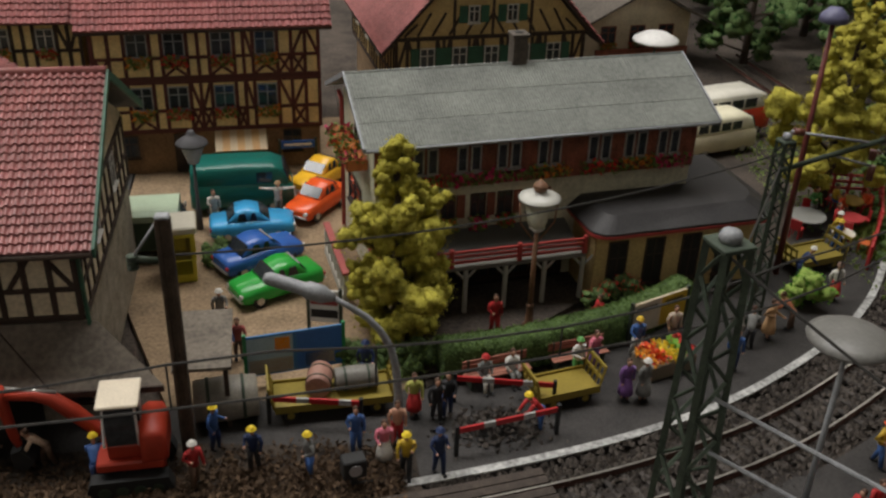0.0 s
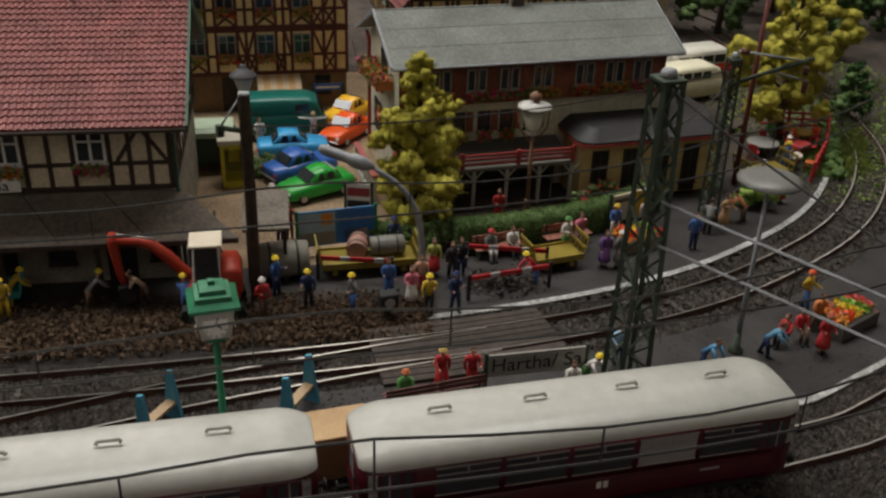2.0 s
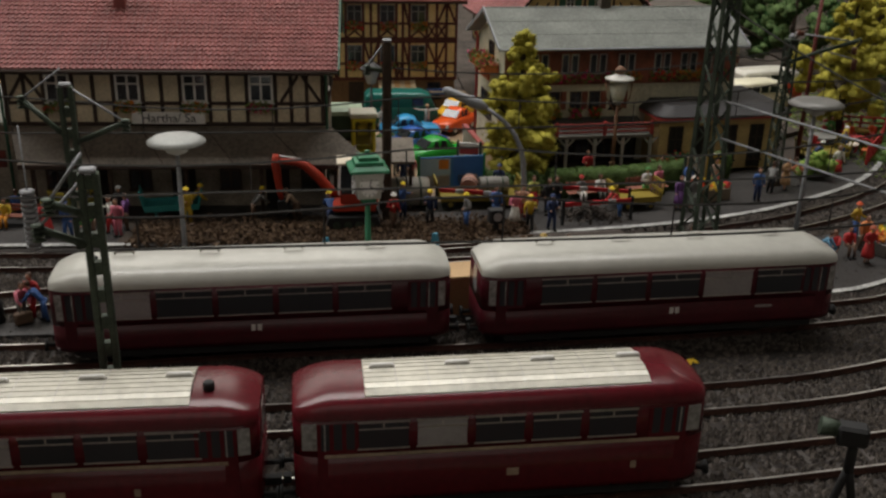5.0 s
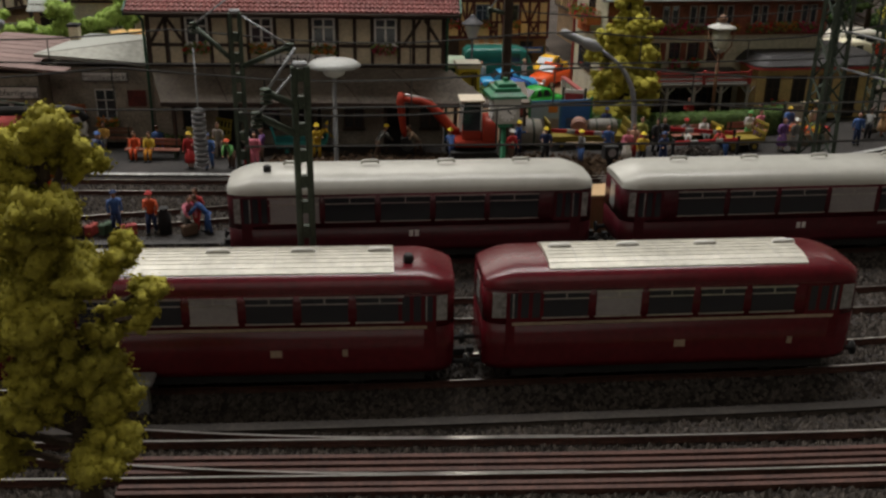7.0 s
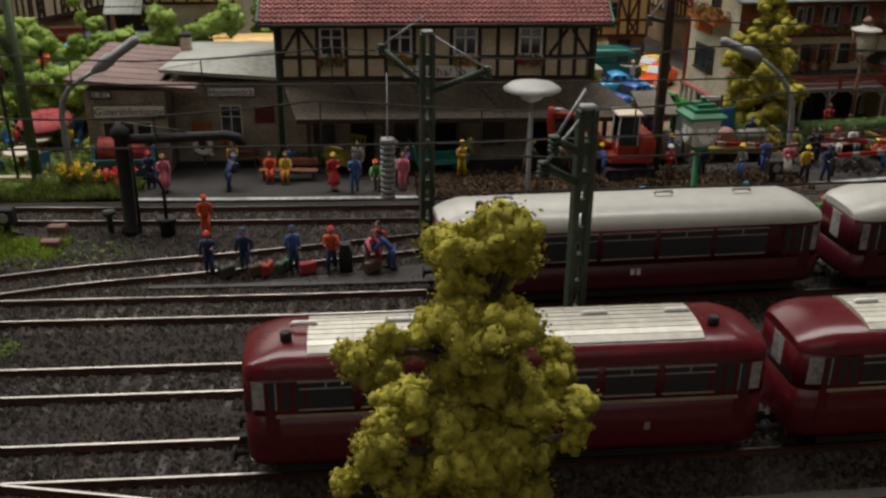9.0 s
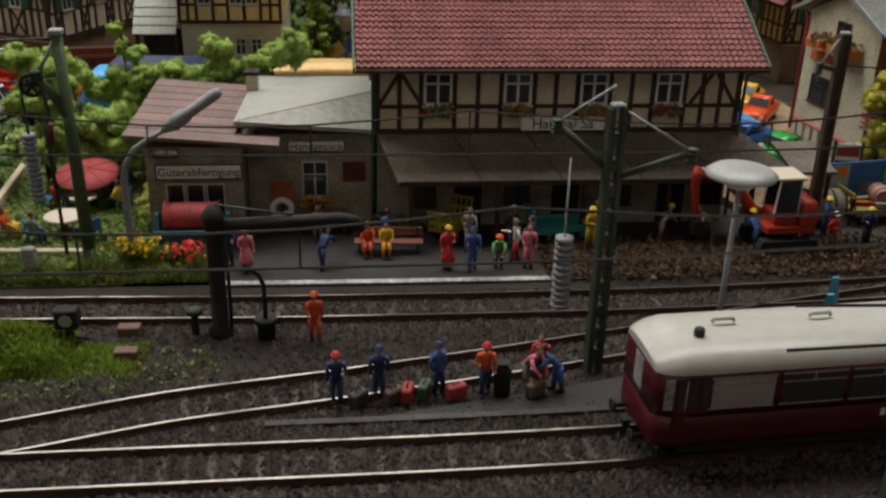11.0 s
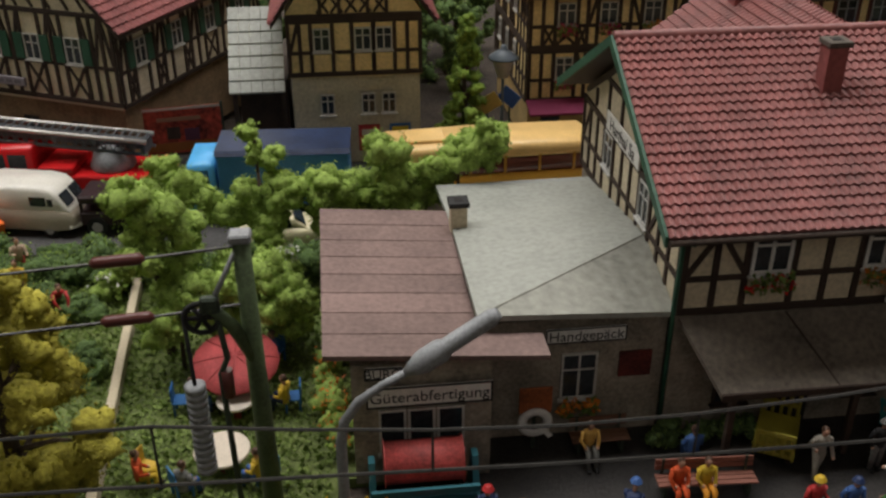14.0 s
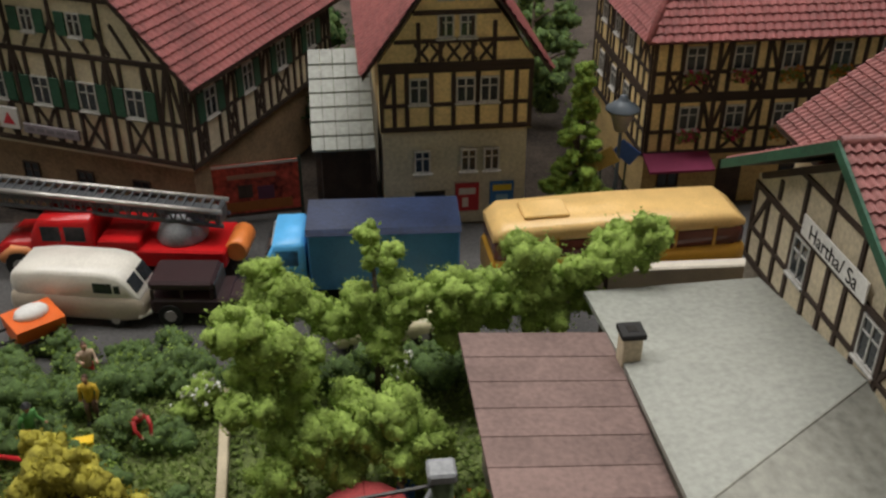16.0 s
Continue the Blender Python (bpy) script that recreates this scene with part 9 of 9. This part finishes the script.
for x, y in ((-23.0, 16.1), (-23.2, 17.6)):
    solo("cover_box", Build().box(-0.35, 0.35, -0.2, 0.2, 0, 0.35, bevel=0.03), paint((0.16, 0.09, 0.07), 0.7), "small red brown cover box beside the track", "box", x, y, -0.08)
aw = thing("awning", "striped orange awning on the terrace house", "awning", 3.35, 45.2, -0.1, 3)
for i in range(7):
    part("stripe", Build().prism([(0.2, 2.25), (-1.3, 1.72), (-1.3, 1.67), (0.2, 2.2)], "x", i * 0.35 - 1.3, i * 0.35 - 0.95), paint((0.6, 0.36, 0.16)) if i % 2 else paint((0.62, 0.5, 0.33)), aw)


# ---- painted miniature figures ----
SKIN = (0.5, 0.28, 0.19)


def figurine(label, x, y, rz, top, legs, hat=None, how="stand", z=0.05):
    """A simple painted miniature, one mesh."""
    b = Build()
    g = random.Random(round(x * 131) + round(y * 17))
    seat_h = {"stand": 0.0, "sit": -0.38, "bend": -0.05, "arms": 0.0, "skirt": 0.0}[how]
    hip = 0.86 + seat_h
    step, turn = g.uniform(-0.16, 0.16), g.uniform(-0.35, 0.35)
    if how == "sit":
        for s in (-1, 1):
            b.tube([(0, s * 0.1, hip), (0.4, s * 0.11, hip + 0.02), (0.45 + s * step * 0.4, s * 0.11, 0.05)], [0.1, 0.085, 0.06], 7, 1)
            b.box(0.38, 0.64, s * 0.11 - 0.05, s * 0.11 + 0.05, 0, 0.08, 3, bevel=0.02)
    elif how == "skirt":
        b.lathe([(0.27, 0.3), (0.25, 0.5), (0.16, 0.95)], 12, 1)
        for s in (-1, 1):
            b.tube([(0, s * 0.08, 0.34), (s * step * 0.4, s * 0.08, 0.04)], [0.06, 0.045], 6, 2)
            b.box(s * step * 0.4 - 0.06, s * step * 0.4 + 0.14, s * 0.08 - 0.04, s * 0.08 + 0.04, 0, 0.06, 3)
    else:
        for s in (-1, 1):
            f = s * step
            b.tube([(0, s * 0.085, hip), (f * 0.7 + 0.03, s * 0.1, 0.45), (f * 1.4, s * 0.11, 0.05)], [0.115, 0.085, 0.065], 7, 1)
            b.box(f * 1.4 - 0.08, f * 1.4 + 0.17, s * 0.11 - 0.055, s * 0.11 + 0.055, 0, 0.085, 3, bevel=0.02)
    lean = 0.4 if how == "bend" else g.uniform(-0.03, 0.05)
    sh = Vector((lean, 0, hip + 0.56 - abs(lean) * 0.35))
    b.ring_loft([[(px * t + lean * u, py * t2, hip - 0.05 + (sh.z - hip + 0.05) * u) for px, py in ((0.13, -0.08), (0.13, 0.08), (0.05, 0.17), (-0.07, 0.17), (-0.12, 0.08), (-0.12, -0.08), (-0.07, -0.17), (0.05, -0.17))] for u, t, t2 in ((0, 0.95, 0.92), (0.35, 0.85, 0.82), (0.75, 1.05, 1.1), (0.93, 0.85, 1.05), (1.0, 0.45, 0.4))], 0, True)
    for s in (-1, 1):
        a = sh + Vector((0, s * 0.19, -0.07))
        if how == "arms":
            e, w = a + Vector((0.02, s * 0.3, 0.02)), a + Vector((0.05, s * 0.58, 0.08))
        elif how == "bend":
            e, w = a + Vector((0.16, s * 0.03, -0.24)), a + Vector((0.36, -s * 0.06, -0.4))
        elif how == "sit":
            e, w = a + Vector((0.03, s * 0.05, -0.28)), a + Vector((0.27, -s * 0.03, -0.36))
        else:
            k = g.choice((0.0, 0.0, 0.18, 0.3))
            e, w = a + Vector((-0.05 - s * step * 0.5, s * 0.07, -0.28)), a + Vector((0.1 + k - s * step, s * (0.05 - 0.2 * k), -0.5 + k * 1.1))
        b.tube([a, e, w], [0.07, 0.058, 0.045], 7, 0)
        b.ball(tuple(w), 0.05, 6, 2)
    hd = sh + Vector((0.03 + lean * 0.2, 0, 0.17))
    b.tube([sh - Vector((0, 0, 0.03)), hd], 0.055, 6, 2)
    b.ball(tuple(hd), 0.115, 10, 2, (0.95, 0.82, 1.12))
    if hat:
        b.lathe([(0.155, 0.035), (0.15, 0.05), (0.118, 0.06), (0.11, 0.12), (0.04, 0.16)], 12, 4, tuple(hd))
    else:
        b.ball((hd.x - 0.025, hd.y, hd.z + 0.035), 0.118, 8, 4, (1, 0.88, 1.0))
    ob = solo("figurine", b, [paint(top, 0.55, 0.2), paint(legs, 0.6, 0.2), paint(SKIN, 0.55), M_black, paint(hat or (0.07, 0.035, 0.02), 0.5)], label, "figurine", x, y, z, rz, "miniature figures", fix=False)
    return ob


RED, BLUE, NAVY, YEL, ORG, WHT, GRN, GRY, BRN, PNK, PUR, BLK = (0.42, 0.025, 0.025), (0.045, 0.11, 0.3), (0.015, 0.03, 0.09), (0.55, 0.37, 0.03), (0.6, 0.085, 0.02), (0.6, 0.58, 0.53), (0.08, 0.25, 0.06), (0.16, 0.16, 0.15), (0.12, 0.07, 0.045), (0.6, 0.16, 0.22), (0.14, 0.06, 0.2), (0.02, 0.02, 0.022)
HELM = (0.75, 0.55, 0.03)
worker, passenger, official = "miniature site worker in {} with a hard hat", "miniature passenger in {} on the platform", "miniature railway official in {}"
FIGS = [
    (-34.8, 35.2, -90, YEL, BRN, None, "stand", "miniature figure in yellow in the garden"),
    (-33.3, 34.1, -60, RED, RED, None, "bend", "miniature figure in red bending in the garden"),
    (-36.2, 34.1, -30, GRN, RED, BLK, "stand", "miniature figure in green and red in the garden"),
    # x, y, turn, top, legs, hat, pose, label
    (-4.0, 23.8, 30, GRY, BRN, HELM, "bend", worker.format("grey")),
    (-2.0, 24.0, 200, (0.5, 0.36, 0.26), BRN, None, "bend", "bare-chested miniature worker digging"),
    (-6.9, 24.3, 20, YEL, YEL, HELM, "bend", worker.format("yellow")),
    (-0.4, 22.9, 100, BLUE, NAVY, HELM, "bend", worker.format("blue")),
    (2.4, 22.5, -60, RED, BRN, WHT, "stand", worker.format("a red jacket")),
    (2.9, 24.1, -30, BLUE, NAVY, HELM, "stand", worker.format("blue overalls")),
    (4.1, 23.0, -100, NAVY, BLK, HELM, "stand", worker.format("dark blue")),
    (5.75, 22.5, 200, GRY, BLUE, HELM, "stand", "miniature surveyor in grey and blue with a hard hat"),
    (7.2, 23.5, -90, BLUE, BLUE, None, "stand", "miniature worker in blue beside a barrel"),
    (8.0, 22.8, -90, PNK, WHT, None, "skirt", passenger.format("pink")),
    (8.5, 23.7, -90, (0.55, 0.3, 0.2), RED, None, "stand", passenger.format("pale orange")),
    (8.6, 22.2, -100, YEL, BLK, HELM, "stand", worker.format("a yellow vest")),
    (9.6, 22.2, -80, NAVY, NAVY, NAVY, "stand", official.format("dark blue uniform")),
    (9.2, 25.0, -90, (0.35, 0.35, 0.08), RED, None, "skirt", passenger.format("green and red")),
    (9.9, 24.7, -90, BLK, BLK, None, "stand", passenger.format("a black suit")),
    (10.3, 24.9, -100, BLK, NAVY, None, "stand", passenger.format("a dark suit")),
    (11.8, 26.3, -80, GRY, WHT, RED, "sit", "miniature figure in grey seated on the bench"),
    (12.8, 26.5, -80, WHT, GRY, None, "sit", "miniature figure in white seated on the bench"),
    (13.2, 23.9, 190, RED, BLUE, HELM, "bend", worker.format("red")),
    (15.1, 26.4, -70, WHT, GRN, GRN, "stand", passenger.format("white and green")),
    (15.8, 26.8, -70, PNK, PUR, None, "skirt", passenger.format("pink")),
    (16.4, 25.0, -90, PUR, PUR, None, "skirt", passenger.format("purple")),
    (17.0, 24.9, -70, GRY, GRY, WHT, "skirt", passenger.format("grey")),
    (17.6, 27.4, -90, BLUE, WHT, YEL, "stand", passenger.format("blue and yellow")),
    (19.2, 28.0, -90, (0.5, 0.4, 0.3), BRN, None, "stand", passenger.format("beige")),
    (20.8, 26.2, -100, BLUE, NAVY, None, "stand", passenger.format("blue")),
    (23.0, 28.0, -60, (0.42, 0.25, 0.12), (0.42, 0.25, 0.12), None, "skirt", "miniature figure in a beige coat by the curve"),
    (24.2, 28.5, 150, (0.55, 0.2, 0.1), BRN, None, "bend", "miniature figure in orange brown bending down"),
    (26.9, 30.3, -90, WHT, RED, BRN, "skirt", "miniature figure in white blouse and red skirt"),
    (22.0, 27.5, 60, GRY, BLK, None, "bend", passenger.format("dark grey")),
    (2.2, 39.3, -80, WHT, (0.4, 0.36, 0.28), None, "stand", "miniature figure in white on the square"),
    (5.0, 39.9, -90, WHT, GRY, (0.3, 0.2, 0.1), "arms", "miniature figure in white with arms stretched out"),
    (2.8, 30.9, -80, GRY, GRY, WHT, "stand", "miniature figure in grey beside the post"),
    (3.1, 28.6, -80, NAVY, NAVY, (0.5, 0.4, 0.25), "stand", "miniature figure in dark blue near the posters"),
    (3.5, 28.9, -90, (0.3, 0.06, 0.05), BRN, None, "stand", "miniature figure in dark red near the posters"),
    (7.8, 27.0, -90, NAVY, NAVY, NAVY, "stand", official.format("blue at the posters")),
    (14.7, 18.0, -95, (0.3, 0.45, 0.6), NAVY, None, "stand", passenger.format("light blue")),
    (17.6, 17.4, -60, (0.08, 0.25, 0.42), NAVY, None, "bend", passenger.format("blue, bending")),
    (7.0, 16.7, -90, GRN, GRN, (0.5, 0.15, 0.05), "sit", "miniature figure in green seated on the island"),
    (8.3, 17.3, -90, RED, RED, (0.5, 0.35, 0.1), "skirt", passenger.format("a red dress")),
    (9.3, 17.2, -90, RED, RED, None, "stand", passenger.format("red")),
    (12.6, 16.6, -90, WHT, GRY, None, "sit", passenger.format("white")),
    (13.2, 17.0, -60, WHT, GRN, HELM, "bend", passenger.format("white and green")),
    (20.2, 18.0, -40, (0.12, 0.3, 0.45), NAVY, None, "bend", passenger.format("blue")),
    (21.3, 18.6, 200, RED, BLK, None, "sit", passenger.format("red")),
    (22.0, 18.9, -90, RED, BRN, None, "sit", passenger.format("red, seated")),
    (22.4, 17.9, -90, RED, RED, (0.4, 0.1, 0.05), "skirt", passenger.format("bright red")),
    (22.9, 19.3, -90, (0.6, 0.2, 0.06), BRN, None, "stand", "miniature flower seller in orange"),
    (23.3, 20.9, -60, YEL, BLUE, ORG, "stand", passenger.format("yellow and blue")),
    (-16.6, 13.05, -90, NAVY, NAVY, RED, "stand", official.format("dark blue with a red cap")),
    (-15.4, 13.3, -90, NAVY, NAVY, NAVY, "stand", official.format("dark blue coat")),
    (-13.7, 13.4, -60, BLUE, NAVY, NAVY, "stand", official.format("blue, waving a signal disc")),
    (-12.35, 13.35, -90, ORG, NAVY, RED, "stand", passenger.format("orange and dark blue")),
    (-11.1, 13.7, -60, PNK, GRY, None, "bend", passenger.format("pink")),
    (-10.7, 13.7, -110, RED, RED, None, "stand", passenger.format("red")),
    (-10.2, 13.4, 180, BLUE, BLUE, None, "bend", passenger.format("blue, bending over luggage")),
    (-17.3, 16.7, -80, ORG, ORG, ORG, "stand", "miniature track worker in bright orange"),
    (-12.6, 21.8, -90, RED, RED, YEL, "skirt", passenger.format("a red dress")),
    (-11.7, 21.7, -90, BLUE, BLUE, NAVY, "stand", passenger.format("blue")),
    (-10.7, 21.8, -100, GRN, BRN, ORG, "bend", passenger.format("green")),
    (-10.0, 22.3, 180, WHT, RED, BRN, "stand", passenger.format("white and red")),
    (-9.6, 21.8, -100, PNK, PNK, None, "stand", passenger.format("pink")),
    (-9.4, 22.6, 170, PUR, BRN, None, "stand", passenger.format("purple")),
    (-11.6, 23.6, -90, (0.33, 0.3, 0.25), (0.33, 0.3, 0.25), None, "stand", passenger.format("grey beige")),
    (-9.9, 23.7, -90, BLK, GRY, GRY, "stand", passenger.format("dark grey")),
    (-15.5, 23.3, -90, ORG, ORG, None, "sit", "miniature figure in orange seated on the platform bench"),
    (-14.8, 23.2, -90, YEL, (0.6, 0.25, 0.02), None, "sit", "miniature figure in yellow seated on the platform bench"),
    (-14.7, 24.4, 90, BLUE, BLUE, None, "sit", "miniature figure in blue behind the bench"),
    (-17.2, 22.0, 60, NAVY, NAVY, BLUE, "bend", passenger.format("dark blue")),
    (-17.4, 25.0, -90, (0.6, 0.35, 0.08), GRY, None, "sit", "miniature figure in orange yellow in front of the luggage office"),
    (-19.9, 21.9, -70, PNK, PNK, (0.3, 0.15, 0.05), "skirt", passenger.format("a pink dress")),
    (-20.6, 22.5, -90, NAVY, NAVY, RED, "stand", official.format("dark blue by the goods office")),
    (-6.9, 23.4, -60, YEL, YEL, HELM, "stand", worker.format("yellow")),
    (-29.3, 25.2, 10, ORG, YEL, None, "sit", "miniature guest in orange at the garden table"),
    (-28.1, 24.6, 60, GRY, BLUE, None, "sit", "miniature guest in grey at the garden table"),
    (-26.2, 24.9, 150, YEL, BLUE, None, "sit", "miniature guest in yellow at the garden table"),
    (-28.2, 28.2, 30, RED, BLUE, None, "sit", "miniature guest in red at the large table"),
    (-25.6, 28.0, 150, YEL, NAVY, None, "sit", "miniature guest in yellow at the large table"),
    (-26.0, 30.4, 200, BLUE, BLUE, None, "sit", "miniature guest in blue at the large table"),
    (-35.2, 36.9, -60, (0.5, 0.36, 0.26), RED, None, "stand", "miniature figure on the green slope"),
    (29.3, 34.6, -60, YEL, BLUE, WHT, "stand", "miniature figure in yellow near the curve"),
    (30.2, 36.2, -60, RED, RED, None, "sit", "miniature figure in red near the red fence"),
    (31.0, 37.2, -60, ORG, BRN, None, "sit", "miniature figure in orange near the red fence"),
    (29.6, 37.2, -90, GRN, GRY, None, "stand", "miniature figure in green under the tree"),
    (32.5, 37.5, 200, ORG, RED, None, "sit", "miniature figure in orange seated in the curve garden"),
    (31.2, 38.2, -60, YEL, BLUE, None, "sit", "miniature figure in yellow seated in the curve garden"),
    (28.9, 33.9, -60, BLUE, BLUE, YEL, "stand", "miniature figure in blue beside the white table"),
    (26.2, 32.0, 0, NAVY, NAVY, WHT, "bend", "miniature figure in dark blue bending over the cart"),
    (12.8, 29.4, -90, RED, RED, None, "stand", "miniature guest in red on the inn terrace"),
    (16.9, 29.6, 190, RED, RED, None, "sit", "miniature guest in red on the inn terrace"),
]
for f in FIGS:
    figurine(f[7], f[0], f[1], f[2], f[3], f[4], f[5], f[6])


# ---- unseen room round the layout, added to bounce and reflect light ----
M_carpet = mat("dark_carpet", (0.2, 0.18, 0.16), 0.95, 0, 0.01, 0.15, 0.0)
M_room = mat("room_wall", (0.7, 0.67, 0.62), 0.9, 0, 0.01, 0.1, 0.0)


def room():
    b = Build()
    for name, x0, x1, y0, y1, z0, z1 in (("room_floor", -3.2, 3.2, -2.6, 3.6, -1.1, -1.0), ("ceiling", -3.2, 3.2, -2.6, 3.6, 1.75, 1.85), ("wall_north", -3.2, 3.2, 3.6, 3.7, -1.1, 1.85), ("wall_south", -3.2, 3.2, -2.7, -2.6, -1.1, 1.85), ("wall_east", 3.2, 3.3, -2.6, 3.6, -1.1, 1.85), ("wall_west", -3.3, -3.2, -2.6, 3.6, -1.1, 1.85)):
        solo(name, Build().box(x0 / S, x1 / S, y0 / S, y1 / S, z0 / S, z1 / S), M_carpet if name == "room_floor" else M_room, "unseen plain room surface added to bounce light", "wall" if "wall" in name else name.replace("_", " "), kind="structure")


room()
solo("layout_plinth", Build().box(-88, 88, -22, 118, -1.0 / S, -5.02), M_carpet, "plain dark plinth under the model railway", "plinth", kind="structure")


make_sleepers()
make_stones()
